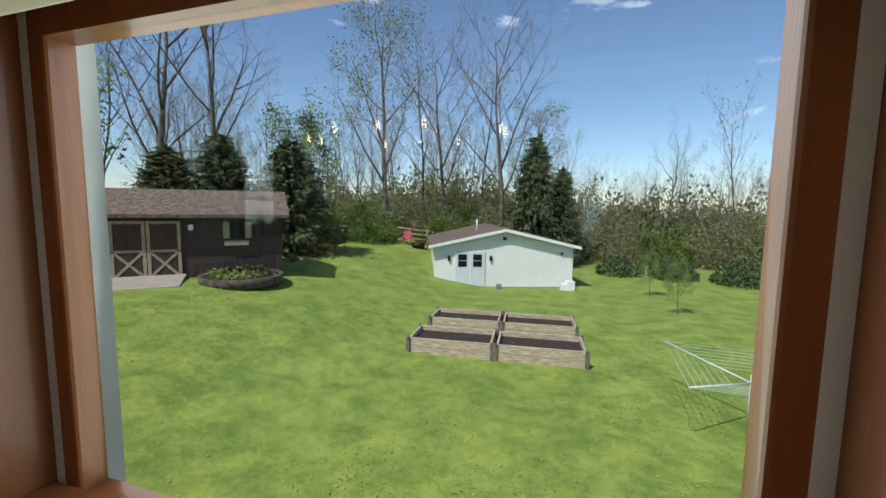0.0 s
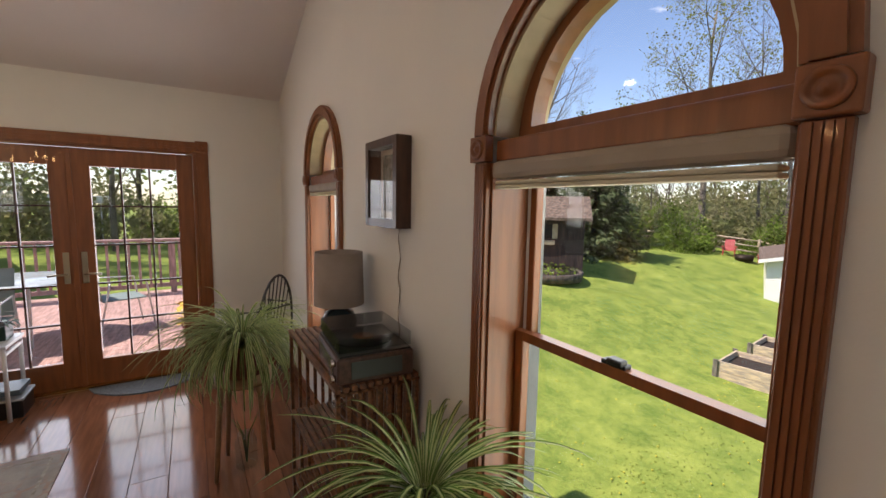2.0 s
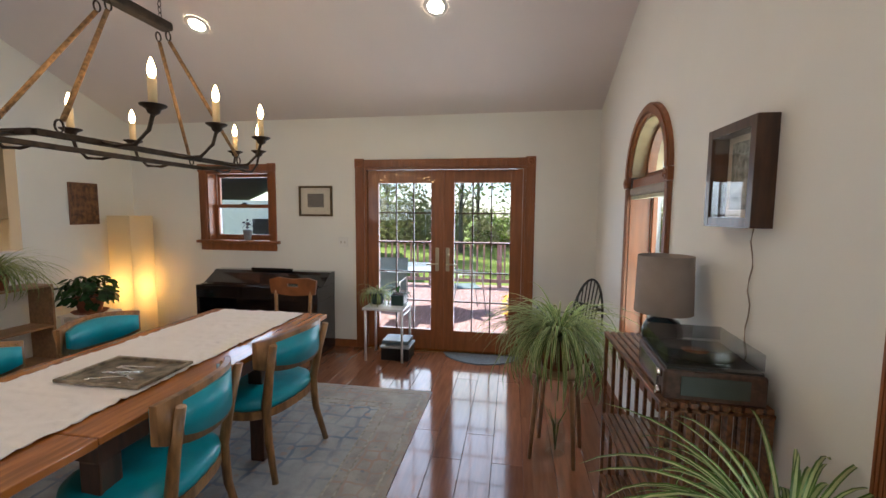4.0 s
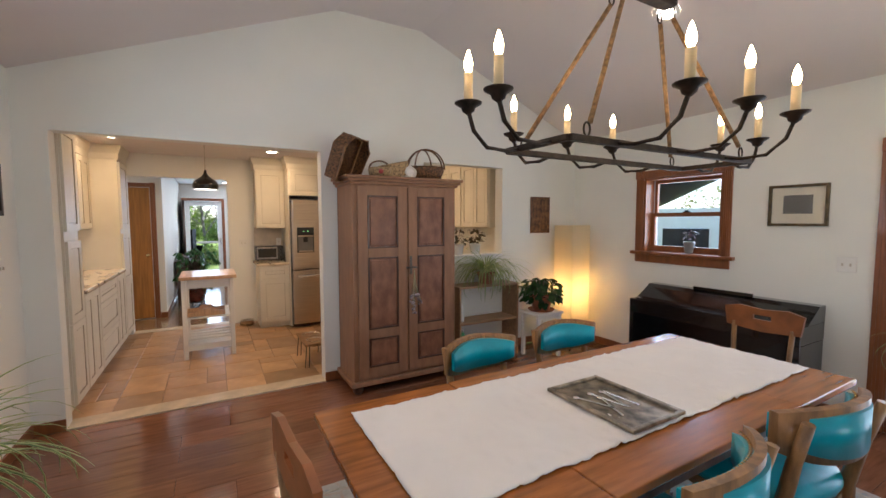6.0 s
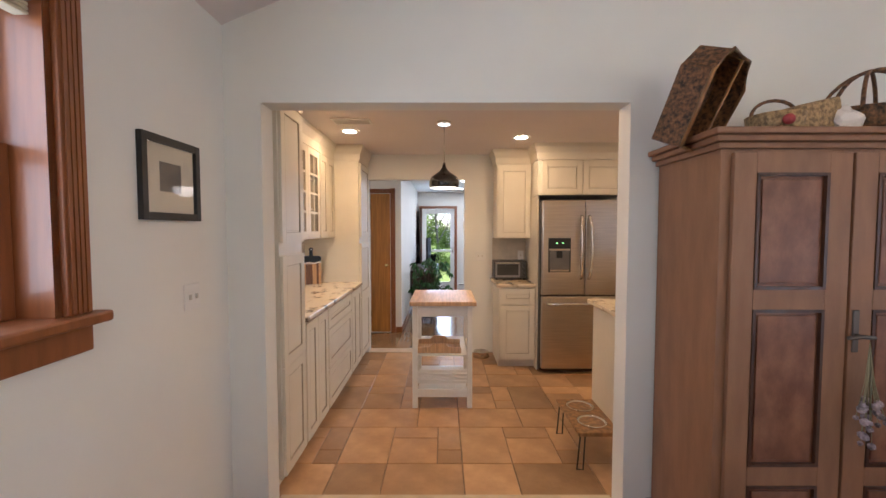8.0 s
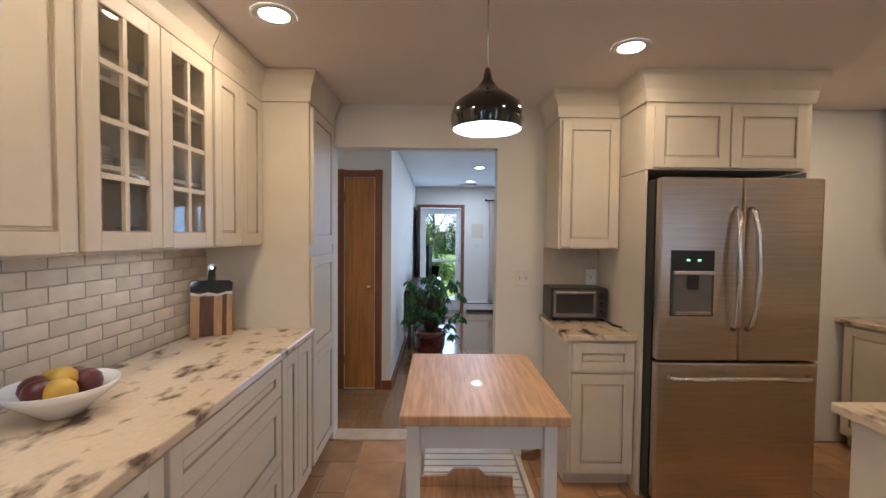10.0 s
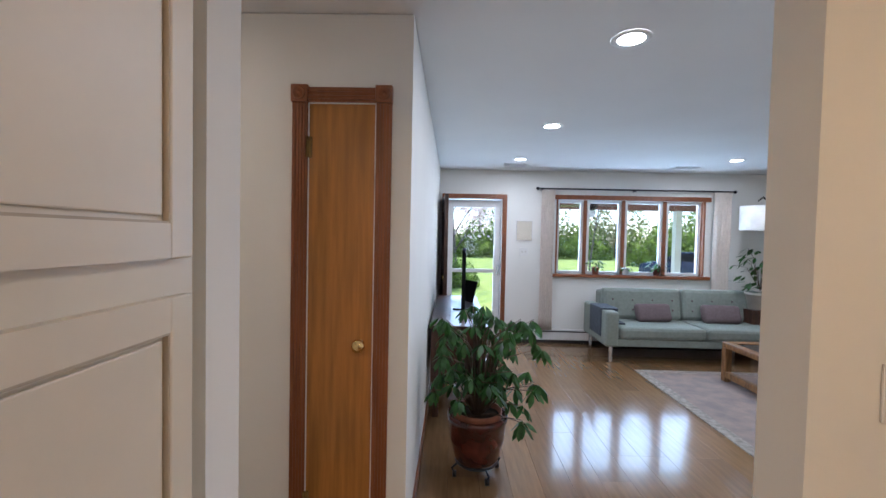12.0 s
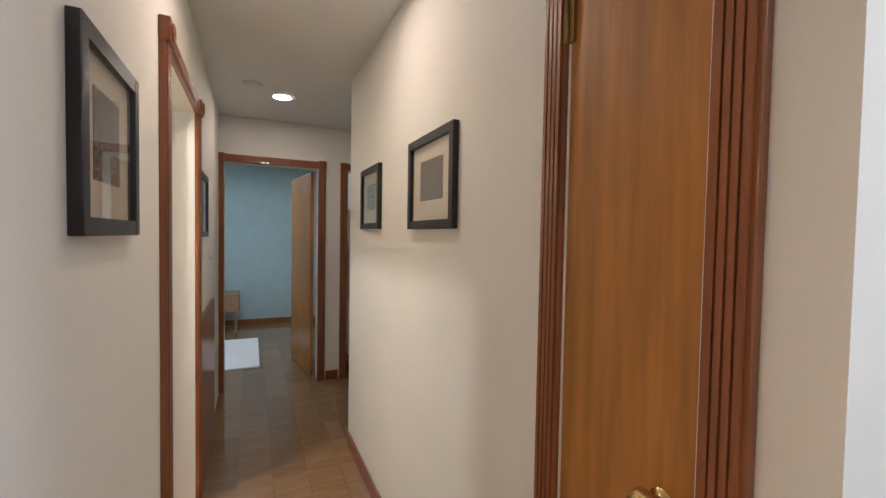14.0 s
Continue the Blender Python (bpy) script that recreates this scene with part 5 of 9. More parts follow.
# ---- dining furniture ----
tb = thing("dining_table", 0, 0, 0, 0, "long reddish wood draw-leaf dining table", "table")
part("tabletop", B(1.55, 2.72, 2.10, 3.06, 0.725, 0.757, bev=0.005), TABLEW, tb)
part("leaf", B(0.915, 1.547, 2.10, 3.06, 0.722, 0.755, bev=0.005), TABLEW, tb)
part("leaf", B(2.723, 3.33, 2.10, 3.06, 0.722, 0.755, bev=0.005), TABLEW, tb)
bm = bmesh.new()
box(bm, 1.60, 2.67, 2.17, 2.20, 0.62, 0.7215), box(bm, 1.60, 2.67, 2.96, 2.99, 0.62, 0.7215), box(bm, 1.60, 1.63, 2.20, 2.96, 0.62, 0.7215), box(bm, 2.64, 2.67, 2.20, 2.96, 0.62, 0.7215)
part("apron", bm, DARKW, tb)
for x in (1.60, 2.58):
    for y in (2.17, 2.90):
        part("leg", B(x, x + 0.09, y, y + 0.09, 0.012, 0.62, bev=0.006), DARKW, tb)
part("stretcher", B(1.69, 2.58, 2.55, 2.60, 0.10, 0.16), DARKW, tb)
# linen runner with wrinkles
bm = bmesh.new()
NX, NY = 150, 44
noise.seed_set(3)
def crease(i, j):
    soft = 0.006 * max(0, noise.noise((i * 0.11, j * 0.09, 2)))
    a = abs(noise.noise((i * 0.16 + j * 0.05, j * 0.14 - i * 0.03, 7)))
    b = abs(noise.noise((i * 0.30 - j * 0.12, j * 0.26, 11)))
    fold = 0.004 if i in (50, 100) else 0
    return soft + 0.006 * max(0, 1 - a * 7) + 0.003 * max(0, 1 - b * 6) + fold


grid = [[bm.verts.new((1.04 + 2.24 * i / NX, 2.27 + 0.68 * j / NY, 0.7605 + crease(i, j))) for j in range(NY + 1)] for i in range(NX + 1)]
for i in range(NX):
    for j in range(NY):
        bm.faces.new((grid[i][j], grid[i + 1][j], grid[i + 1][j + 1], grid[i][j + 1])).smooth = True
for j in (0, NY):
    for i in range(NX + 1):
        grid[i][j].co.y += 0.014 * noise.noise((i * 0.12, j, 0)) + 0.005 * noise.noise((i * 0.5, j, 3))
rn = tagged(part("table_runner", bm, LINEN), "wrinkled white linen runner lying on the table", "table runner")
rn.modifiers.new("cloth", "SOLIDIFY").thickness = -0.003
ty = thing("metal_tray", 1.99, 2.49, 0.768, 0, "tarnished rectangular metal tray on the runner", "tray")
ty.matrix_basis = pose(2.03, 2.50, 0.769, 0, 0, 0)
part("base", B(-0.14, 0.14, -0.20, 0.20, 0, 0.004), TRAYM, ty)
bm = bmesh.new()
for x0, x1, y0, y1 in ((-0.16, -0.14, -0.22, 0.22), (0.14, 0.16, -0.22, 0.22), (-0.14, 0.14, -0.22, -0.2), (-0.14, 0.14, 0.2, 0.22)):
    box(bm, x0, x1, y0, y1, 0.001, 0.017, bev=0.004)
part("rim", bm, TRAYM, ty)
random.seed(2)
for k in range(5):
    u = thing("cutlery", 1.95 + 0.035 * k, 2.50 + random.uniform(-0.03, 0.03), 0.774, random.uniform(-25, 25), "tarnished silver cutlery lying on the tray", "cutlery", "cutlery on the tray")
    bm = B(-0.006, 0.006, -0.09, 0.06, 0, 0.004, bev=0.001)
    part("handle", bm, CHROME, u)
    part("head", lathe(bmesh.new(), [(0.017, 0.0), (0.014, 0.005), (0.0, 0.006)], (0, 0.075, 0), 14), CHROME, u)


def dining_chair():
    c = thing("dining_chair", 0, 0, 0, 0, "golden wood dining chair with turquoise vinyl seat and curved back", "chair", "chairs round the table")
    # seat: rounded plan
    def seat_ring(s, z):
        return [(s * 0.225 * math.copysign(abs(math.cos(a)) ** 0.7, math.cos(a)), s * 0.215 * math.copysign(abs(math.sin(a)) ** 0.7, math.sin(a)), z) for a in [2 * math.pi * k / 32 for k in range(32)]]
    bm = bmesh.new()
    rings = [[bm.verts.new(p) for p in seat_ring(s, z)] for s, z in ((1.0, 0.43), (1.03, 0.455), (1.0, 0.485), (0.85, 0.505), (0.5, 0.515))]
    for a, b in zip(rings, rings[1:]):
        for i in range(32):
            bm.faces.new((a[i], a[(i + 1) % 32], b[(i + 1) % 32], b[i])).smooth = True
    bm.faces.new(rings[0][::-1]), bm.faces.new(rings[-1])
    part("seat", bm, TURQ, c, "turquoise vinyl cushioned seat")
    bm = bmesh.new()
    rings = [[bm.verts.new(p) for p in seat_ring(s, z)] for s, z in ((1.0, 0.375), (1.02, 0.38), (1.02, 0.429))]
    for a, b in zip(rings, rings[1:]):
        for i in range(32):
            bm.faces.new((a[i], a[(i + 1) % 32], b[(i + 1) % 32], b[i]))
    bm.faces.new(rings[0][::-1]), bm.faces.new(rings[-1])
    part("seat_frame", bm, CHAIRW, c)
    for s in (-1, 1):
        bm = bmesh.new()
        path_tube(bm, [(s * 0.17, -0.165, 0.375), (s * 0.185, -0.18, 0.2), (s * 0.19, -0.185, 0.012)], [0.022, 0.018, 0.013], 8)
        part("leg", bm, CHAIRW, c)
        bm = bmesh.new()
        path_tube(bm, [(s * 0.19, 0.25, 0.012), (s * 0.172, 0.205, 0.25), (s * 0.168, 0.195, 0.45), (s * 0.178, 0.225, 0.66), (s * 0.19, 0.26, 0.84)], [0.014, 0.018, 0.021, 0.019, 0.016], 8)
        part("leg", bm, CHAIRW, c)
    # curved backrest: wood shell behind, vinyl pad in front, nails between

    def back_grid(bm, inset, y0, y1, z0, z1):
        n = 16
        cols = []
        for i in range(n + 1):
            u = -1 + 2 * i / n
            x = u * (0.225 - inset)
            dy = -0.075 * u * u
            droop = 0.045 * u * u
            lo = z0 + inset + (0.05 * abs(u) ** 3)
            hi = z1 - inset - droop * 0.6
            cols.append([bm.verts.new((x, 0.265 + y + dy, z)) for y, z in ((y0, lo), (y1, lo), (y1, hi), (y0, hi))])
        for a, b in zip(cols, cols[1:]):
            for k in range(4):
                bm.faces.new((a[k], b[k], b[(k + 1) % 4], a[(k + 1) % 4])).smooth = k in (1, 3)
        bm.faces.new(cols[0]), bm.faces.new(cols[-1][::-1])
        bmesh.ops.recalc_face_normals(bm, faces=bm.faces[:])
        return bm
    part("back_frame", back_grid(bmesh.new(), 0.0, -0.008, 0.016, 0.655, 0.885), CHAIRW, c)
    part("backrest", back_grid(bmesh.new(), 0.026, -0.028, -0.0085, 0.655, 0.885), TURQ, c, "turquoise vinyl back pad")
    part("back_panel", back_grid(bmesh.new(), 0.026, 0.0165, 0.026, 0.655, 0.885), TURQ, c, "turquoise vinyl rear panel")
    bm = bmesh.new()
    for i in range(26):
        u = -0.92 + 1.84 * i / 25
        lathe(bm, [(0.006, 0), (0.0, 0.004)], (u * 0.212, 0.247 - 0.075 * u * u, 0.868 - 0.027 * u * u), 6)
    part("nail_trim", bm, BRASS, c, "row of brass nailheads")
    return c


ch = dining_chair()
BROAD = Matrix.Diagonal((1.14, 1.14, 0.98, 1))
ch.matrix_basis = pose(1.83, 2.21, 0.008, 0, 0, 190) @ BROAD
copy_thing(ch, pose(2.69, 2.27, 0.008, 0, 0, 172) @ BROAD)
for x, y, rz in ((1.96, 3.12, 4), (2.64, 3.14, -3)):
    copy_thing(ch, pose(x, y, 0.008, 0, 0, rz) @ Matrix.Diagonal((1.0, 1.0, 0.97, 1)))

# chandelier
cl = thing("chandelier", 2.24, 2.56, 1.82, 0, "bronzed iron rectangular chandelier with ten lit candle bulbs", "chandelier")
hx, hy = 0.60, 0.165
bm = bmesh.new()
for s in (-1, 1):
    box(bm, -hx, hx, s * hy - 0.013, s * hy + 0.013, -0.012, 0.012, bev=0.003)
    box(bm, s * hx - 0.013, s * hx + 0.013, -hy, hy, -0.0115, 0.0115, bev=0.003)
part("frame", bm, IRON, cl)
TOPZ = 0.68
part("top_bar", B(-0.20, 0.20, -0.035, 0.035, TOPZ, TOPZ + 0.045, bev=0.01), IRON, cl)
for sx in (-1, 1):
    for sy in (-1, 1):
        bm = tube(bmesh.new(), (sx * 0.50, sy * (hy - 0.0), 0.06), (sx * 0.17, sy * 0.03, TOPZ - 0.06), 0.010, n=8)
        part("rope_rod", bm, mat("jute_wrap", (0.34, 0.19, 0.075), 0.8, var=0.3, scale=60, bump=0.4, bscale=150), cl, "jute-wrapped hanging rod")
        bm = bmesh.new()
        for z, x in ((0.035, 0.515), (TOPZ - 0.035, 0.165)):
            pts = [(sx * x + 0.016 * math.cos(a), sy * (hy if z < 0.3 else 0.03), z + 0.024 * math.sin(a)) for a in [2 * math.pi * k / 10 for k in range(11)]]
            path_tube(bm, pts, 0.004, 6)
        part("ring", bm, IRON, cl)
arms = [(x, s * hy, 0, s) for x in (-0.36, 0.0, 0.36) for s in (-1, 1)] + [(s * hx, y, s, 0) for s in (-1, 1) for y in (-0.09, 0.09)]
for x, y, dx, dy in arms:
    L = 0.26 if dy else 0.24
    pts = [(x + dx * L * u, y + dy * L * u, v) for u, v in ((0, 0), (0.3, -0.015), (0.65, -0.01), (0.9, 0.045), (1.0, 0.115))]
    am = part("arm", path_tube(bmesh.new(), pts, 0.008, 8), IRON, cl)
    ex, ey = x + dx * L, y + dy * L
    part("bobeche", lathe(bmesh.new(), [(0.006, 0.10), (0.022, 0.112), (0.026, 0.125), (0.048, 0.138), (0.05, 0.143), (0.02, 0.140), (0.0, 0.140)], (ex, ey, 0), 18), IRON, am)
    part("candle_sleeve", tube(bmesh.new(), (ex, ey, 0.138), (ex, ey, 0.245), 0.0165, 0.0165, 14), mat("ivory_wax", (0.75, 0.58, 0.34), 0.6, sss=0.2), am, "ivory candle sleeve")
    part("flame_bulb", lathe(bmesh.new(), [(0.006, 0.245), (0.014, 0.262), (0.016, 0.28), (0.010, 0.305), (0.003, 0.325), (0, 0.328)], (ex, ey, 0), 14), BULB, am, "glowing flame bulb")
for sx in (-1, 1):
    bm = bmesh.new()
    z, k = 1.82 + TOPZ + 0.045, 0
    top = RZ
    while z < top:
        ang = [2 * math.pi * j / 8 for j in range(9)]
        pts = [((0.009 * math.cos(a) if k % 2 else 0) + sx * 0.15, (0 if k % 2 else 0.009 * math.cos(a)), z - 1.82 + 0.018 + 0.018 * math.sin(a)) for a in ang]
        path_tube(bm, pts, 0.0025, 4)
        z, k = z + 0.03, k + 1
    part("chain", bm, IRON, cl)
part("canopy", B(-0.2, 0.2, -0.05, 0.05, RZ - 1.82 - 0.025, RZ - 1.82 - 0.001, bev=0.008), IRON, cl)
for x in (-0.36, 0.0, 0.36):
    lamp("candle_light", "POINT", pose(2.24 + x, 2.56, 2.13), 1.1, (1.0, 0.74, 0.46)).shadow_soft_size = 0.25

# armoire
ar = thing("armoire", 1.60, 4.79, 0, 0, "old reddish-brown two-door paneled wooden armoire", "armoire")
AW, AD, AHT = 1.06, 0.49, 1.93
part("body", B(0.02, AW - 0.02, 0.022, AD, 0.12, AHT - 0.07, bev=0.004), ARMW, ar)
bm = bmesh.new()
for k, (o, z0, z1) in enumerate(((0.0, AHT - 0.075, AHT - 0.05), (0.02, AHT - 0.0495, AHT - 0.025), (0.04, AHT - 0.0245, AHT))):
    box(bm, -o, AW + o, -o, AD, z0, z1, bev=0.006)
part("cornice", bm, ARMW, ar)
part("plinth", B(-0.012, AW + 0.012, -0.012, AD, 0.08, 0.125, bev=0.008), ARMW, ar)
for x in (0.06, AW - 0.06):
    for y in (0.05, AD - 0.06):
        part("foot", lathe(bmesh.new(), [(0.03, 0.012), (0.045, 0.03), (0.045, 0.055), (0.03, 0.0795)], (x, y, 0), 16), DARKW, ar)
for x0, x1 in ((0.06, 0.524), (0.536, 1.0)):
    dl = part("door", B(x0 + 0.004, x1 - 0.004, 0.0207, 0.0217, 0.154, 1.836), ARMW, ar)
    for u in (x0, x1 - 0.09):
        part("stile", B(u, u + 0.09, 0.0, 0.0205, 0.15, 1.84, bev=0.003), ARMW, dl)
    for z0, z1 in ((0.15, 0.24), (0.50, 0.58), (1.22, 1.30), (1.76, 1.84)):
        part("rail", B(x0 + 0.09, x1 - 0.09, 0.0005, 0.0204, z0, z1), ARMW, dl)
    for z0, z1 in ((0.24, 0.50), (0.58, 1.22), (1.30, 1.76)):
        bm = B(x0 + 0.09, x1 - 0.09, 0.012, 0.0205, z0, z1)
        box(bm, x0 + 0.115, x1 - 0.115, 0.004, 0.0119, z0 + 0.025, z1 - 0.025, bev=0.003)
        part("panel", bm, ARMP, dl)
    bm = bmesh.new()
    for z0, z1 in ((0.24, 0.50), (0.58, 1.22), (1.30, 1.76)):
        for a0, a1, b0, b1 in ((x0 + 0.09, x0 + 0.102, z0, z1), (x1 - 0.102, x1 - 0.09, z0, z1), (x0 + 0.102, x1 - 0.102, z0, z0 + 0.012), (x0 + 0.102, x1 - 0.102, z1 - 0.012, z1)):
            box(bm, a0, a1, -0.004, 0.0118, b0, b1)
    part("panel_moulding", bm, DARKW, dl)
bm = B(0.545, 0.57, -0.008, -0.001, 1.05, 1.22, bev=0.003)
tube(bm, (0.557, 0.0, 1.12), (0.557, -0.035, 1.12), 0.006, n=8)
path_tube(bm, [(0.50, -0.035, 1.115), (0.557, -0.037, 1.12), (0.605, -0.035, 1.115)], 0.008, 8)
part("latch", bm, mat("aged_steel", (0.16, 0.14, 0.12), 0.5, 0.9), ar, "dark metal latch")
random.seed(9)
dfl = thing("dried_flowers", 2.165, 4.735, 1.10, 0, "bunch of dried pale lilac flowers hanging upside down", "dried flowers")
bm, bh = bmesh.new(), bmesh.new()
for k in range(22):
    a, L = random.uniform(0, 6.28), random.uniform(0.22, 0.40)
    e = (0.075 * math.cos(a) * random.random(), 0.02 * math.sin(a) - 0.01, -L)
    path_tube(bm, [(0, 0, 0), (e[0] * 0.3, e[1] * 0.5, -L * 0.5), e], 0.0015, 4)
    bmesh.ops.create_icosphere(bh, subdivisions=1, radius=random.uniform(0.010, 0.018), matrix=pose(*e))
part("stem_tuft", bm, mat("dry_stem", (0.30, 0.27, 0.16), 0.8), dfl)
part("flower_cluster", bh, mat("dry_lilac_petals", (0.42, 0.34, 0.36), 0.9, var=0.3, scale=40), dfl, "dry lilac flower heads")

# baskets on the armoire
b1 = thing("open_basket", 1.565, 5.06, 1.91, 0, "dark brown rectangular wicker basket standing tilted", "basket", "baskets on the armoire")
mt = pose(0.0, 0.03, 0.02, 0, 0, -50) @ pose(0, 0, 0, 0, 24, 0)
bm = bmesh.new()
prism(bm, [(-0.16, 0), (0.16, 0), (0.19, 0.30), (0.10, 0.40), (-0.10, 0.40), (-0.19, 0.30)], -0.012, 0.0, "yz")
for (u0, v0), (u1, v1) in zip([(-0.16, 0), (0.16, 0), (0.19, 0.30), (0.10, 0.40), (-0.10, 0.40), (-0.19, 0.30)], [(0.16, 0), (0.19, 0.30), (0.10, 0.40), (-0.10, 0.40), (-0.19, 0.30), (-0.16, 0)]):
    q = [bm.verts.new(p) for p in ((0, u0, v0), (0, u1, v1), (0.12, u1, v1), (0.12, u0, v0))]
    bm.faces.new(q)
bmesh.ops.transform(bm, matrix=mt, verts=bm.verts[:])
ob = part("basket_body", bm, WICKER, b1)
ob.modifiers.new("wall", "SOLIDIFY").thickness = 0.008
bm = bmesh.new()
path_tube(bm, [mt @ Vector((0.12, u, v)) for u, v in ((-0.16, 0), (0.16, 0), (0.19, 0.30), (0.10, 0.40), (-0.10, 0.40), (-0.19, 0.30), (-0.16, 0.0))], 0.009, 6)
path_tube(bm, [mt @ Vector((x, u, v)) for x, u, v in ((0.0, 0.0, 0.0), (0.13, 0.0, 0.02), (0.13, 0.0, 0.38), (0.0, 0, 0.40))], 0.007, 6)
part("rim", bm, CHAIRW, b1)
b2 = thing("small_basket", 1.92, 4.93, 1.93, 0, "small pale wicker basket with a red accent", "basket", "baskets on the armoire")
ob = part("basket_body", lathe(bmesh.new(), [(0.0, 0.004), (0.085, 0.004), (0.10, 0.04), (0.105, 0.085), (0.098, 0.085), (0.085, 0.012), (0, 0.010)], n=24), WICKERL, b2)
path = [(0.10 * math.cos(a), 0, 0.08 + 0.07 * math.sin(a)) for a in [math.pi * k / 10 for k in range(11)]]
part("handle", path_tube(bmesh.new(), path, 0.007, 6), WICKER, b2)
bm = bmesh.new()
bmesh.ops.create_icosphere(bm, subdivisions=2, radius=0.022, matrix=pose(-0.03, -0.11, 0.045))
part("red_ornament", bm, REDP, b2)
b3 = thing("woven_box", 2.10, 5.0, 1.93, 14, "pale woven basket with a cloth liner", "basket", "baskets on the armoire")
bm = box(bmesh.new(), -0.12, 0.12, -0.09, 0.09, 0.0, 0.13, 0.015, m=pose(0, 0, 0.02, 0, -14, 0))
part("basket_body", bm, WICKERL, b3)
bm = bmesh.new()
bmesh.ops.create_icosphere(bm, subdivisions=3, radius=0.065, matrix=pose(0.11, -0.08, 0.06))
for v in bm.verts:
    v.co += 0.02 * noise.noise_vector(v.co * 25)
part("cloth_liner", bm, LINEN, b3, "crumpled translucent cloth")
b4 = thing("hoop_basket", 2.42, 5.0, 1.93, 0, "brown egg basket with bentwood hoop handles", "basket", "baskets on the armoire")
bm = bmesh.new()
n = 24
rings = [[bm.verts.new((0.19 * s * math.cos(2 * math.pi * i / n), 0.13 * s * math.sin(2 * math.pi * i / n), z)) for i in range(n)] for s, z in ((0.5, 0.004), (0.85, 0.03), (1.0, 0.09), (1.0, 0.13))]
for a, b in zip(rings, rings[1:]):
    for i in range(n):
        bm.faces.new((a[i], a[(i + 1) % n], b[(i + 1) % n], b[i])).smooth = True
bm.faces.new(rings[0][::-1])
ob = part("basket_body", bm, WICKER, b4)
ob.modifiers.new("wall", "SOLIDIFY").thickness = 0.007
for rot, off in ((0, 0), (38, 0.02), (-38, -0.02)):
    pts = [(0.19 * math.cos(a), off, 0.10 + 0.20 * math.sin(a)) for a in [math.pi * k / 14 for k in range(15)]]
    bm = path_tube(bmesh.new(), pts, 0.008, 6)
    bmesh.ops.rotate(bm, cent=(0, 0, 0.1), matrix=Matrix.Rotation(radians(rot), 3, "Z"), verts=bm.verts[:])
    part("hoop_handle", bm, WICKER, b4)

# shelf unit, plant stand, paper lamp
su = thing("open_shelf_unit", 2.81, 4.99, 0, 0, "light wood low open shelf unit with three shelves", "shelf")
for x in (0, 0.765):
    part("side_panel", B(x, x + 0.02, 0, 0.28, 0.012, 0.84, bev=0.002), BIRCH, su)
for z in (0.10, 0.43, 0.82):
    part("shelf", B(0.0205, 0.7645, 0.002, 0.278, z, z + 0.02), BIRCH, su)
sp = thing("spray_bottle", 2.90, 5.08, 0.121, 0, "green plastic bottle on the bottom shelf", "bottle")
part("bottle", lathe(bmesh.new(), [(0.045, 0), (0.05, 0.02), (0.05, 0.15), (0.03, 0.19), (0.016, 0.205), (0.016, 0.22)], n=18), mat("green_plastic", (0.03, 0.28, 0.10), 0.3), sp)
part("label", lathe(bmesh.new(), [(0.0505, 0.04), (0.0508, 0.13)], n=18), mat("pale_label", (0.55, 0.62, 0.55), 0.6), sp, "pale printed label")
part("cap", lathe(bmesh.new(), [(0.018, 0.2205), (0.018, 0.245), (0.0, 0.246)], n=14), WHITEC, sp)
sp = thing("clear_bottle", 2.89, 5.10, 0.451, 0, "clear plastic spray bottle on the middle shelf", "bottle")
part("bottle", lathe(bmesh.new(), [(0.035, 0), (0.038, 0.02), (0.036, 0.14), (0.014, 0.18), (0.014, 0.20)], n=18), WHITEC, sp)
part("trigger", B(-0.045, 0.02, -0.012, 0.012, 0.2005, 0.235, bev=0.005), WHITEP, sp)
st = thing("plant_stand", 3.80, 4.84, 0, 0, "white wooden plant stand", "plant stand")
part("top", B(-0.19, 0.19, -0.16, 0.16, 0.50, 0.525, bev=0.004), WHITEP, st)
for x in (-0.17, 0.135):
    for y in (-0.14, 0.105):
        part("leg", B(x, x + 0.035, y, y + 0.035, 0.012, 0.50), WHITEP, st)
part("apron", B(-0.135, 0.135, -0.13, -0.115, 0.45, 0.50), WHITEP, st)
fl = thing("paper_floor_lamp", 4.50, 5.06, 0, 0, "tall square paper floor lamp glowing warm", "floor lamp")
sh_bm = bmesh.new()
for u0, u1, v0, v1 in ((-0.15, 0.15, -0.15, -0.147), (-0.15, 0.15, 0.147, 0.15), (-0.15, -0.147, -0.147, 0.147), (0.147, 0.15, -0.147, 0.147)):
    box(sh_bm, u0, u1, v0, v1, 0.06, 1.48)
PS = bpy.data.materials.new("lit_paper_shade")
PS.use_nodes = True
nn, ll = PS.node_tree.nodes, PS.node_tree.links
nn.remove(nn["Principled BSDF"])
df, tl, mx = nn.new("ShaderNodeBsdfDiffuse"), nn.new("ShaderNodeBsdfTranslucent"), nn.new("ShaderNodeMixShader")
df.inputs["Color"].default_value = tl.inputs["Color"].default_value = (0.88, 0.80, 0.62, 1)
mx.inputs["Fac"].default_value = 0.6
ll.new(df.outputs["BSDF"], mx.inputs[1]), ll.new(tl.outputs["BSDF"], mx.inputs[2])
ll.new(mx.outputs["Shader"], nn["Material Output"].inputs["Surface"])
part("shade", sh_bm, PS, fl, "glowing cream paper shade")
part("base", B(-0.13, 0.13, -0.13, 0.13, 0.012, 0.035), DARKW, fl)
part("socket", tube(bmesh.new(), (0, 0, 0.035), (0, 0, 0.5), 0.012), IRON, fl)
bm = bmesh.new()
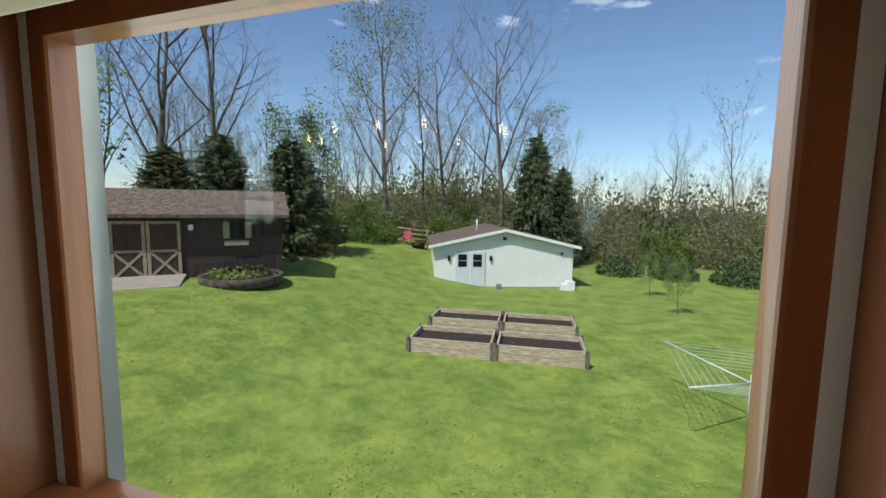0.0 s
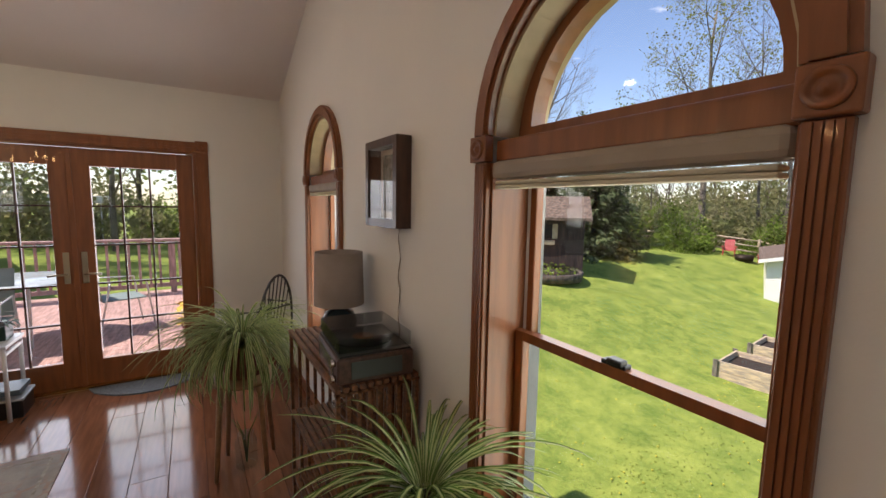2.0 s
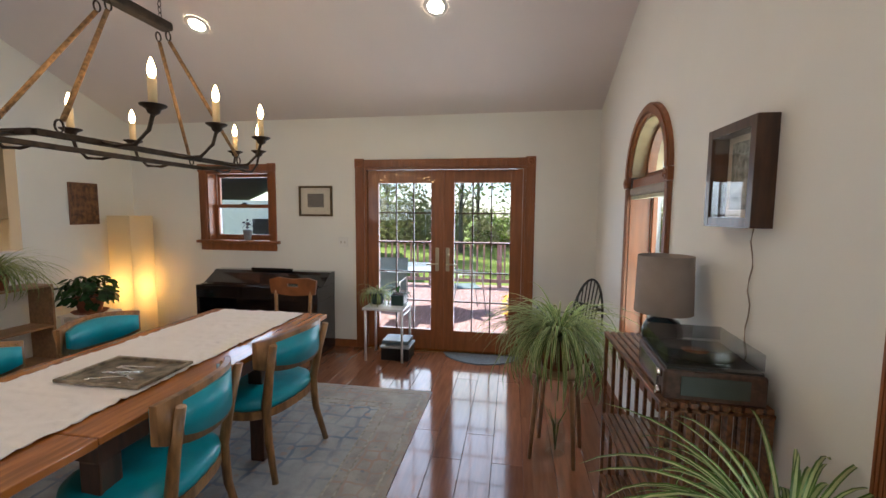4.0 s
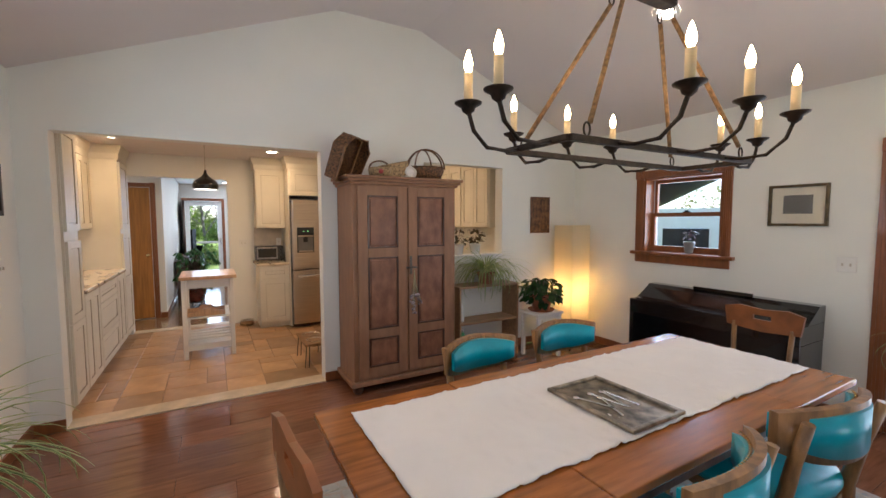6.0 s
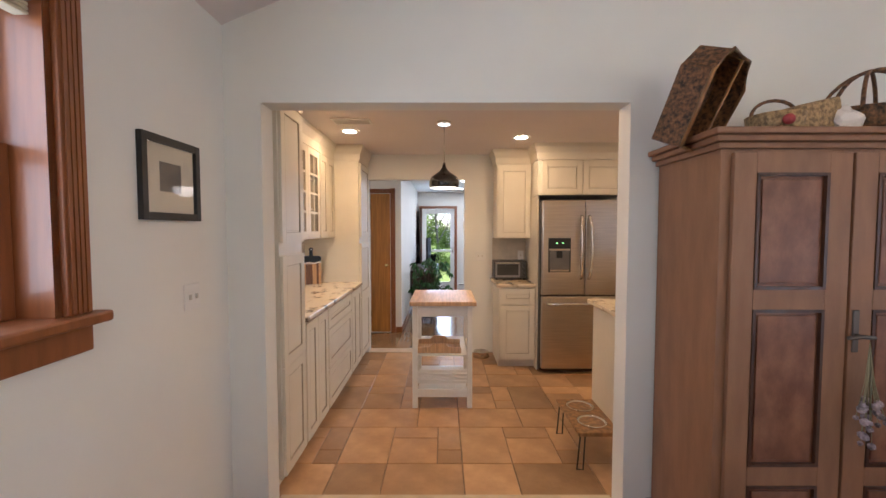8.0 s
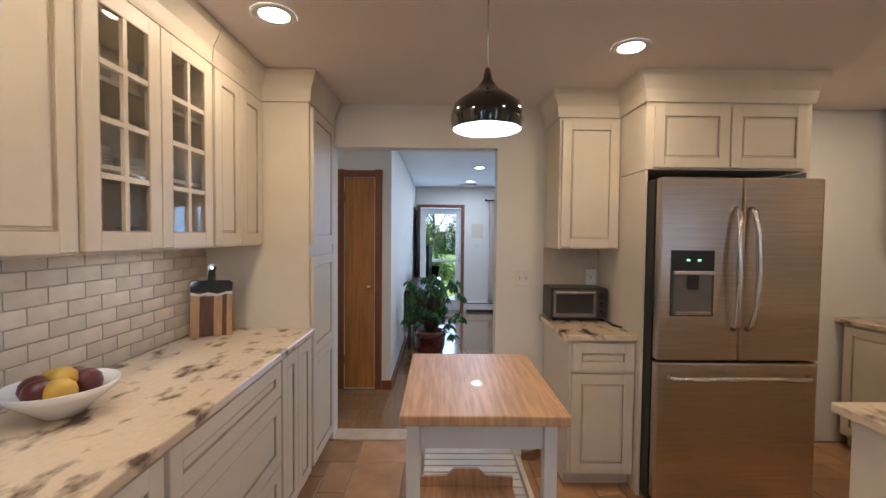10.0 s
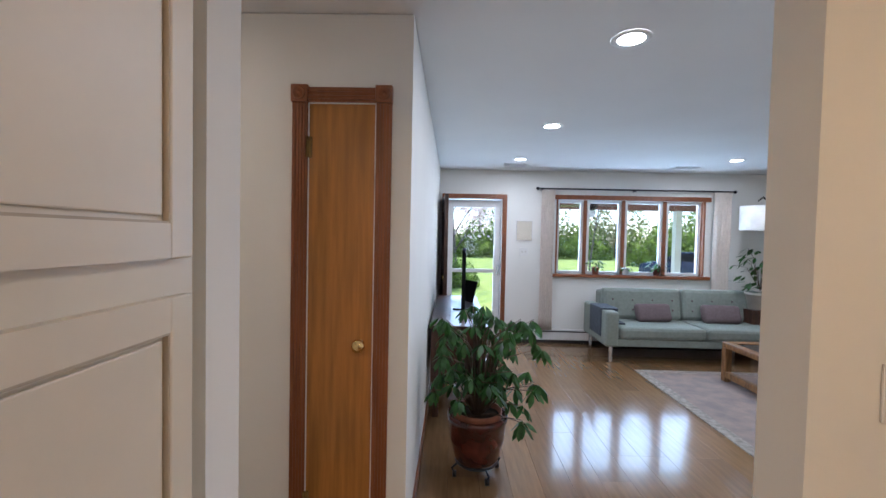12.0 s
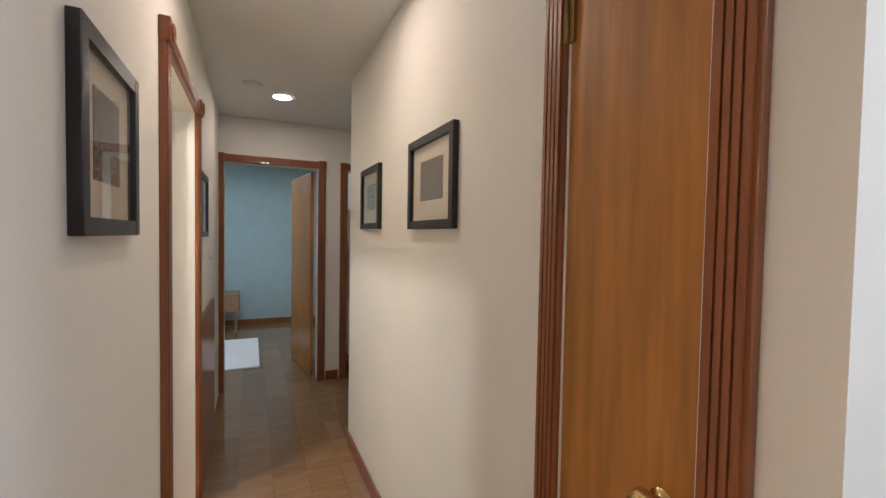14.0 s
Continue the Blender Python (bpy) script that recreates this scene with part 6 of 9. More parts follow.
bmesh.ops.create_icosphere(bm, subdivisions=2, radius=0.035, matrix=pose(0, 0, 0.54))
part("bulb", bm, BULB, fl)
lamp("floor_lamp_light", "POINT", pose(4.50, 5.06, 0.70), 2.6, (1.0, 0.66, 0.28)).shadow_soft_size = 0.06

# piano
pn = thing("digital_piano", XE - 0.45, 2.68, 0, 0, "black lacquered digital piano against the wall", "piano")
part("case", B(0.0, 0.43, 0, 1.42, 0.60, 0.74, bev=0.006), PIANO, pn)
bm = bmesh.new()
prism(bm, [(0.12, 0.7405), (0.43, 0.7405), (0.43, 0.87), (0.32, 0.87), (0.28, 0.84)], 0.0, 1.42, "xz")
part("cabinet_top", bm, PIANO, pn)
part("lid", B(0.02, 0.26, 0.05, 1.37, 0.741, 0.752, bev=0.003), PIANO, pn)
part("music_rest", box(bmesh.new(), 0.0, 0.02, 0.45, 0.95, 0.0, 0.03, 0.002, m=pose(0.30, 0, 0.872, 0, 0, 0)), PIANO, pn)
for y in (0.0, 1.375):
    part("side_panel", B(0.02, 0.42, y, y + 0.045, 0.012, 0.5995, bev=0.004), PIANO, pn)
    part("front_leg", B(-0.0, 0.05, y + 0.001, y + 0.044, 0.012, 0.5995, bev=0.004), PIANO, pn)
part("back_panel", B(0.30, 0.32, 0.046, 1.374, 0.10, 0.5995), PIANO, pn)
part("pedal_rail", B(0.20, 0.28, 0.5, 0.92, 0.03, 0.10), PIANO, pn)

# wooden chair by the piano
wc = thing("wooden_chair", 3.95, 2.86, 0.0, -92, "reddish wooden chair with a slotted curved back", "chair")
part("seat", B(-0.20, 0.20, -0.20, 0.20, 0.43, 0.455, bev=0.008), CHAIRW, wc)
bm = bmesh.new()
cols = []
prof = [(-0.26, 0.86), (-0.16, 0.885), (0.0, 0.87), (0.16, 0.885), (0.26, 0.86), (0.24, 0.72), (0.0, 0.70), (-0.24, 0.72)]
part("backrest", holed(prof, [rect(-0.06, 0.06, 0.79, 0.825)], 0.20, 0.225, "xz"), mat("red_orange_chair_wood", (0.30, 0.10, 0.028), 0.4, var=0.2, scale=6, coat=0.2), wc)
for s in (-1, 1):
    part("leg", path_tube(bmesh.new(), [(s * 0.18, 0.22, 0.012), (s * 0.18, 0.19, 0.44), (s * 0.19, 0.212, 0.75)], 0.017, 8), CHAIRW, wc)
    part("leg", path_tube(bmesh.new(), [(s * 0.18, -0.18, 0.012), (s * 0.17, -0.17, 0.44)], 0.017, 8), CHAIRW, wc)
cw = copy_thing(wc, pose(0.98, 2.66, 0.0, 0, 0, 94))
tagged(cw, "reddish wooden chair tucked under the table end", "chair")
# rugs and mat
rg = thing("area_rug", 0, 0, 0, 0, "faded blue and cream oriental rug under the table", "rug")
part("field", B(0.95, 3.40, 1.70, 3.34, 0.001, 0.0085), RUGM, rg)
bm = bmesh.new()
box(bm, 0.60, 3.75, 1.35, 1.70, 0.0005, 0.008), box(bm, 0.60, 3.75, 3.34, 3.70, 0.0005, 0.008), box(bm, 0.60, 0.95, 1.70, 3.34, 0.0005, 0.008), box(bm, 3.40, 3.75, 1.70, 3.34, 0.0005, 0.008)
part("border", bm, RUGB, rg)
bm = bmesh.new()
for o in (0.06, 0.27, 0.34):
    for x0, x1, y0, y1 in ((0.60 + o, 3.75 - o, 1.35 + o, 1.365 + o), (0.60 + o, 3.75 - o, 3.685 - o, 3.70 - o), (0.60 + o, 0.615 + o, 1.365 + o, 3.685 - o), (3.735 - o, 3.75 - o, 1.365 + o, 3.685 - o)):
        box(bm, x0, x1, y0, y1, 0.0082, 0.0092)
part("border_stripe", bm, mat("cream_rug_stripe", (0.46, 0.43, 0.37), 0.95, var=0.2, scale=30), rg)
bm = bmesh.new()
prism(bm, [(4.76, 0.58), (4.76, 1.42)] + [(4.76 - 0.30 * math.sin(math.pi * k / 16) ** 0.6, 1.42 - 0.84 * k / 16) for k in range(1, 16)], 0.0005, 0.012, "xy")
tagged(part("door_mat", bm, GREYM), "grey half-round door mat by the French doors", "mat")


# ---- plants ----
def blades(n, length, width, droop, seed, up=0.9, spread=1.0):
    """Arching strap leaves from one crown: a green mesh and a cream-edged mesh."""
    rnd = random.Random(seed)
    g, w = bmesh.new(), bmesh.new()
    for k in range(n):
        az = rnd.uniform(0, 2 * math.pi)
        L = length * rnd.uniform(0.55, 1.1)
        el = radians(rnd.uniform(35, 88)) * up
        wd = width * rnd.uniform(0.7, 1.2)
        dr = droop * rnd.uniform(0.6, 1.4)
        p = Vector((0.02 * math.cos(az), 0.02 * math.sin(az), 0))
        side = Vector((-math.sin(az), math.cos(az), 0))
        rows, segs = [], 9
        for s in range(segs + 1):
            t = s / segs
            ww = wd * (math.sin(math.pi * min(1, 0.12 + 0.88 * (1 - t))) ** 0.6 if t < 1 else 0.02) * (1 - 0.55 * t)
            e = el - dr * t * 2.0
            d = Vector((math.cos(az) * math.cos(e) * spread, math.sin(az) * math.cos(e) * spread, math.sin(e)))
            if s:
                p = p + d * (L / segs)
            up_v = d.cross(side)
            rows.append([p - side * ww, p - side * ww * 0.45 - up_v * ww * 0.25, p + side * ww * 0.45 - up_v * ww * 0.25, p + side * ww])
        for bm, cols in ((g, (1,)), (w, (0, 2))):
            for c in cols:
                a = [(bm.verts.new(r[c]), bm.verts.new(r[c + 1])) for r in rows]
                for q, r in zip(a, a[1:]):
                    bm.faces.new((q[0], q[1], r[1], r[0])).smooth = True
    return g, w


def pot(parent, r, h, material, z=0.0, name="pot"):
    part(name, lathe(bmesh.new(), [(r * 0.7, z), (r * 0.74, z + 0.004), (r, z + h * 0.85), (r * 1.07, z + h * 0.86), (r * 1.07, z + h), (r * 0.97, z + h), (r * 0.93, z + h * 0.9)], n=24), material, parent)
    part("soil", lathe(bmesh.new(), [(r * 0.95, z + h * 0.89), (0.0, z + h * 0.91)], n=24), SOIL, parent)


def spider_plant(x, y, z, n, length, width, droop, seed, r=0.10, h=0.15, pot_mat=None, label="variegated spider plant in a pot", up=0.9, invert=False):
    t = thing("spider_plant", x, y, z, 0, label, "plant", "spider plants")
    pot(t, r, h, pot_mat or WHITEC)
    g, w = blades(n, length, width, droop, seed, up)
    for bm in (g, w):
        bmesh.ops.translate(bm, verts=bm.verts[:], vec=(0, 0, h * 0.92))
    part("foliage", g, SPIDER if not invert else SPIDERW, t, "striped arching leaves")
    part("leaf_edging", w, SPIDERW if not invert else SPIDER, t, "leaf margins")
    return t


def leaf_shape(bm, m, L, W):
    pts = [(0, 0), (0.35 * W, 0.25 * L), (0.5 * W, 0.5 * L), (0.3 * W, 0.8 * L), (0, L), (-0.3 * W, 0.8 * L), (-0.5 * W, 0.5 * L), (-0.35 * W, 0.25 * L)]
    mid = [bm.verts.new(m @ Vector((0, y, -0.06 * W))) for y in (0.3 * L, 0.65 * L)]
    vs = [bm.verts.new(m @ Vector((x, y, 0.0 - 0.3 * (y / L) ** 2 * L * 0.4))) for x, y in pts]
    for q in ((0, 1, 'a'), (1, 2, 'a'), (2, 'b', 'a'), (2, 3, 'b'), (3, 4, 'b'), (4, 5, 'b'), (5, 6, 'b'), (6, 'a', 'b'), (6, 7, 'a'), (7, 0, 'a')):
        f = bm.faces.new([mid[0] if i == 'a' else mid[1] if i == 'b' else vs[i] for i in q])
        f.smooth = True


def bushy(parent, n, c, rx, rz, L, W, material, seed, hang=0.0, name="foliage", stems=True):
    rnd = random.Random(seed)
    bm, bs = bmesh.new(), bmesh.new()
    for k in range(n):
        a, v = rnd.uniform(0, 6.283), rnd.uniform(-1, 1)
        rr = rnd.uniform(0.35, 1.0) ** 0.6 * math.sqrt(1 - v * v * 0.7)
        p = Vector((c[0] + rx * rr * math.cos(a), c[1] + rx * rr * math.sin(a), c[2] + rz * v))
        m = Matrix.Translation(p) @ Euler((rnd.uniform(-0.9, 0.3) - hang, rnd.uniform(-0.4, 0.4), a - math.pi / 2 + rnd.uniform(-0.6, 0.6))).to_matrix().to_4x4()
        s = rnd.uniform(0.6, 1.2)
        leaf_shape(bm, m, L * s, W * s)
        if stems and k % 5 == 0:
            path_tube(bs, [(c[0], c[1], c[2] - rz), (p + Vector((c[0], c[1], c[2]))) / 2, p], 0.003, 4)
    part(name, bm, material, parent)
    if stems:
        part("stem_tuft", bs, STEM, parent)


# foreground plant on a stand before the arched window
s1 = thing("plant_stool", 1.35, 0.10, 0, 0, "dark round plant stool under the window", "stool")
part("top", lathe(bmesh.new(), [(0.15, 0.62), (0.16, 0.63), (0.16, 0.65), (0.0, 0.651)], n=24), DARKW, s1)
for k in range(3):
    a = k * 2.094
    part("leg", tube(bmesh.new(), (0.10 * math.cos(a), 0.10 * math.sin(a), 0.625), (0.15 * math.cos(a), 0.15 * math.sin(a), 0.0), 0.014, 0.011, 8), DARKW, s1)
spider_plant(1.35, 0.10, 0.652, 130, 0.49, 0.0095, 0.95, 11, 0.095, 0.14, WHITEC, "large variegated spider plant in a white pot on a stool", invert=True)
s2 = thing("plant_stool", 3.02, 0.40, 0, 0, "pale wood plant stool with splayed legs", "stool")
part("top", lathe(bmesh.new(), [(0.17, 0.548), (0.18, 0.555), (0.18, 0.575), (0.0, 0.5755)], n=24), BIRCH, s2)
for k in range(4):
    a = k * 1.571 + 0.5
    part("leg", path_tube(bmesh.new(), [(0.11 * math.cos(a), 0.11 * math.sin(a), 0.548), (0.15 * math.cos(a), 0.15 * math.sin(a), 0.50), (0.19 * math.cos(a), 0.19 * math.sin(a), 0.001)], [0.02, 0.018, 0.012], 8), BIRCH, s2)
jar = thing("cutting_jar", 3.02, 0.40, 0.0, 0, "clear glass jar with plant cuttings under the stool", "jar")
part("glass", lathe(bmesh.new(), [(0.055, 0.0), (0.06, 0.01), (0.06, 0.16), (0.045, 0.19), (0.045, 0.21)], n=20), glass_mat("jar_glass", (0.88, 0.93, 0.92), 0.25), jar)
for k in range(5):
    a = k * 1.26
    part("cutting", path_tube(bmesh.new(), [(0, 0, 0.02), (0.02 * math.cos(a), 0.02 * math.sin(a), 0.20), (0.09 * math.cos(a), 0.09 * math.sin(a), 0.33)], [0.003, 0.003, 0.001], 5), SPIDER, jar)
spider_plant(3.02, 0.40, 0.577, 420, 0.60, 0.0095, 1.25, 12, 0.13, 0.20, TERRA, "bushy drooping spider plant in a clay pot on a stool", up=1.0)
s3 = copy_thing(s1, pose(-0.25, 3.15, -0.08))
spider_plant(-0.25, 3.15, 0.575, 150, 0.58, 0.0095, 1.0, 13, 0.12, 0.17, WHITEC, "large green spider plant in a white pot by the window", up=1.0)
spider_plant(3.22, 5.10, 0.841, 230, 0.58, 0.008, 1.25, 14, 0.10, 0.13, TERRA, "spider plant on the open shelf unit", up=1.0)
spider_plant(4.60, 2.12, 0.56, 70, 0.34, 0.008, 1.45, 15, 0.08, 0.12, mat("dark_green_pot", (0.02, 0.05, 0.04), 0.3), "trailing spider plant on the white table", up=0.9)
ph = thing("pothos", 3.80, 4.84, 0.526, 0, "deep green leafy plant in a clay pot on the white stand", "plant")
pot(ph, 0.12, 0.16, TERRA)
part("saucer", lathe(bmesh.new(), [(0.13, 0.0), (0.15, 0.02), (0.14, 0.02), (0.12, 0.006)], n=24), TERRA, ph)
bushy(ph, 150, (0, 0, 0.24), 0.22, 0.12, 0.11, 0.07, LEAFD, 21, 0.4)
for x, y, seed in ((3.02, 5.37, 31), (3.25, 5.37, 32)):
    op = thing("potted_plant", x, y, 1.153, 0, "small leafy plant in a white pot on the pass-through sill", "plant", "sill plants")
    pot(op, 0.065, 0.12, WHITEC)
    bushy(op, 26, (0, 0, 0.22), 0.09, 0.08, 0.09, 0.045, mat("bronze_green_leaf", (0.10, 0.075, 0.03), 0.4, var=0.3), seed)
orp = thing("orchid", XE + 0.05, 3.80, 1.203, 0, "dark flowering plant in a grey pot on the window sill", "plant")
pot(orp, 0.05, 0.12, mat("grey_pot", (0.30, 0.32, 0.32), 0.4))
bushy(orp, 16, (0, 0, 0.2), 0.05, 0.05, 0.06, 0.04, mat("dark_petal", (0.05, 0.03, 0.05), 0.5), 33)

# white plant table by the French doors
pt = thing("plant_table", 4.52, 1.99, 0, 0, "white metal plant table by the French doors", "table")
part("top", B(-0.16, 0.22, -0.22, 0.22, 0.535, 0.558, bev=0.004), GALV, pt)
for x in (-0.14, 0.19):
    for y in (-0.20, 0.19):
        part("leg", tube(bmesh.new(), (x, y, 0.0), (x, y, 0.535), 0.013, n=10), GALV, pt)
part("shelf_rail", B(-0.15, 0.21, -0.21, -0.195, 0.48, 0.50), GALV, pt)
p2 = thing("planter_box", 4.60, 1.88, 0.559, 0, "dark green planter box with small leaves", "plant")
part("box", B(-0.08, 0.08, -0.07, 0.07, 0, 0.11, bev=0.006), mat("dark_green_pot", (0.02, 0.05, 0.04), 0.3), p2)
part("soil", B(-0.07, 0.07, -0.06, 0.06, 0.1, 0.113), SOIL, p2)
bushy(p2, 30, (0, 0, 0.16), 0.10, 0.05, 0.07, 0.035, LEAFD, 41)
bx = thing("storage_bin", 4.55, 1.88, 0, 0, "black bin with a pale lid under the plant table", "bin")
part("body", B(-0.13, 0.13, -0.15, 0.15, 0.0, 0.13, bev=0.01), BLACK, bx)
part("lid", B(-0.14, 0.14, -0.16, 0.16, 0.131, 0.15, bev=0.006), mat("pale_grey_plastic", (0.45, 0.50, 0.52), 0.4), bx)
part("tray", B(-0.12, 0.12, -0.14, 0.14, 0.17, 0.21, bev=0.006), mat("blue_grey_plastic", (0.10, 0.14, 0.16), 0.4), bx)

# slatted shelf with the record player and lamp
sf = thing("slatted_shelf", 0, 0, 0, 0, "oiled wood slatted shelf unit under the framed print", "shelf")
X0, X1, Y0, Y1, ZT = 1.80, 2.62, -0.125, 0.215, 0.93
for k in range(11):
    y = Y0 + 0.004 + k * (Y1 - Y0 - 0.024) / 10
    part("top_slat", B(X0 + 0.001, X1 - 0.001, y, y + 0.022, ZT - 0.018, ZT, bev=0.002), SLATW, sf)
    for z in (0.14, 0.48):
        part("shelf_slat", B(X0 + 0.02, X1 - 0.02, y, y + 0.022, z, z + 0.015), SLATW, sf)
for x in (X0, X1 - 0.02):
    for k in range(9):
        y = Y0 + 0.003 + k * (Y1 - Y0 - 0.02) / 8
        part("side_slat", B(x, x + 0.018, y, y + 0.015, 0.0, ZT - 0.019), SLATW, sf)
    part("side_rail", B(x - 0.0, x + 0.02, Y0, Y1, 0.9, 0.911), SLATW, sf)
for k in range(18):
    x = X0 + 0.05 + k * (X1 - X0 - 0.1) / 17
    part("back_slat", B(x, x + 0.016, Y0 - 0.012, Y0 - 0.001, 0.05, ZT - 0.02), SLATW, sf)
rp = thing("record_player", 1.97, 0.04, ZT + 0.001, -4, "brown vintage record player with a clear hinged lid", "record player")
part("case", B(-0.16, 0.20, -0.15, 0.15, 0.0, 0.10, bev=0.008), mat("brown_leatherette", (0.09, 0.045, 0.03), 0.5, var=0.2, scale=60, bump=0.2), rp)
part("deck", B(-0.15, 0.19, -0.14, 0.14, 0.1005, 0.108), BLACK, rp)
part("platter", lathe(bmesh.new(), [(0.125, 0.109), (0.125, 0.116), (0.0, 0.117)], (0.03, 0, 0), 32), BLACK, rp)
part("record_label", lathe(bmesh.new(), [(0.045, 0.1175), (0.0, 0.118)], (0.03, 0, 0), 24), mat("orange_label", (0.40, 0.12, 0.03), 0.5), rp)
part("front_panel", B(-0.10, 0.14, 0.1505, 0.156, 0.015, 0.085), mat("chrome_trim", (0.5, 0.5, 0.5), 0.25, 1.0), rp)
part("speaker_grille", box(bmesh.new(), -0.166, -0.161, -0.10, 0.10, 0.02, 0.085, 0.003), mat("grey_green_cloth", (0.08, 0.10, 0.09), 0.9), rp)
for y in (-0.03, 0.03):
    part("dial", tube(bmesh.new(), (-0.13, 0.151, 0.05 + y), (-0.13, 0.168, 0.05 + y), 0.014, n=14), CHROME, rp)
lid = glass_mat("clear_acrylic_lid", (0.75, 0.77, 0.78))
for q in (B(-0.15, 0.19, -0.14, 0.14, 0.168, 0.170), B(-0.15, -0.148, -0.14, 0.14, 0.118, 0.168), B(0.188, 0.19, -0.14, 0.14, 0.118, 0.168), B(-0.148, 0.188, 0.138, 0.14, 0.118, 0.168)):
    part("lid", q, lid, rp, "clear acrylic lid")
tl_ = thing("table_lamp", 2.44, 0.0, ZT + 0.001, 0, "table lamp with a dark blue base and grey drum shade", "lamp")
part("base", lathe(bmesh.new(), [(0.07, 0), (0.085, 0.02), (0.09, 0.07), (0.07, 0.115), (0.025, 0.135), (0.015, 0.15), (0.012, 0.20), (0.0, 0.20)], n=24), mat("dark_blue_glaze", (0.012, 0.03, 0.045), 0.15, coat=0.4), tl_)
part("shade", lathe(bmesh.new(), [(0.125, 0.155), (0.118, 0.42), (0.116, 0.42), (0.123, 0.155)], n=32, caps=False), mat("taupe_shade_cloth", (0.34, 0.29, 0.26), 0.9, bump=0.2, bscale=200), tl_)

# windsor chair in the corner
ws = thing("windsor_chair", 4.32, 0.16, 0, 125, "black Windsor armchair with a hoop back", "chair")
part("seat", lathe(bmesh.new(), [(0.20, 0.42), (0.225, 0.43), (0.225, 0.45), (0.0, 0.445)], n=28), BLACK, ws)
hoop = [(0.20 * math.cos(a), 0.20 + 0.06 * math.sin(a), 0.45 + 0.52 * math.sin(a)) for a in [math.pi * k / 20 for k in range(21)]]
part("hoop", path_tube(bmesh.new(), hoop, 0.011, 8), BLACK, ws)
for k in range(7):
    x = -0.13 + k * 0.26 / 6
    s = math.sqrt(max(0, 1 - (x / 0.2) ** 2))
    part("spindle", tube(bmesh.new(), (x * 0.8, 0.17, 0.44), (x, 0.20 + 0.06 * s, 0.45 + 0.52 * s), 0.006, n=6), BLACK, ws)
part("arm_rail", path_tube(bmesh.new(), [(-0.26, -0.14, 0.66), (-0.25, 0.08, 0.67), (-0.15, 0.225, 0.68), (0.15, 0.225, 0.68), (0.25, 0.08, 0.67), (0.26, -0.14, 0.66)], 0.014, 8), BLACK, ws)
for s in (-1, 1):
    part("arm_post", tube(bmesh.new(), (s * 0.18, -0.08, 0.44), (s * 0.255, -0.10, 0.66), 0.010, n=8), BLACK, ws)
    for y in (-1, 1):
        part("leg", tube(bmesh.new(), (s * 0.12, y * 0.12, 0.42), (s * 0.20, y * 0.20, 0.0), 0.016, 0.012, 8), BLACK, ws)

# ---- living room ----
so = thing("sofa", 1.97, 12.40, 0, 0, "sage grey two-seat tufted sofa on metal legs", "sofa")
SW = 2.45
part("frame", B(0.02, SW - 0.02, 0.05, 0.86, 0.20, 0.29, bev=0.01), SAGE, so)
for x0 in (0.0, SW - 0.16):
    part("arm", B(x0, x0 + 0.16, 0.0, 0.87, 0.20, 0.63, bev=0.03), SAGE, so)
part("back", B(0.16, SW - 0.16, 0.70, 0.88, 0.29, 0.80, bev=0.03), SAGE, so)
for k in range(2):
    w = (SW - 0.34) / 2
    x0 = 0.17 + k * w
    part("seat_cushion", B(x0 + 0.004, x0 + w - 0.004, 0.02, 0.72, 0.292, 0.44, bev=0.04), SAGE, so)
    bc = part("back_cushion", box(bmesh.new(), x0 + 0.004, x0 + w - 0.004, 0, 0.16, 0, 0.42, 0.05, m=pose(0, 0.56, 0.44, -9)), SAGE, so)
    for i in range(4):
        for j in range(2):
            bm = bmesh.new()
            lathe(bm, [(0.014, 0), (0.0, 0.006)], n=10)
            bmesh.ops.transform(bm, matrix=pose(x0 + w * (i + 0.5) / 4, 0.557 + 0.02 + j * 0.02, 0.57 + j * 0.13, 81), verts=bm.verts[:])
            part("button", bm, MAUVE, bc)
for x in (0.08, SW - 0.08):
    for y in (0.06, 0.80):
        part("leg", box(bmesh.new(), x - 0.02, x + 0.02, y - 0.012, y + 0.012, 0.012, 0.20), CHROME, so)
for x, rz in ((2.75, 6), (3.62, -4)):
    c = thing("cushion", x, 12.82, 0.442, rz, "mauve grey rectangular cushion on the sofa", "cushion", "sofa cushions")
    bm = box(bmesh.new(), -0.24, 0.24, -0.05, 0.05, 0, 0.24, 0.045, m=pose(0, 0, 0, -22))
    part("cover", bm, MAUVE, c, smooth=True)
bk = thing("throw_blanket", 1.97, 12.55, 0, 0, "dark slate throw blanket draped over the sofa arm", "blanket")
bm = bmesh.new()
for y0, y1 in ((0.0, 0.40),):
    box(bm, -0.018, -0.003, y0, y1, 0.30, 0.645, bev=0.006)
    box(bm, -0.018, 0.20, y0, y1, 0.632, 0.65, bev=0.008)
    box(bm, 0.162, 0.30, y0 + 0.02, y1 - 0.02, 0.445, 0.465, bev=0.008)
    box(bm, 0.162, 0.20, y0 + 0.01, y1 - 0.01, 0.45, 0.64, bev=0.008)
part("cloth", bm, SLATE, bk)
cr_ = thing("curtain_rod", 1.30, LY - 0.09, 2.20, 0, "black iron curtain rod with finials", "curtain rod")
part("rod", tube(bmesh.new(), (0, 0, 0), (2.70, 0, 0.0), 0.012, n=12), BLACK, cr_)
for x in (-0.02, 2.72):
    bm = bmesh.new()
    bmesh.ops.create_icosphere(bm, subdivisions=2, radius=0.024, matrix=pose(x, 0, 0))
    part("finial", bm, BLACK, cr_, smooth=True)
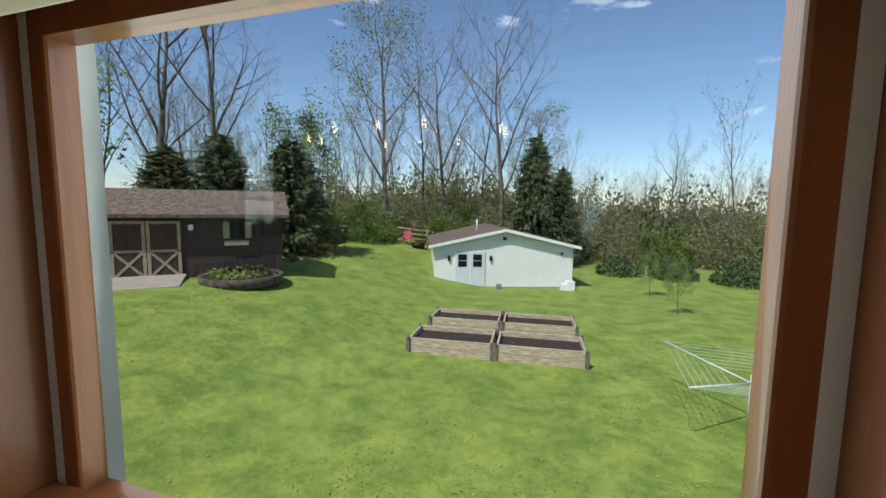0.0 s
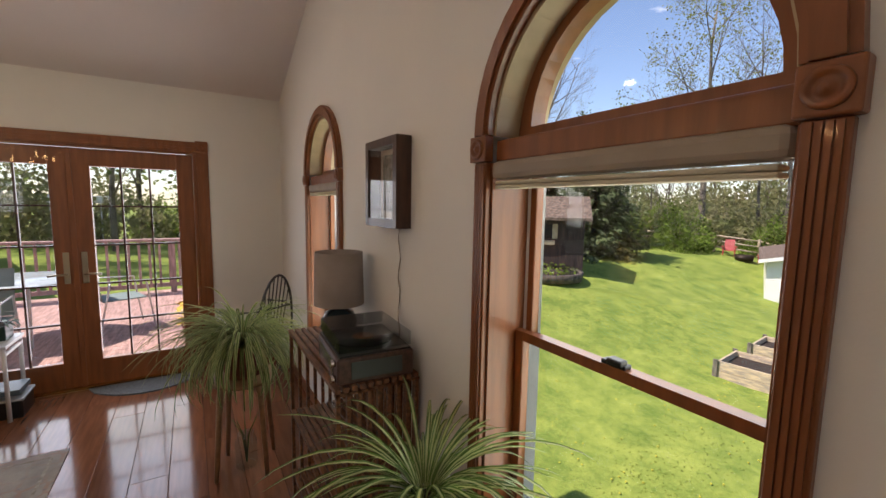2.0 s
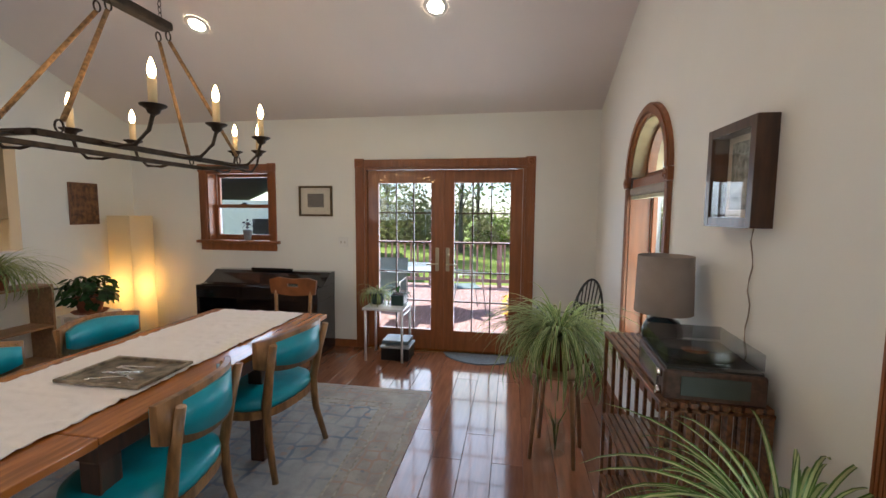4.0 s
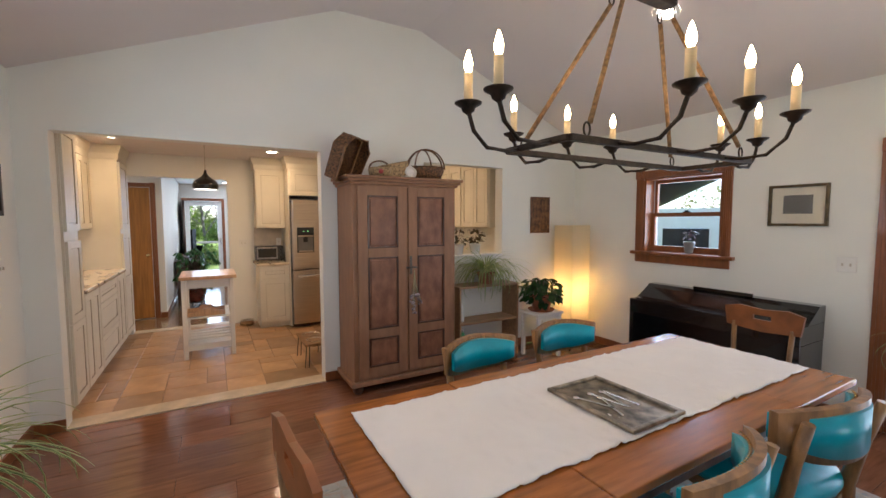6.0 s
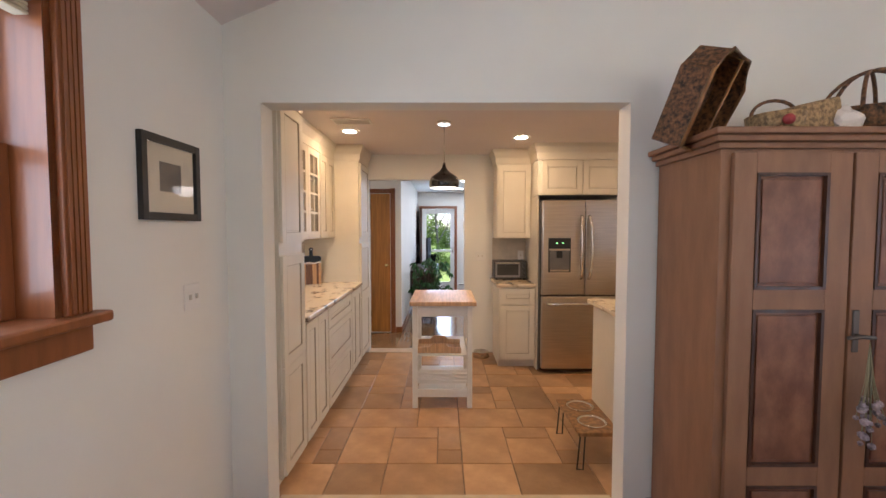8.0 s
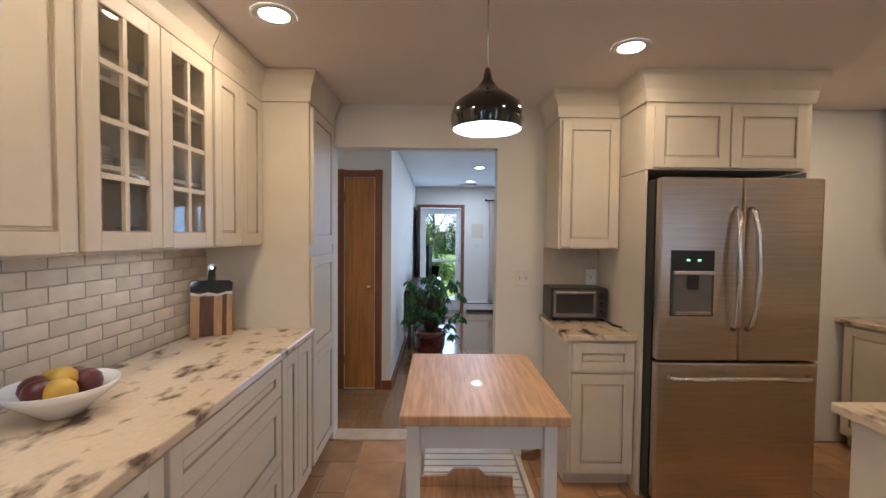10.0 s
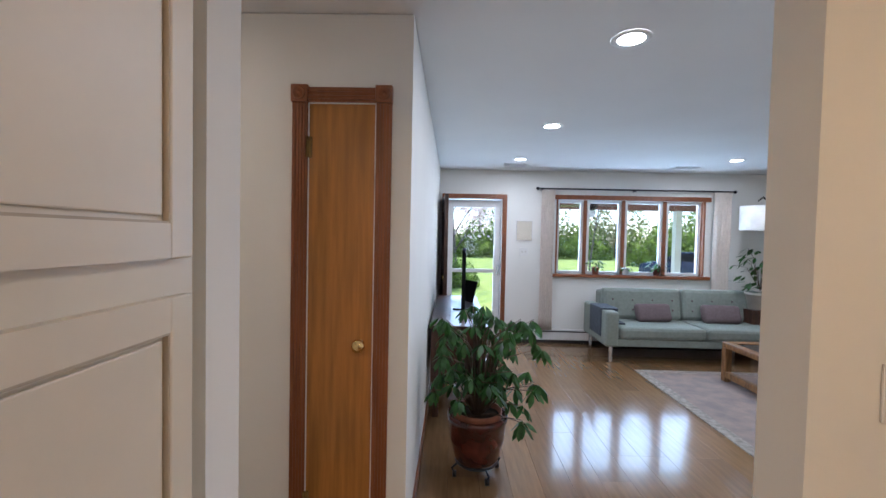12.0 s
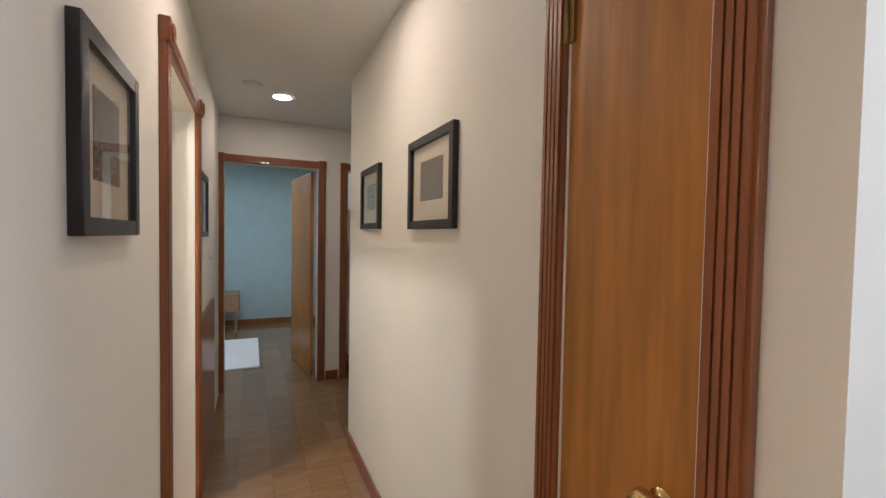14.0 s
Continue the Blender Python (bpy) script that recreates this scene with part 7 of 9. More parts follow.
for x in (0.05, 1.35, 2.65):
    part("bracket", B(x - 0.008, x + 0.008, 0.0, 0.09, -0.02, 0.005), BLACK, cr_)
for xa, xb in ((1.33, 1.52), (3.74, 3.97)):
    cu = thing("curtain", xa, LY - 0.09, 0, 0, "cream cloth curtain hanging in folds", "curtain", "curtains")
    bm = bmesh.new()
    n, m_ = 40, 12
    g = [[bm.verts.new(((xb - xa) * i / n * (1 - 0.15 * (0.5 - abs(j / m_ - 0.5))) + 0.01, 0.03 * math.sin(i * 0.95) + 0.008 * math.sin(i * 0.4 + j), 0.20 + 1.99 * j / m_)) for j in range(m_ + 1)] for i in range(n + 1)]
    for i in range(n):
        for j in range(m_):
            bm.faces.new((g[i][j], g[i + 1][j], g[i + 1][j + 1], g[i][j + 1])).smooth = True
    o = part("cloth", bm, CURT, cu)
    o.modifiers.new("cloth", "SOLIDIFY").thickness = 0.003
ht = thing("baseboard_heater", 0.90, LY, 0, 0, "cream metal baseboard heater", "heater")
part("cover", B(0, 3.2, -0.06, -0.001, 0.05, 0.20, bev=0.006), WHITEP, ht)
part("grille", B(0.02, 3.18, -0.064, -0.0605, 0.165, 0.18), BLACK, ht)
part("foot_rail", B(0.02, 3.18, -0.05, -0.001, 0.0, 0.05), BLACK, ht)
lr = thing("living_rug", 2.22, 9.9, 0, 0, "faded rose and grey rug under the coffee table", "rug")
part("field", B(0.10, 2.6, 0.0, 2.18, 0.001, 0.009), mat("faded_rose_rug", (0.36, 0.27, 0.225), 0.95, var=0.4, scale=6, color2=(0.24, 0.20, 0.19), bump=0.3, bscale=150, detail=8), lr)
bm = bmesh.new()
box(bm, 0, 0.10, -0.1, 2.28, 0.0005, 0.0085), box(bm, 0.10, 2.6, 2.18, 2.28, 0.0005, 0.0085)
part("border", bm, mat("pale_rug_edge", (0.42, 0.37, 0.32), 0.95, var=0.2, scale=20), lr)
cf = thing("coffee_table", 3.02, 11.10, 0, 0, "oak coffee table with a glass top and open frame", "coffee table")
bm = bmesh.new()
box(bm, 0, 0.09, 0, 0.80, 0.37, 0.43, bev=0.01), box(bm, 1.21, 1.30, 0, 0.80, 0.37, 0.43, bev=0.01), box(bm, 0.09, 1.21, 0, 0.09, 0.3705, 0.4295), box(bm, 0.09, 1.21, 0.71, 0.80, 0.3705, 0.4295)
part("top_frame", bm, CHAIRW, cf)
g = part("glass_top", B(0.085, 1.215, 0.085, 0.715, 0.415, 0.424), mat("smoked_table_glass", (0.05, 0.045, 0.04), 0.06, coat=0.5), cf)
for x in (0.0, 1.23):
    for y in (0.0, 0.73):
        part("leg", B(x, x + 0.07, y, y + 0.07, 0.0095, 0.3695, bev=0.008), CHAIRW, cf)
part("base_rail", B(0.0, 0.05, 0.07, 0.73, 0.06, 0.12), CHAIRW, cf)
part("base_rail", B(0.07, 1.23, 0.0, 0.05, 0.06, 0.12), CHAIRW, cf)
bm = B(0.25, 0.52, 0.2, 0.4, 0.425, 0.44, bev=0.002)
tagged(part("magazine", bm, BLACK), "dark magazine lying on the coffee table", "magazine").matrix_basis = pose(3.02, 11.10, 0)
flp = thing("arc_floor_lamp", 4.25, 12.95, 0, 0, "floor lamp with a white drum shade", "floor lamp")
part("base", lathe(bmesh.new(), [(0.14, 0.012), (0.14, 0.03), (0.02, 0.04)], n=24), IRON, flp)
part("pole", path_tube(bmesh.new(), [(0, 0, 0.03), (0, 0, 1.8), (-0.02, 0, 2.05), (-0.08, 0, 2.10), (-0.14, 0, 2.05)], 0.011, 8), IRON, flp)
part("shade", lathe(bmesh.new(), [(0.20, 1.66), (0.20, 1.98), (0.197, 1.98), (0.197, 1.66)], (-0.14, 0, 0), 32, caps=False), mat("white_linen_shade", (0.82, 0.80, 0.76), 0.9), flp)
cp = thing("corner_plant", 4.15, 12.96, 0, 0, "tall leafy plant in a pale pot beside the sofa", "plant")
part("stand", B(-0.15, 0.15, -0.15, 0.15, 0.0, 0.62), DARKW, cp)
pot(cp, 0.13, 0.22, mat("cream_pot", (0.55, 0.50, 0.42), 0.4), 0.62)
bushy(cp, 110, (0, -0.05, 1.15), 0.30, 0.28, 0.12, 0.055, LEAF, 51, 0.2)
for x, n_, pm in ((2.15, 30, TERRA), (2.58, 14, WHITEC), (3.02, 34, mat("dark_red_pot", (0.12, 0.03, 0.02), 0.4))):
    t = thing("windowsill_plant", x, LY + 0.0, 1.001, 0, "small potted plant on the living room window sill", "plant", "window sill plants")
    pot(t, 0.055, 0.10, pm)
    bushy(t, n_, (0, 0, 0.15), 0.11, 0.06, 0.09, 0.03, LEAF, int(x * 100), 0.1)
cs = thing("media_console", LX + 0.02, 10.75, 0, 0, "dark wood media console along the wall", "console")
part("top", B(0, 0.48, 0, 1.75, 0.74, 0.77, bev=0.005), DARKW, cs)
part("cabinet_body", B(0.01, 0.46, 0.03, 1.72, 0.30, 0.7395), DARKW, cs)
for y in (0.04, 1.66):
    for x in (0.03, 0.40):
        part("leg", B(x, x + 0.05, y, y + 0.05, 0, 0.2995), DARKW, cs)
for k in range(3):
    part("drawer", B(0.461, 0.472, 0.06 + k * 0.56, 0.58 + k * 0.56, 0.50, 0.72, bev=0.003), DARKW, cs)
tv = thing("television", LX + 0.30, 11.25, 0.771, -2, "flat black television on a stand, switched off", "television")
MATTE = mat("matte_black_screen", (0.012, 0.012, 0.013), 0.7, var=0.1, spec=0.05)
part("screen", B(-0.015, 0.02, -0.05, 0.95, 0.06, 0.60, bev=0.004), MATTE, tv)
part("stand", B(-0.10, 0.12, 0.25, 0.65, 0.0, 0.012), BLACK, tv)
part("neck", B(-0.01, 0.012, 0.40, 0.50, 0.012, 0.06), BLACK, tv)
lt = thing("tablet", LX + 0.36, 12.05, 0.771, -60, "black tablet standing on the console", "tablet")
part("screen", box(bmesh.new(), -0.12, 0.12, 0, 0.012, 0.0, 0.24, 0.003, m=pose(0, 0, 0, -15)), MATTE, lt)

# umbrella-leaved plant in the red pot
um = thing("umbrella_plant", 0.27, 10.02, 0, 0, "tall green umbrella plant in an oxblood pot on a wheeled stand", "plant")
sb = bmesh.new()
path_tube(sb, [(0.13 * math.cos(a), 0.13 * math.sin(a), 0.085) for a in [2 * math.pi * k / 20 for k in range(21)]], 0.008, 6)
for k in range(4):
    a = k * math.pi / 2 + 0.4
    path_tube(sb, [(0.13 * math.cos(a), 0.13 * math.sin(a), 0.085), (0.17 * math.cos(a), 0.17 * math.sin(a), 0.06), (0.15 * math.cos(a), 0.15 * math.sin(a), 0.03)], 0.007, 6)
part("stand", sb, BLACK, um, "black iron stand")
for k in range(4):
    a = k * math.pi / 2 + 0.4
    bm = bmesh.new()
    tube(bm, (0.15 * math.cos(a) - 0.012, 0.15 * math.sin(a), 0.02), (0.15 * math.cos(a) + 0.012, 0.15 * math.sin(a), 0.02), 0.02, n=12)
    part("caster", bm, BLACK, um)
part("pot", lathe(bmesh.new(), [(0.12, 0.09), (0.14, 0.11), (0.175, 0.24), (0.18, 0.34), (0.19, 0.35), (0.19, 0.385), (0.17, 0.385), (0.165, 0.35)], n=28), GLAZE, um)
part("inner_pot", lathe(bmesh.new(), [(0.15, 0.34), (0.155, 0.41), (0.145, 0.41), (0.14, 0.37)], n=28), TERRA, um)
part("soil", lathe(bmesh.new(), [(0.146, 0.375), (0.0, 0.38)], n=24), SOIL, um)
rnd = random.Random(77)
bm, bs = bmesh.new(), bmesh.new()
for k in range(100):
    a, rr = rnd.uniform(0, 6.283), rnd.uniform(0.05, 1.0) ** 0.7
    low = rnd.random() < 0.3
    z = rnd.uniform(0.45, 0.75) if low else rnd.uniform(0.65, 1.12)
    R = 0.40 if low else 0.36
    ctr = Vector((R * rr * math.cos(a) + (0.04 if math.cos(a) > 0 else 0.06), R * rr * math.sin(a), z - 0.10 * rr))
    ctr.x = max(ctr.x, -0.30)
    path_tube(bs, [(0.03 * math.cos(a), 0.03 * math.sin(a), 0.38), (ctr.x * 0.4, ctr.y * 0.4, 0.38 + (ctr.z - 0.38) * 0.8), ctr], [0.006, 0.004, 0.002], 5)
    nl = rnd.choice((6, 7, 8))
    for j in range(nl):
        b = 2 * math.pi * j / nl + rnd.uniform(-0.2, 0.2)
        m = Matrix.Translation(ctr) @ Euler((rnd.uniform(-1.25, -0.55), rnd.uniform(-0.3, 0.3), b)).to_matrix().to_4x4() @ Matrix.Translation((0, 0.015, 0))
        s = rnd.uniform(0.75, 1.15)
        leaf_shape(bm, m, 0.092 * s, 0.037 * s)
part("foliage", bm, LEAF, um)
part("stem_tuft", bs, STEM, um)

# bedroom glimpse
ns = thing("nightstand", -6.55, 8.28, 0, 0, "pale wood nightstand in the bedroom", "nightstand")
part("body", B(-0.2, 0.2, -0.2, 0.2, 0.30, 0.55, bev=0.006), BIRCH, ns)
for x in (-0.17, 0.14):
    for y in (-0.17, 0.14):
        part("leg", B(x, x + 0.03, y, y + 0.03, 0, 0.2995), BIRCH, ns)
tagged(part("bedside_rug", B(-5.9, -4.6, 8.05, 8.72, 0.001, 0.015, bev=0.004), LINEN), "white bedside rug on the wood floor", "rug")
pnl = struct("wainscot", B(-3.25, -2.42, KY1 + 0.131, KY1 + 0.15, 0, 0.95, bev=0.003), TRIM, "low reddish wood panel on the hall wall")


# ---- outdoors ----
def ground_z(x, y):
    def ss(a, b, v):
        t = min(1, max(0, (v - a) / (b - a)))
        return t * t * (3 - 2 * t)
    back = -2.45 + 1.35 * ss(4.5, 13, x) - 0.45 * ss(-8, -24, y) * 0 - 0.5 * ss(8, 26, -y) * (1 - ss(8, 16, x))
    front = -0.55
    s = ss(-1.0, 7.0, y)
    z = back * (1 - s) + front * s
    return z - 0.02 * max(0, math.hypot(x, y) - 45) * 0.3


def lawn_z(x, y):
    return ground_z(x, y) + 0.02 * noise.noise((x * 0.25, y * 0.25, 0))


bm = bmesh.new()
xs = [-400, -200, -90, -50] + [-30 + 1.5 * i for i in range(47)] + [55, 90, 200, 400]
ys = [-400, -200, -90, -60] + [-42 + 1.5 * i for i in range(60)] + [60, 90, 200, 400]
noise.seed_set(5)
gv = [[bm.verts.new((x, y, lawn_z(x, y))) for y in ys] for x in xs]
for i in range(len(xs) - 1):
    for j in range(len(ys) - 1):
        # the house stands in a gap of the sheet, under its floors
        bm.faces.new((gv[i][j], gv[i + 1][j], gv[i + 1][j + 1], gv[i][j + 1])).smooth = True
struct("ground", bm, GRASS, "mown spring lawn sloping behind the house")
# foundation under the house
struct("foundation", B(XW - 0.18, XE + 0.18, YS - 0.2, YN, -3.0, -0.31), VINYLS, "pale house foundation wall")
# grass tufts nearest the window
rnd = random.Random(3)
bm = bmesh.new()
for k in range(16000):
    x, y = rnd.uniform(-4, 12), -1.2 - 13 * rnd.random() ** 1.2
    z = lawn_z(x, y) - 0.004
    a, h = rnd.uniform(0, 6.28), rnd.uniform(0.008, 0.018)
    d = Vector((math.cos(a), math.sin(a), 0)) * 0.02
    p = Vector((x, y, z))
    v = [bm.verts.new(p - d), bm.verts.new(p + d), bm.verts.new(p + Vector((-d.y, d.x, 0)) * rnd.uniform(1, 2) + Vector((0, 0, h)))]
    bm.faces.new(v)
tagged(part("grass_tufts", bm, thin_leaf(mat("fresh_grass_blade", (0.29, 0.36, 0.07), 0.9, var=0.3, scale=0.8, spec=0.1), 0.5)), "scattered fresh grass tufts", "grass", kind="stuff")
bm = bmesh.new()
for k in range(900):
    x, y = rnd.uniform(-5, 12), -2 - 14 * rnd.random()
    z = lawn_z(x, y) + 0.08
    lathe(bm, [(0.02, 0), (0.004, 0.012)], (x, y, z - 0.06), 5)
tagged(part("dandelions", bm, mat("dandelion_yellow", (0.65, 0.55, 0.05), 0.7)), "yellow dandelions dotted over the lawn", "flowers", kind="stuff")

# raised beds
def raised_bed(cx, cy, rz):
    z = ground_z(cx, cy) - 0.05
    b = thing("raised_bed", cx, cy, z, rz, "weathered timber raised garden bed with soil", "garden bed", "raised beds")
    L, W, H = 2.25, 1.25, 0.50
    for y in (-W / 2, W / 2 - 0.05):
        for k in range(2):
            part("board", B(-L / 2, L / 2, y, y + 0.05, 0.02 + k * 0.245, 0.255 + k * 0.245, bev=0.004), BEDW, b)
    for x in (-L / 2, L / 2 - 0.05):
        for k in range(2):
            part("board", B(x, x + 0.05, -W / 2 + 0.051, W / 2 - 0.051, 0.02 + k * 0.245, 0.255 + k * 0.245, bev=0.004), BEDW, b)
    for sx in (-1, 1):
        for sy in (-1, 1):
            part("corner_post", B(sx * (L / 2 + 0.02) - 0.05, sx * (L / 2 + 0.02) + 0.05, sy * (W / 2 + 0.03) - 0.03, sy * (W / 2 + 0.03) + 0.03, 0, 0.53, bev=0.005), mat("grey_post_timber", (0.20, 0.175, 0.14), 0.9, var=0.3, scale=5, stretch=(5, 5, 1)), b)
    part("soil", B(-L / 2 + 0.05, L / 2 - 0.05, -W / 2 + 0.05, W / 2 - 0.05, 0.02, 0.36), SOIL, b)


for i, dx in enumerate((-1.19, 1.19)):
    for j, dy in enumerate((0.0, -2.45)):
        c = pose(2.85, -10.95, 0, 0, 0, 6) @ Vector((dx, dy, 0))
        raised_bed(c.x, c.y, 6)


def lap_siding(bm, x0, x1, y, z0, z1, step=0.115, top=None):
    """Overlapping boards on a wall that faces +y; top(x) cuts the gable."""
    n = int((z1 - z0) / step)
    for k in range(n):
        a, b = z0 + k * step, z0 + (k + 1) * step
        u0, u1 = (x0, x1) if top is None else top(a, b)
        if u1 - u0 < 0.1:
            continue
        vs = [bm.verts.new(p) for p in ((u0, y + 0.018, a), (u1, y + 0.018, a), (u1, y + 0.002, b), (u0, y + 0.002, b))]
        bm.faces.new(vs)
        vs = [bm.verts.new(p) for p in ((u0, y + 0.018, a), (u1, y + 0.018, a), (u1, y, a), (u0, y, a))]
        bm.faces.new(vs[::-1])


# white garage
gz = -2.95
ga = thing("garage", 4.62, -22.35, gz, 21, "white sided garage with a low brown shingled gable roof", "garage")
gw = 3.85
body = [(-gw, 0), (gw, 0), (gw, 2.35), (0, 3.22), (-gw, 2.35)]
part("wall", prism(bmesh.new(), body, -7.0, 0.0, "xz"), VINYLS, ga)
bm = bmesh.new()
lap_siding(bm, -gw, gw, 0, 0.12, 3.2, top=lambda a, b: (-gw, gw) if b < 2.35 else (-gw * (3.22 - b) / 0.87, gw * (3.22 - b) / 0.87))
part("siding", bm, VINYLS, ga)
part("foundation", B(-gw - 0.02, gw + 0.02, -7, 0.03, 0, 0.12), mat("grey_concrete", (0.32, 0.29, 0.26), 0.9, var=0.2), ga)
for s in (-1, 1):
    bm = bmesh.new()
    prism(bm, [(s * -0.0, 3.24), (s * (gw + 0.3), 2.30), (s * (gw + 0.3), 2.42), (0, 3.36)], -7.3, 0.35, "xz")
    part("roof", bm, ROOFB, ga)
    bm = bmesh.new()
    prism(bm, [(0, 3.18), (s * (gw + 0.32), 2.24), (s * (gw + 0.32), 2.40), (0, 3.345)], 0.351, 0.38, "xz")
    part("rake_trim", bm, WHITEP, ga)
dd = part("door", B(1.05, 2.72, 0.022, 0.06, 0.12, 2.12, bev=0.004), WHITEP, ga, "white double doors with small windows")
for x in (1.10, 1.92):
    part("door_leaf", B(x, x + 0.76, 0.061, 0.075, 0.16, 2.07, bev=0.004), mat("pale_blue_white_paint", (0.66, 0.70, 0.72), 0.4), dd)
    for j in range(2):
        part("pane", B(x + 0.14, x + 0.62, 0.076, 0.08, 1.22 + j * 0.36, 1.55 + j * 0.36), SCREEN, dd)
for x in (3.05, 0.75, -3.2):
    part("wall_lamp", B(x - 0.06, x + 0.06, 0.03, 0.13, 1.55 if x > 0 else 1.9, 1.85 if x > 0 else 2.05, bev=0.02), IRON, ga)
part("gable_light", B(-0.10, 0.10, 0.03, 0.12, 2.72, 2.86, bev=0.02), IRON, ga)
part("vent_pipe", tube(bmesh.new(), (1.2, -2.6, 2.9), (1.2, -2.6, 3.75), 0.05, n=10), GALV, ga)
for x, s in ((0.35, 0.35), (-3.2, 0.4), (-3.55, 0.55)):
    bn = thing("garden_clutter", *(pose(4.62, -22.35, gz, 0, 0, 21) @ Vector((x, 0.5, 0))), 21, "grey plastic bin beside the garage", "bin")
    part("body", B(-s * 0.4, s * 0.4, -s * 0.4, s * 0.4, 0, s, bev=0.03), mat("grey_bin_plastic", (0.20, 0.19, 0.18), 0.6) if x > 0 else WHITEC, bn)

# brown shed
sz = ground_z(13.4, -10.6) - 0.05
sh = thing("shed", 13.8, -11.1, sz, 43, "dark brown board shed with tan trimmed double doors", "shed")
part("wall", B(-2.9, 3.4, -3.2, 0, 0, 2.28), SHEDW, sh)
for k in range(42):
    x = -2.9 + k * 0.15
    part("board", B(x + 0.004, x + 0.146, 0.001, 0.014, 0.05, 2.28), SHEDW, sh)
for lo in (0,):
    bm = bmesh.new()
    prism(bm, [(0.42, 2.20), (-1.6, 3.10), (-3.6, 2.20), (-3.6, 2.30), (-1.6, 3.22), (0.42, 2.32)], -3.15, 3.7, "yz")
    part("roof", bm, ROOFB, sh)
bm = bmesh.new()
prism(bm, [(0.0, 2.28), (-1.6, 3.10), (-3.2, 2.28)], -2.90, -2.80, "yz")
part("gable", bm, SHEDW, sh)
bm = bmesh.new()
prism(bm, [(0.0, 2.28), (-1.6, 3.10), (-3.2, 2.28)], 3.3, 3.4, "yz")
part("gable", bm, SHEDW, sh)
for x in (0.42, 1.45):
    dr = part("door", B(x, x + 1.0, 0.016, 0.05, 0.08, 2.08), SHEDW, sh)
    bm = bmesh.new()
    for x0, x1, z0, z1 in ((x, x + 0.10, 0.08, 2.08), (x + 0.90, x + 1.0, 0.08, 2.08), (x + 0.10, x + 0.90, 0.08, 0.18), (x + 0.10, x + 0.90, 1.98, 2.08), (x + 0.10, x + 0.90, 1.0, 1.09)):
        box(bm, x0, x1, 0.051, 0.07, z0, z1)
    for s in (1, -1):
        box(bm, -0.57, 0.57, 0.0, 0.012, -0.04, 0.04, m=pose(x + 0.5, 0.0515 + (0.006 if s > 0 else 0), 0.59) @ Matrix.Rotation(s * math.atan2(0.82, 0.8), 4, "Y"))
    part("door_trim", bm, SHEDT, dr)
    part("hinge", B(x + (0.0 if x < 1 else 0.88), x + (0.12 if x < 1 else 1.0), 0.0715, 0.078, 1.02, 1.06), BLACK, dr)
wn_ = part("window", B(-1.62, -1.12, 0.016, 0.04, 1.45, 2.02), SCREEN, sh)
for x in (-1.84, -1.11):
    part("shutter", B(x, x + 0.21, 0.016, 0.045, 1.43, 2.04, bev=0.004), SHEDT, wn_)
part("flower_box", B(-1.74, -0.94, 0.016, 0.16, 1.18, 1.36, bev=0.006), SHEDT, wn_)
lampb = part("wall_lamp", B(0.02, 0.18, 0.02, 0.14, 1.75, 1.95, bev=0.03), WHITEC, sh)
rmp = thing("shed_ramp", *(pose(13.8, -11.1, sz, 0, 0, 43) @ Vector((1.4, 0.9, 0))), 43, "weathered grey wooden shed ramp", "ramp")
for k in range(8):
    part("plank", box(bmesh.new(), -1.1, 1.1, 0, 0.20, 0, 0.04, m=pose(0, -0.85 + k * 0.21, 0.16 - k * 0.018, -5)), mat("grey_plank", (0.42, 0.36, 0.29), 0.9, var=0.2, scale=4, stretch=(1, 8, 8)), rmp)
fb_ = thing("flower_bed", *(pose(13.8, -11.1, sz, 0, 0, 43) @ Vector((-1.5, 0.9, 0))), 43, "stone edged flower bed in front of the shed", "flower bed")
part("edging", lathe(bmesh.new(), [(1.35, -0.1), (1.4, 0.22), (1.25, 0.22), (1.25, 0.1)], n=20), mat("dark_edging_stone", (0.11, 0.09, 0.07), 0.9, var=0.3), fb_)
part("soil", lathe(bmesh.new(), [(1.26, 0.0), (1.25, 0.16), (0.0, 0.2)], n=20), SOIL, fb_)
bushy(fb_, 300, (0, 0, 0.30), 1.15, 0.15, 0.16, 0.10, SHRUB, 61, stems=False)


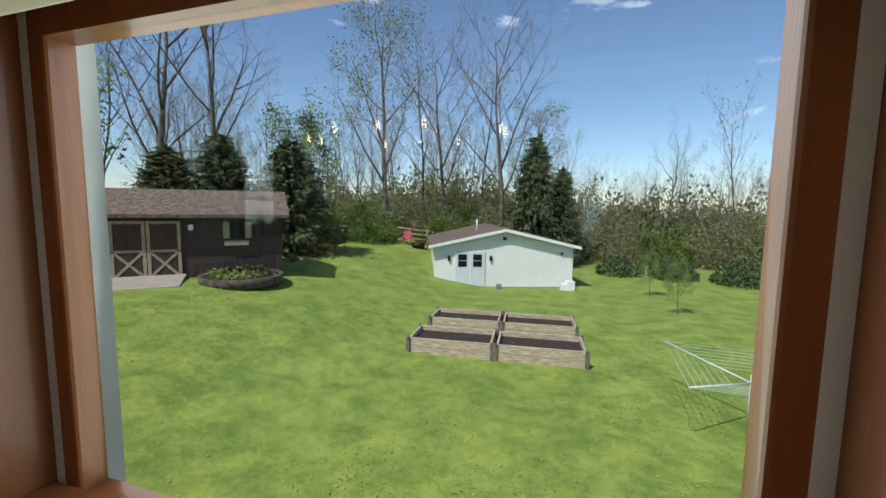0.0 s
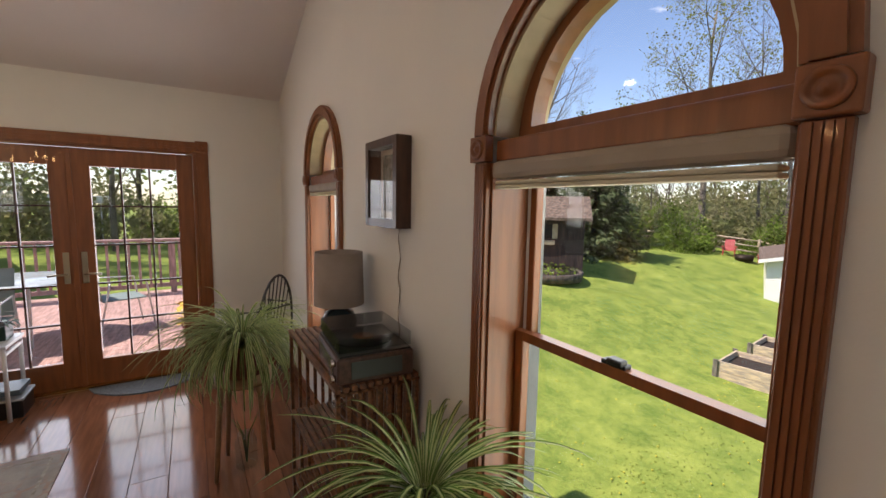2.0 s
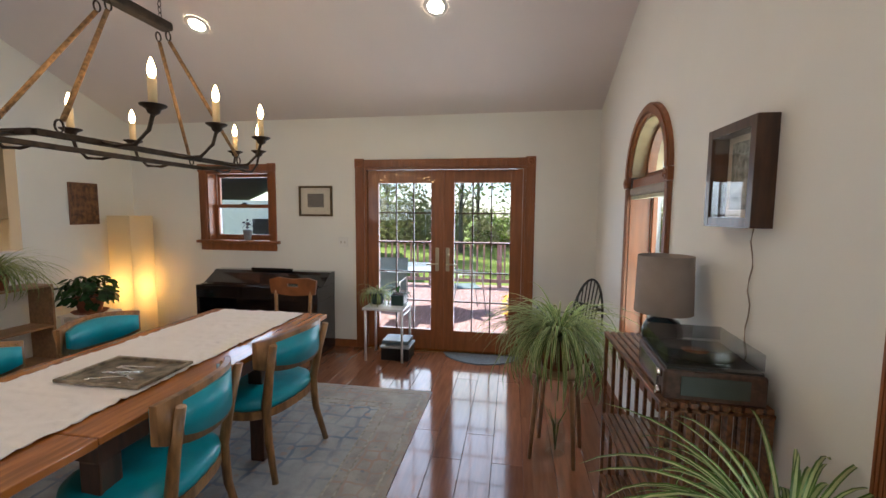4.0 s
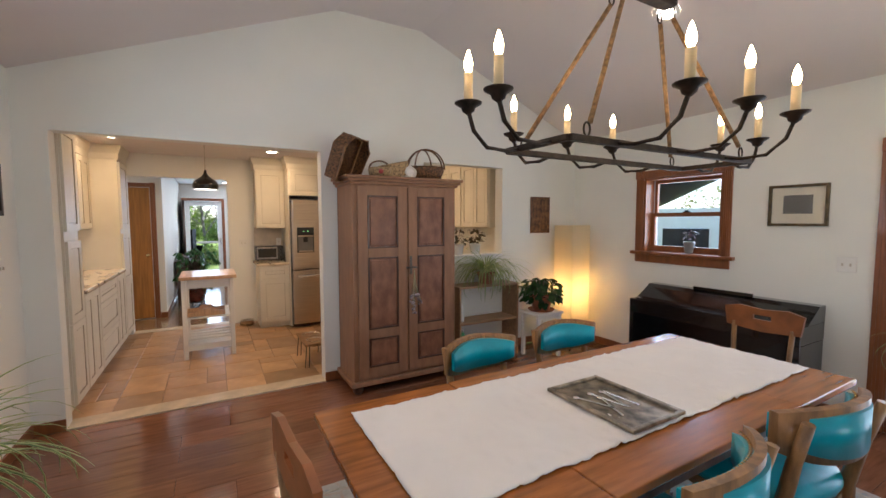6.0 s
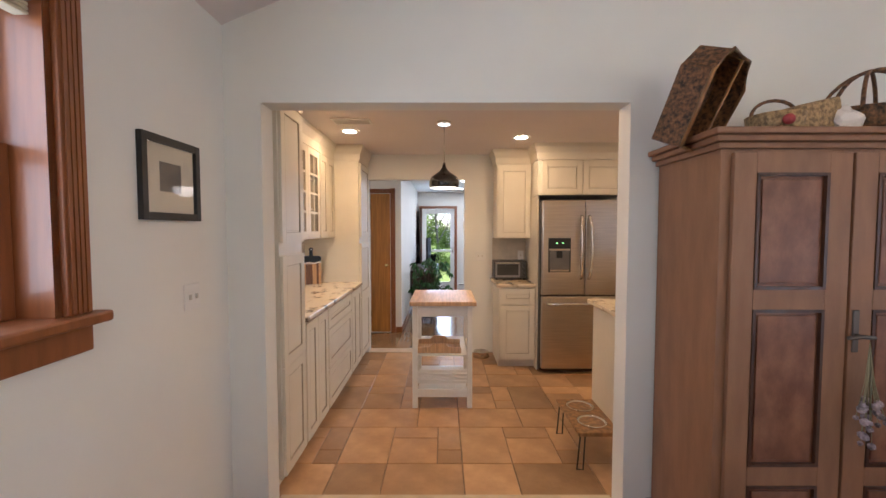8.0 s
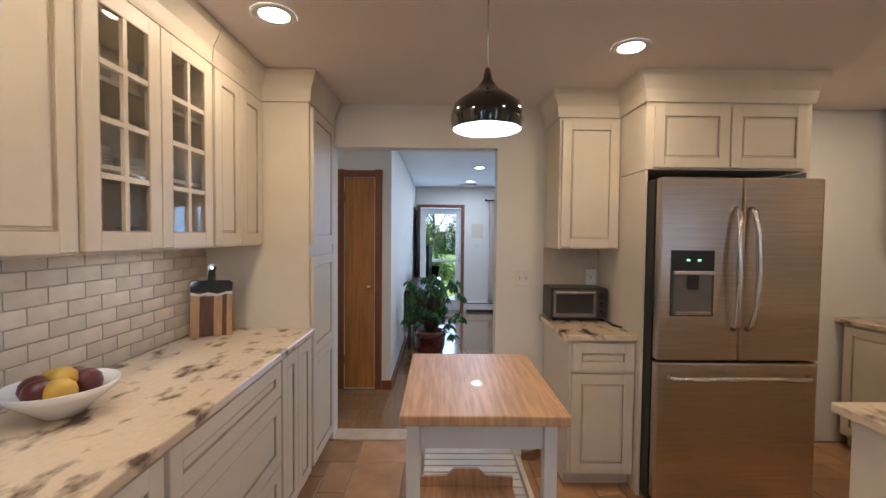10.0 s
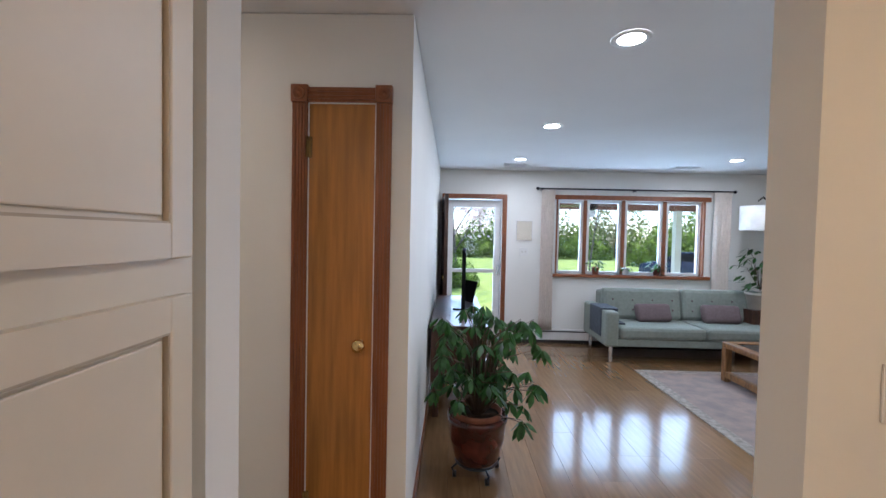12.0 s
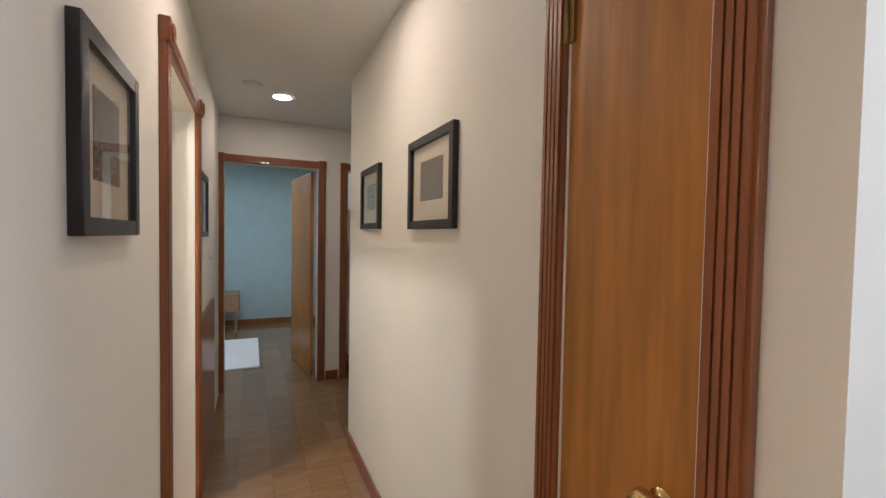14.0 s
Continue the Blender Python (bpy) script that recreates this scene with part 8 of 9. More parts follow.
# trees
def limb(bm, tips, p, d, L, r, level, rnd, counts, spread=0.75):
    """A tapering limb with side limbs along its upper part, down to fine twigs."""
    n = (7, 5, 4, 2, 1)[min(level, 4)]
    pts, rs = [p], [r]
    dv = d.normalized()
    for k in range(n):
        w = 0.10 + 0.05 * level
        dv = (dv + Vector((rnd.uniform(-w, w), rnd.uniform(-w, w), rnd.uniform(-w, w) * 0.5 + (0.06 if level else 0.03)))).normalized()
        pts.append(pts[-1] + dv * L / n)
        rs.append(max(r * (1 - 0.8 * (k + 1) / n), 0.006))
    path_tube(bm, pts, rs, (8, 6, 4, 3, 3)[min(level, 4)])
    if level + 1 > len(counts):
        tips.append(pts[-1])
        return
    c = counts[level]
    lo = 0.27 if level == 0 else 0.22
    for k in range(c):
        t = lo + (1 - lo) * (k + rnd.random() * 0.8) / c
        f = min(t, 0.999) * n
        q, u = int(f), f - int(f)
        at = pts[q].lerp(pts[q + 1], u)
        ax = (pts[q + 1] - pts[q]).normalized()
        az = k * 2.4 + rnd.uniform(-0.7, 0.7)
        side = ax.orthogonal().normalized()
        side = Matrix.Rotation(az, 3, ax) @ side
        out = (ax * rnd.uniform(0.7, 1.1) + side * spread * rnd.uniform(0.7, 1.3) + Vector((0, 0, 0.25))).normalized()
        ln = L * rnd.uniform(0.38, 0.58) * (1.12 - 0.55 * t)
        limb(bm, tips, at, out, ln, rs[q] * rnd.uniform(0.42, 0.6), level + 1, rnd, counts, spread)


def bare_tree(seed, H, leaf=0, label="tall bare tree with fine spring twigs", leaf_mat=None, r=0.2, counts=(9, 6, 5, 3), spread=0.75, size=0.08):
    rnd = random.Random(seed)
    t = thing("tree", 0, 0, 0, 0, label, "tree", "woodland trees")
    bm, tips = bmesh.new(), []
    limb(bm, tips, Vector((0, 0, -0.3)), Vector((rnd.uniform(-0.06, 0.06), rnd.uniform(-0.06, 0.06), 1)), H, r, 0, rnd, counts, spread)
    part("trunk", bm, BARK, t)
    if leaf:
        lb = bmesh.new()
        for e in tips:
            for k in range(leaf):
                c = e + Vector((rnd.gauss(0, 0.3), rnd.gauss(0, 0.3), rnd.gauss(0, 0.25)))
                a = Vector((rnd.uniform(-1, 1), rnd.uniform(-1, 1), rnd.uniform(-1, 1))).normalized() * rnd.uniform(0.6, 1.3) * size
                b = a.cross(Vector((rnd.uniform(-1, 1), rnd.uniform(-1, 1), rnd.uniform(-1, 1)))).normalized() * a.length * 0.7
                lb.faces.new([lb.verts.new(c + v) for v in (a, b, -a, -b)])
        part("crown", lb, leaf_mat or BUDS, t, "sparse young yellow-green leaves")
    return t


kinds = [bare_tree(1, 18, 0, r=0.24, counts=(11, 7, 5, 3), spread=0.95), bare_tree(2, 17, 3, "tall tree with sparse yellow-green spring leaves", r=0.26, counts=(11, 7, 5, 3), spread=1.05),
         bare_tree(3, 13, 0, r=0.11, counts=(9, 6, 5), spread=0.6), bare_tree(4, 15, 1, r=0.13, counts=(10, 6, 5), spread=0.65),
         bare_tree(6, 8, 16, "small tree with young spring leaves", FRESH, 0.11, (10, 6, 4), 0.9, 0.09)]
rnd = random.Random(12)
spots = [(0, 22.6, -20.2, 0.95), (0, 24.6, -18.2, 1.0), (1, 16.4, -31.4, 1.0), (0, 12.9, -36.5, 0.92), (0, 7.4, -36.5, 1.05), (3, 10.2, -39, 1.1), (3, 14.4, -36, 1.0), (1, 4.9, -41, 0.8), (2, -6.0, -40, 0.8), (3, -10.5, -36, 0.7), (2, -13.5, -34, 0.7), (3, 28, -16, 0.9)]
for k in range(110):
    a = -24 + 68 * k / 110 + rnd.uniform(-1, 1)
    low = 0.55 if a < 2 else 0.75
    spots.append((rnd.choice((2, 3, 2)), a, -43 - rnd.uniform(0, 16) + 0.4 * max(0, a - 10), low * rnd.uniform(0.8, 1.15)))
for k in range(12):
    spots.append((rnd.choice((2, 3)), 26 + rnd.uniform(0, 12), -24 + rnd.uniform(-8, 6), rnd.uniform(0.7, 0.95)))
used = set()
for kind, x, y, s in spots:
    m = pose(x, y, ground_z(x, y) - 0.1, 0, 0, rnd.uniform(0, 360)) @ Matrix.Scale(s, 4)
    if kind in used:
        o = copy_thing(kinds[kind], m)
        o.scale = (s, s, s * rnd.uniform(0.9, 1.1))
    else:
        kinds[kind].matrix_basis = m
        used.add(kind)
kinds[4].matrix_basis = pose(19.5, -26.0, ground_z(19.5, -26.0))


def spruce(seed, H, R):
    rnd = random.Random(seed)
    t = thing("spruce_tree", 0, 0, 0, 0, "dense dark green spruce", "tree", "spruces")
    part("trunk", tube(bmesh.new(), (0, 0, -0.2), (0, 0, H * 0.95), 0.16, 0.02, 8), BARK, t)
    bm = bmesh.new()
    for k in range(1100):
        u = rnd.random() ** 0.7
        z = H * (1 - u) + 0.15
        a = rnd.uniform(0, 6.283)
        lump = 1 + 0.22 * math.sin(a * 3 + z * 1.7) + 0.16 * math.sin(a * 5 - z * 2.9)
        reach = R * (u ** 0.62) * rnd.uniform(0.62, 1.12) * lump + 0.08
        d = Vector((math.cos(a), math.sin(a), rnd.uniform(-0.35, 0.05)))
        sd_ = Vector((-math.sin(a), math.cos(a), 0))
        for j in range(5):
            f = 0.3 + 0.7 * j / 4
            c = Vector((0, 0, z)) + d * reach * f + Vector((0, 0, 0.12 * reach * f * f))
            w = 0.25 * (1.15 - 0.6 * f) * (0.6 + 0.5 * rnd.random())
            tip = c + d * 0.34 + Vector((rnd.uniform(-0.1, 0.1), rnd.uniform(-0.1, 0.1), rnd.uniform(-0.12, 0.08)))
            bm.faces.new([bm.verts.new(v) for v in (c - sd_ * w, c + Vector((0, 0, 0.05)), tip)])
            bm.faces.new([bm.verts.new(v) for v in (c + sd_ * w, tip, c + Vector((0, 0, 0.05)))])
            bm.faces.new([bm.verts.new(v) for v in (c - sd_ * w * 0.5, c + sd_ * w * 0.5, c + Vector((0, 0, -0.28)) + d * 0.1)])
    part("crown", bm, SPRUCE, t)
    return t


sp1 = spruce(1, 6.2, 2.9)
sp1.matrix_basis = pose(15.8, -18.9, ground_z(15.8, -18.9) - 0.2)
for x, y, s, tall in ((21.0, -19.2, 1.05, 1.1), (22.8, -17.2, 1.0, 0.95), (4.1, -33.0, 0.95, 1.62), (2.2, -34.5, 0.8, 1.25)):
    o = copy_thing(sp1, pose(x, y, ground_z(x, y) - 0.2, 0, 0, x * 37))
    o.scale = (s, s, tall)


def shrub(seed, n, rx, rz, material, size, label):
    rnd = random.Random(seed)
    t = thing("shrub", 0, 0, 0, 0, label, "shrub", "woodland shrubs")
    bm = bmesh.new()
    for k in range(n):
        a, u = rnd.uniform(0, 6.283), rnd.random() ** 0.5
        z = rz * rnd.random() ** 0.8 * (1.05 - 0.6 * u * u) * (1 + 0.3 * math.sin(a * 3))
        c = Vector((rx * u * math.cos(a), rx * u * math.sin(a) * 0.8, z))
        v1 = Vector((rnd.uniform(-1, 1), rnd.uniform(-1, 1), rnd.uniform(-1, 1))).normalized() * size * rnd.uniform(0.5, 1.2)
        v2 = v1.cross(Vector((rnd.uniform(-1, 1), rnd.uniform(-1, 1), rnd.uniform(-1, 1)))).normalized() * v1.length * 0.7
        bm.faces.new([bm.verts.new(c + v) for v in (v1, v2, -v1, -v2)])
    part("foliage", bm, material, t)
    bs = bmesh.new()
    for k in range(26):
        a, u = rnd.uniform(0, 6.283), rnd.random() ** 0.6
        e = Vector((rx * u * math.cos(a), rx * u * math.sin(a) * 0.8, rz * rnd.uniform(0.7, 1.25)))
        path_tube(bs, [(e.x * 0.3, e.y * 0.3, 0), (e.x * 0.7, e.y * 0.7, e.z * 0.55), e], [0.022, 0.014, 0.005], 3)
    part("stem", bs, BARK, t)
    return t


sk = [shrub(1, 3400, 2.2, 2.3, SHRUB, 0.10, "fresh green leafing shrub at the wood's edge"), shrub(2, 3200, 2.6, 2.6, BRUSHM, 0.10, "brown and olive thicket of brush"), shrub(3, 1500, 1.9, 1.3, mat("hedge_leaf", (0.07, 0.13, 0.025), 0.7, var=0.4, scale=1.5), 0.10, "low dark green hedge")]
used = set()
row = [(0, 11.5, -31.5, 1.0), (0, 15.5, -27.5, 1.1), (0, 18.5, -24.5, 1.1), (0, 8.8, -33.5, 0.9), (2, -2.0, -30.5, 1.0), (2, -5.2, -30.0, 1.0), (2, -8.6, -29.0, 1.0), (2, -12, -28, 1.0), (2, -15.5, -26.5, 1.0)]
for k in range(44):
    a = -26 + 54 * k / 44
    row.append((rnd.choice((1, 1, 0)), a, -36.5 - rnd.uniform(0, 5) + 0.45 * max(0, a - 8), rnd.uniform(0.8, 1.5)))
for k in range(30):
    a = -30 + 62 * k / 30
    row.append((1, a, -46 - rnd.uniform(0, 5) + 0.3 * max(0, a - 10), rnd.uniform(1.5, 2.3)))
for k in range(10):
    row.append((rnd.choice((0, 1)), 26 + rnd.uniform(0, 6), -14 + k * 3.2, rnd.uniform(1.0, 1.6)))
for kind, x, y, s in row:
    m = pose(x, y, ground_z(x, y) - 0.15, 0, 0, rnd.uniform(0, 360))
    if kind in used:
        o = copy_thing(sk[kind], m)
        o.scale = (s, s, s * rnd.uniform(0.8, 1.2))
    else:
        sk[kind].matrix_basis = m
        used.add(kind)
for x, y in ((-3.2, -18.7), (-2.8, -23.0), (-7.2, -20.5)):
    o = copy_thing(kinds[4], pose(x, y, ground_z(x, y)))
    o.scale = (0.2, 0.2, 0.24)
    tagged(o, "small staked sapling with a few leaves", "tree", "saplings")

# folded clothes line, fence, red chairs
dr = thing("rotary_clothesline", -2.3, -8.6, ground_z(-2.3, -8.6), 0, "pale green rotary clothesline in the lawn", "clothesline")
part("pole", tube(bmesh.new(), (0, 0, -0.1), (0, 0, 1.0), 0.025, n=10), GALV, dr)
for k in range(4):
    a = k * math.pi / 2 + 0.75
    part("arm", tube(bmesh.new(), (0, 0, 0.85), (1.75 * math.cos(a), 1.75 * math.sin(a), 1.08), 0.016, n=8), GALV, dr)
for j in range(7):
    f = 0.35 + 0.65 * j / 6
    bm = bmesh.new()
    ps = [Vector((1.75 * f * math.cos(k * math.pi / 2 + 0.75), 1.75 * f * math.sin(k * math.pi / 2 + 0.75), 0.85 + 0.23 * f)) for k in range(5)]
    path_tube(bm, ps, 0.006, 4)
    part("line", bm, mat("pale_green_cord", (0.42, 0.52, 0.40), 0.6), dr)
fn = thing("rail_fence", 0, 0, 0, 0, "weathered split rail fence at the wood's edge", "fence")
fp = [(18.5 - 2.2 * k, -27.2 - 0.85 * k) for k in range(6)]
for x, y in fp:
    z = ground_z(x, y)
    part("post", B(x - 0.07, x + 0.07, y - 0.07, y + 0.07, z - 0.2, z + 1.2, bev=0.02), BEDW, fn)
for (x0, y0), (x1, y1) in zip(fp, fp[1:]):
    for h in (0.35, 0.72, 1.08):
        part("rail", tube(bmesh.new(), (x0, y0, ground_z(x0, y0) + h), (x1, y1, ground_z(x1, y1) + h), 0.05, n=6), BEDW, fn)


def adirondack():
    c = thing("garden_chair", 0, 0, 0, 0, "red slatted garden armchair", "chair", "red garden chairs")
    for k in range(5):
        part("back_slat", box(bmesh.new(), -0.26 + k * 0.105, -0.17 + k * 0.105, 0, 0.02, 0, 0.75, m=pose(0, 0.2, 0.3, -22)), REDP, c)
        part("seat_slat", B(-0.27, 0.27, -0.28 + k * 0.10, -0.20 + k * 0.10, 0.32 - k * 0.01, 0.34 - k * 0.01), REDP, c)
    for s in (-1, 1):
        part("arm", B(s * 0.34 - 0.06, s * 0.34 + 0.06, -0.35, 0.35, 0.55, 0.575), REDP, c)
        part("leg", B(s * 0.31 - 0.02, s * 0.31 + 0.02, -0.32, -0.24, 0, 0.55), REDP, c)
        part("leg", B(s * 0.31 - 0.02, s * 0.31 + 0.02, 0.2, 0.28, 0, 0.55), REDP, c)
    return c


ad = adirondack()
ad.matrix_basis = pose(12.9, -28.2, ground_z(12.9, -28.2), 0, 0, 200)
copy_thing(ad, pose(10.9, -28.4, ground_z(10.9, -28.4), 0, 0, 150))
fpit = thing("fire_pit", 11.8, -27.6, ground_z(11.8, -27.6), 0, "dark round fire pit between the red chairs", "fire pit")
part("bowl", lathe(bmesh.new(), [(0.45, 0), (0.5, 0.35), (0.46, 0.35), (0.42, 0.1), (0, 0.1)], n=20), IRON, fpit)

# deck east of the French doors
dk = thing("deck", 0, 0, 0, 0, "red-brown boarded deck outside the French doors", "deck", kind="structure")
for k in range(31):
    x = XE + 0.22 + k * 0.145
    part("deck_board", B(x, x + 0.139, -0.6, 6.2, -0.09, -0.06), DECKW, dk)
rl = thing("deck_railing", 9.25, -0.6, -0.06, 0, "red-brown wooden deck railing with square balusters", "railing")
part("top_rail", B(-0.07, 0.07, 0, 6.8, 0.93, 0.97, bev=0.005), DECKW, rl)
part("bottom_rail", B(-0.02, 0.02, 0, 6.8, 0.10, 0.17), DECKW, rl)
for k in range(5):
    part("post", B(-0.045, 0.045, k * 1.5, k * 1.5 + 0.09, 0, 0.93), DECKW, rl)
for k in range(45):
    part("baluster", B(-0.018, 0.018, 0.10 + k * 0.147, 0.136 + k * 0.147, 0.171, 0.929), DECKW, rl)
rl2 = thing("deck_railing", XE + 0.3, -0.6, -0.06, -90, "red-brown wooden deck railing with square balusters", "railing")
part("top_rail", B(-0.07, 0.07, 0, 4.4, 0.93, 0.97, bev=0.005), DECKW, rl2)
for k in range(30):
    part("baluster", B(-0.018, 0.018, 0.10 + k * 0.147, 0.136 + k * 0.147, 0.0, 0.929), DECKW, rl2)
ptb = thing("patio_table", 6.9, 2.35, -0.06, 0, "round glass patio table with a metal rim", "table")
part("tabletop", lathe(bmesh.new(), [(0.62, 0.70), (0.63, 0.71), (0.62, 0.72), (0.0, 0.72)], n=32), mat("frosted_table_glass", (0.55, 0.62, 0.62), 0.15), ptb)
for k in range(4):
    a = k * 1.571 + 0.4
    part("leg", tube(bmesh.new(), (0.5 * math.cos(a), 0.5 * math.sin(a), 0.70), (0.42 * math.cos(a), 0.42 * math.sin(a), 0.0), 0.015, n=8), GALV, ptb)


def patio_chair(x, y, rz):
    c = thing("patio_chair", x, y, -0.06, rz, "grey-green sling patio armchair with a metal frame", "chair", "patio chairs")
    part("seat", box(bmesh.new(), -0.24, 0.24, -0.22, 0.22, 0.40, 0.415), mat("grey_green_sling", (0.20, 0.26, 0.25), 0.8), c)
    part("backrest", box(bmesh.new(), -0.24, 0.24, 0, 0.012, 0, 0.50, m=pose(0, 0.22, 0.42, -12)), mat("grey_green_sling", (0.20, 0.26, 0.25), 0.8), c)
    for s in (-1, 1):
        part("frame", path_tube(bmesh.new(), [(s * 0.26, -0.30, 0.0), (s * 0.26, -0.22, 0.62), (s * 0.26, 0.15, 0.64), (s * 0.26, 0.28, 0.0)], 0.012, 6), GALV, c)


patio_chair(6.15, 2.5, -90)
patio_chair(7.0, 1.45, 20)
patio_chair(6.95, 3.3, 180)
fpn = thing("flower_pot", 5.9, 0.62, -0.06, 0, "clay pot with yellow spring flowers on the deck", "plant")
pot(fpn, 0.15, 0.26, TERRA)
bushy(fpn, 90, (0, 0, 0.40), 0.20, 0.14, 0.09, 0.06, mat("yellow_petal", (0.70, 0.48, 0.03), 0.6), 71)
umb = thing("garden_canopy", 27.0, 5.2, ground_z(27, 5.2), 0, "small white canopy in the far garden", "canopy")
part("canopy", B(-1.2, 1.2, -1.0, 1.0, 2.0, 2.35, bev=0.05), WHITEC, umb)
for x in (-1.1, 1.1):
    for y in (-0.9, 0.9):
        part("leg", tube(bmesh.new(), (x, y, 0), (x, y, 2.0), 0.03, n=8), GALV, umb)
for x, y, s in ((20, 0.5, 1.0), (21, -5.5, 1.05), (19.5, 7.5, 0.9), (24, 3.6, 1.15), (25, -2.0, 1.25), (27, 9.0, 1.2), (22, -10.5, 1.1), (30, 3.0, 1.4), (31, -6.0, 1.4)):
    o = copy_thing(kinds[4], pose(x, y, ground_z(x, y), 0, 0, x * 53))
    o.scale = (s * 1.15, s * 1.15, s)

# neighbour house wall seen through the west window, and a roof seen through the east one
hs = thing("house_wing", -2.3, 1.0, -0.6, 0, "pale yellow sided house wing with a blue shuttered window", "house")
part("wall", B(-0.3, 0, 0, 6.1, 0, 3.62), YSIDE, hs)
for k in range(29):
    part("siding_board", box(bmesh.new(), 0.002, 0.02, 0.0, 6.1, 0, 0.118, m=pose(0, 0, 0.1 + k * 0.12, 0, 5, 0)), YSIDE, hs)
part("soffit", B(0.0, 0.42, -0.3, 6.15, 3.57, 3.60), WHITEP, hs)
part("roof", prism(bmesh.new(), [(0.42, 3.61), (-2.6, 5.0), (-2.6, 5.15), (0.42, 3.74)], -0.4, 6.2, "xz"), ROOFG, hs)
part("gutter", B(0.42, 0.54, -0.4, 6.2, 3.58, 3.70, bev=0.02), WHITEC, hs)
wd = part("window", B(0.025, 0.05, 3.70, 4.66, 1.70, 2.98), WHITEP, hs, "white framed window")
# the sky's reflection is put into the panes' pale blue colour
for z0, z1 in ((1.78, 2.31), (2.37, 2.90)):
    part("pane", B(0.051, 0.054, 3.78, 4.58, z0, z1), mat("pale_sky_glass", (0.35, 0.45, 0.55), 0.1, coat=0.5), wd)
for y in (3.02, 4.72):
    shp = part("shutter", B(0.025, 0.05, y, y + 0.66, 1.72, 2.95, bev=0.004), SHUT, hs, "slate blue louvred shutter")
    for k in range(22):
        z = 1.78 + k * 0.052
        if 2.28 < z < 2.38:
            continue
        part("slat", box(bmesh.new(), 0, 0.012, y + 0.07, y + 0.59, 0, 0.04, m=pose(0.05, 0, z, 0, -18, 0)), SHUT, shp)
ng = thing("neighbour_house", 16.5, 9.8, -0.8, 20, "white house with a grey shingled roof beyond the deck", "house")
part("wall", B(-4, 4, -3, 3, 0, 2.7), VINYLS, ng)
part("roof", prism(bmesh.new(), [(-3.5, 2.6), (0, 4.3), (3.5, 2.6), (3.5, 2.75), (0, 4.5), (-3.5, 2.75)], -4.4, 4.4, "yz"), ROOFG, ng)
part("window", B(-4.03, -4.0, -0.6, 0.6, 1.0, 2.1), SCREEN, ng)

# front porch, car and garden beyond the living room
struct("porch_floor", B(-3, 7.5, LY + 0.2, LY + 2.4, -0.4, -0.08), mat("porch_concrete", (0.42, 0.40, 0.38), 0.9, var=0.15), "concrete front porch floor")
pr = thing("porch_roof", 0, 0, 0, 0, "white porch ceiling with a red-brown beam", "porch", kind="structure")
part("porch_ceiling", B(-3, 7.5, LY + 0.2, LY + 2.5, 2.42, 2.5), WHITEP, pr)
part("beam", B(-3, 7.5, LY + 2.35, LY + 2.5, 2.10, 2.419), mat("red_brown_beam", (0.24, 0.11, 0.09), 0.7), pr)
for x in (-1.2, 1.15, 4.6):
    part("post", B(x - 0.06, x + 0.06, LY + 2.36, LY + 2.49, -0.08, 2.0995), WHITEP, pr)
cfn = thing("ceiling_fan", 2.45, LY + 1.2, 2.42, 15, "dark porch ceiling fan with a glass light bowl", "fan")
part("rod", tube(bmesh.new(), (0, 0, 0), (0, 0, -0.25), 0.014, n=8), IRON, cfn)
part("motor", lathe(bmesh.new(), [(0.05, -0.42), (0.12, -0.38), (0.12, -0.28), (0.04, -0.24)], n=20), IRON, cfn)
part("light_bowl", lathe(bmesh.new(), [(0.0, -0.55), (0.07, -0.53), (0.10, -0.46), (0.05, -0.425)], n=20), WHITEC, cfn)
for k in range(5):
    part("fan_blade", box(bmesh.new(), 0.12, 0.62, -0.06, 0.06, -0.004, 0.004, m=pose(0, 0, -0.34, 0, 0, 72 * k) @ pose(0, 0, 0, 10)), DARKW, cfn)
CARP = mat("blue_car_paint", (0.012, 0.03, 0.10), 0.2, coat=0.8)
car = thing("parked_car", 11.6, 27.6, -0.55, -32, "dark blue hatchback parked on the drive", "car")
side = [(-2.1, 0.30), (2.1, 0.30), (2.15, 0.85), (1.95, 1.05), (1.35, 1.5), (-0.4, 1.55), (-1.1, 1.10), (-2.05, 0.92)]
bm = prism(bmesh.new(), side, -0.85, 0.85)
bmesh.ops.bevel(bm, geom=bm.edges[:], offset=0.06, segments=2, affect="EDGES")
part("body", bm, CARP, car)
bm = bmesh.new()
prism(bm, [(-1.0, 1.10), (1.75, 1.10), (1.3, 1.44), (-0.38, 1.48)], -0.862, 0.862)
part("side_window", bm, SCREEN, car)
part("rear_window", box(bmesh.new(), 0, 0.02, -0.65, 0.65, 0, 0.5, m=pose(1.92, 0, 1.06, 0, -52, 0)), SCREEN, car)
for x in (-1.35, 1.35):
    for y in (-0.86, 0.86):
        w = part("wheel", tube(bmesh.new(), (x, y - 0.09, 0.32), (x, y + 0.09, 0.32), 0.32, n=24), BLACK, car)
        part("rim", tube(bmesh.new(), (x, y - 0.095, 0.32), (x, y + 0.095, 0.32), 0.2, n=20), CHROME, w)
for y in (-0.6, 0.6):
    part("tail_light", B(2.06, 2.16, y - 0.15, y + 0.15, 0.88, 1.02, bev=0.02), REDP, car)
struct("driveway", B(4.5, 17, LY + 9.5, LY + 19, -0.62, -0.53), mat("drive_gravel", (0.40, 0.37, 0.33), 0.95, var=0.3, scale=12), "pale gravel driveway")
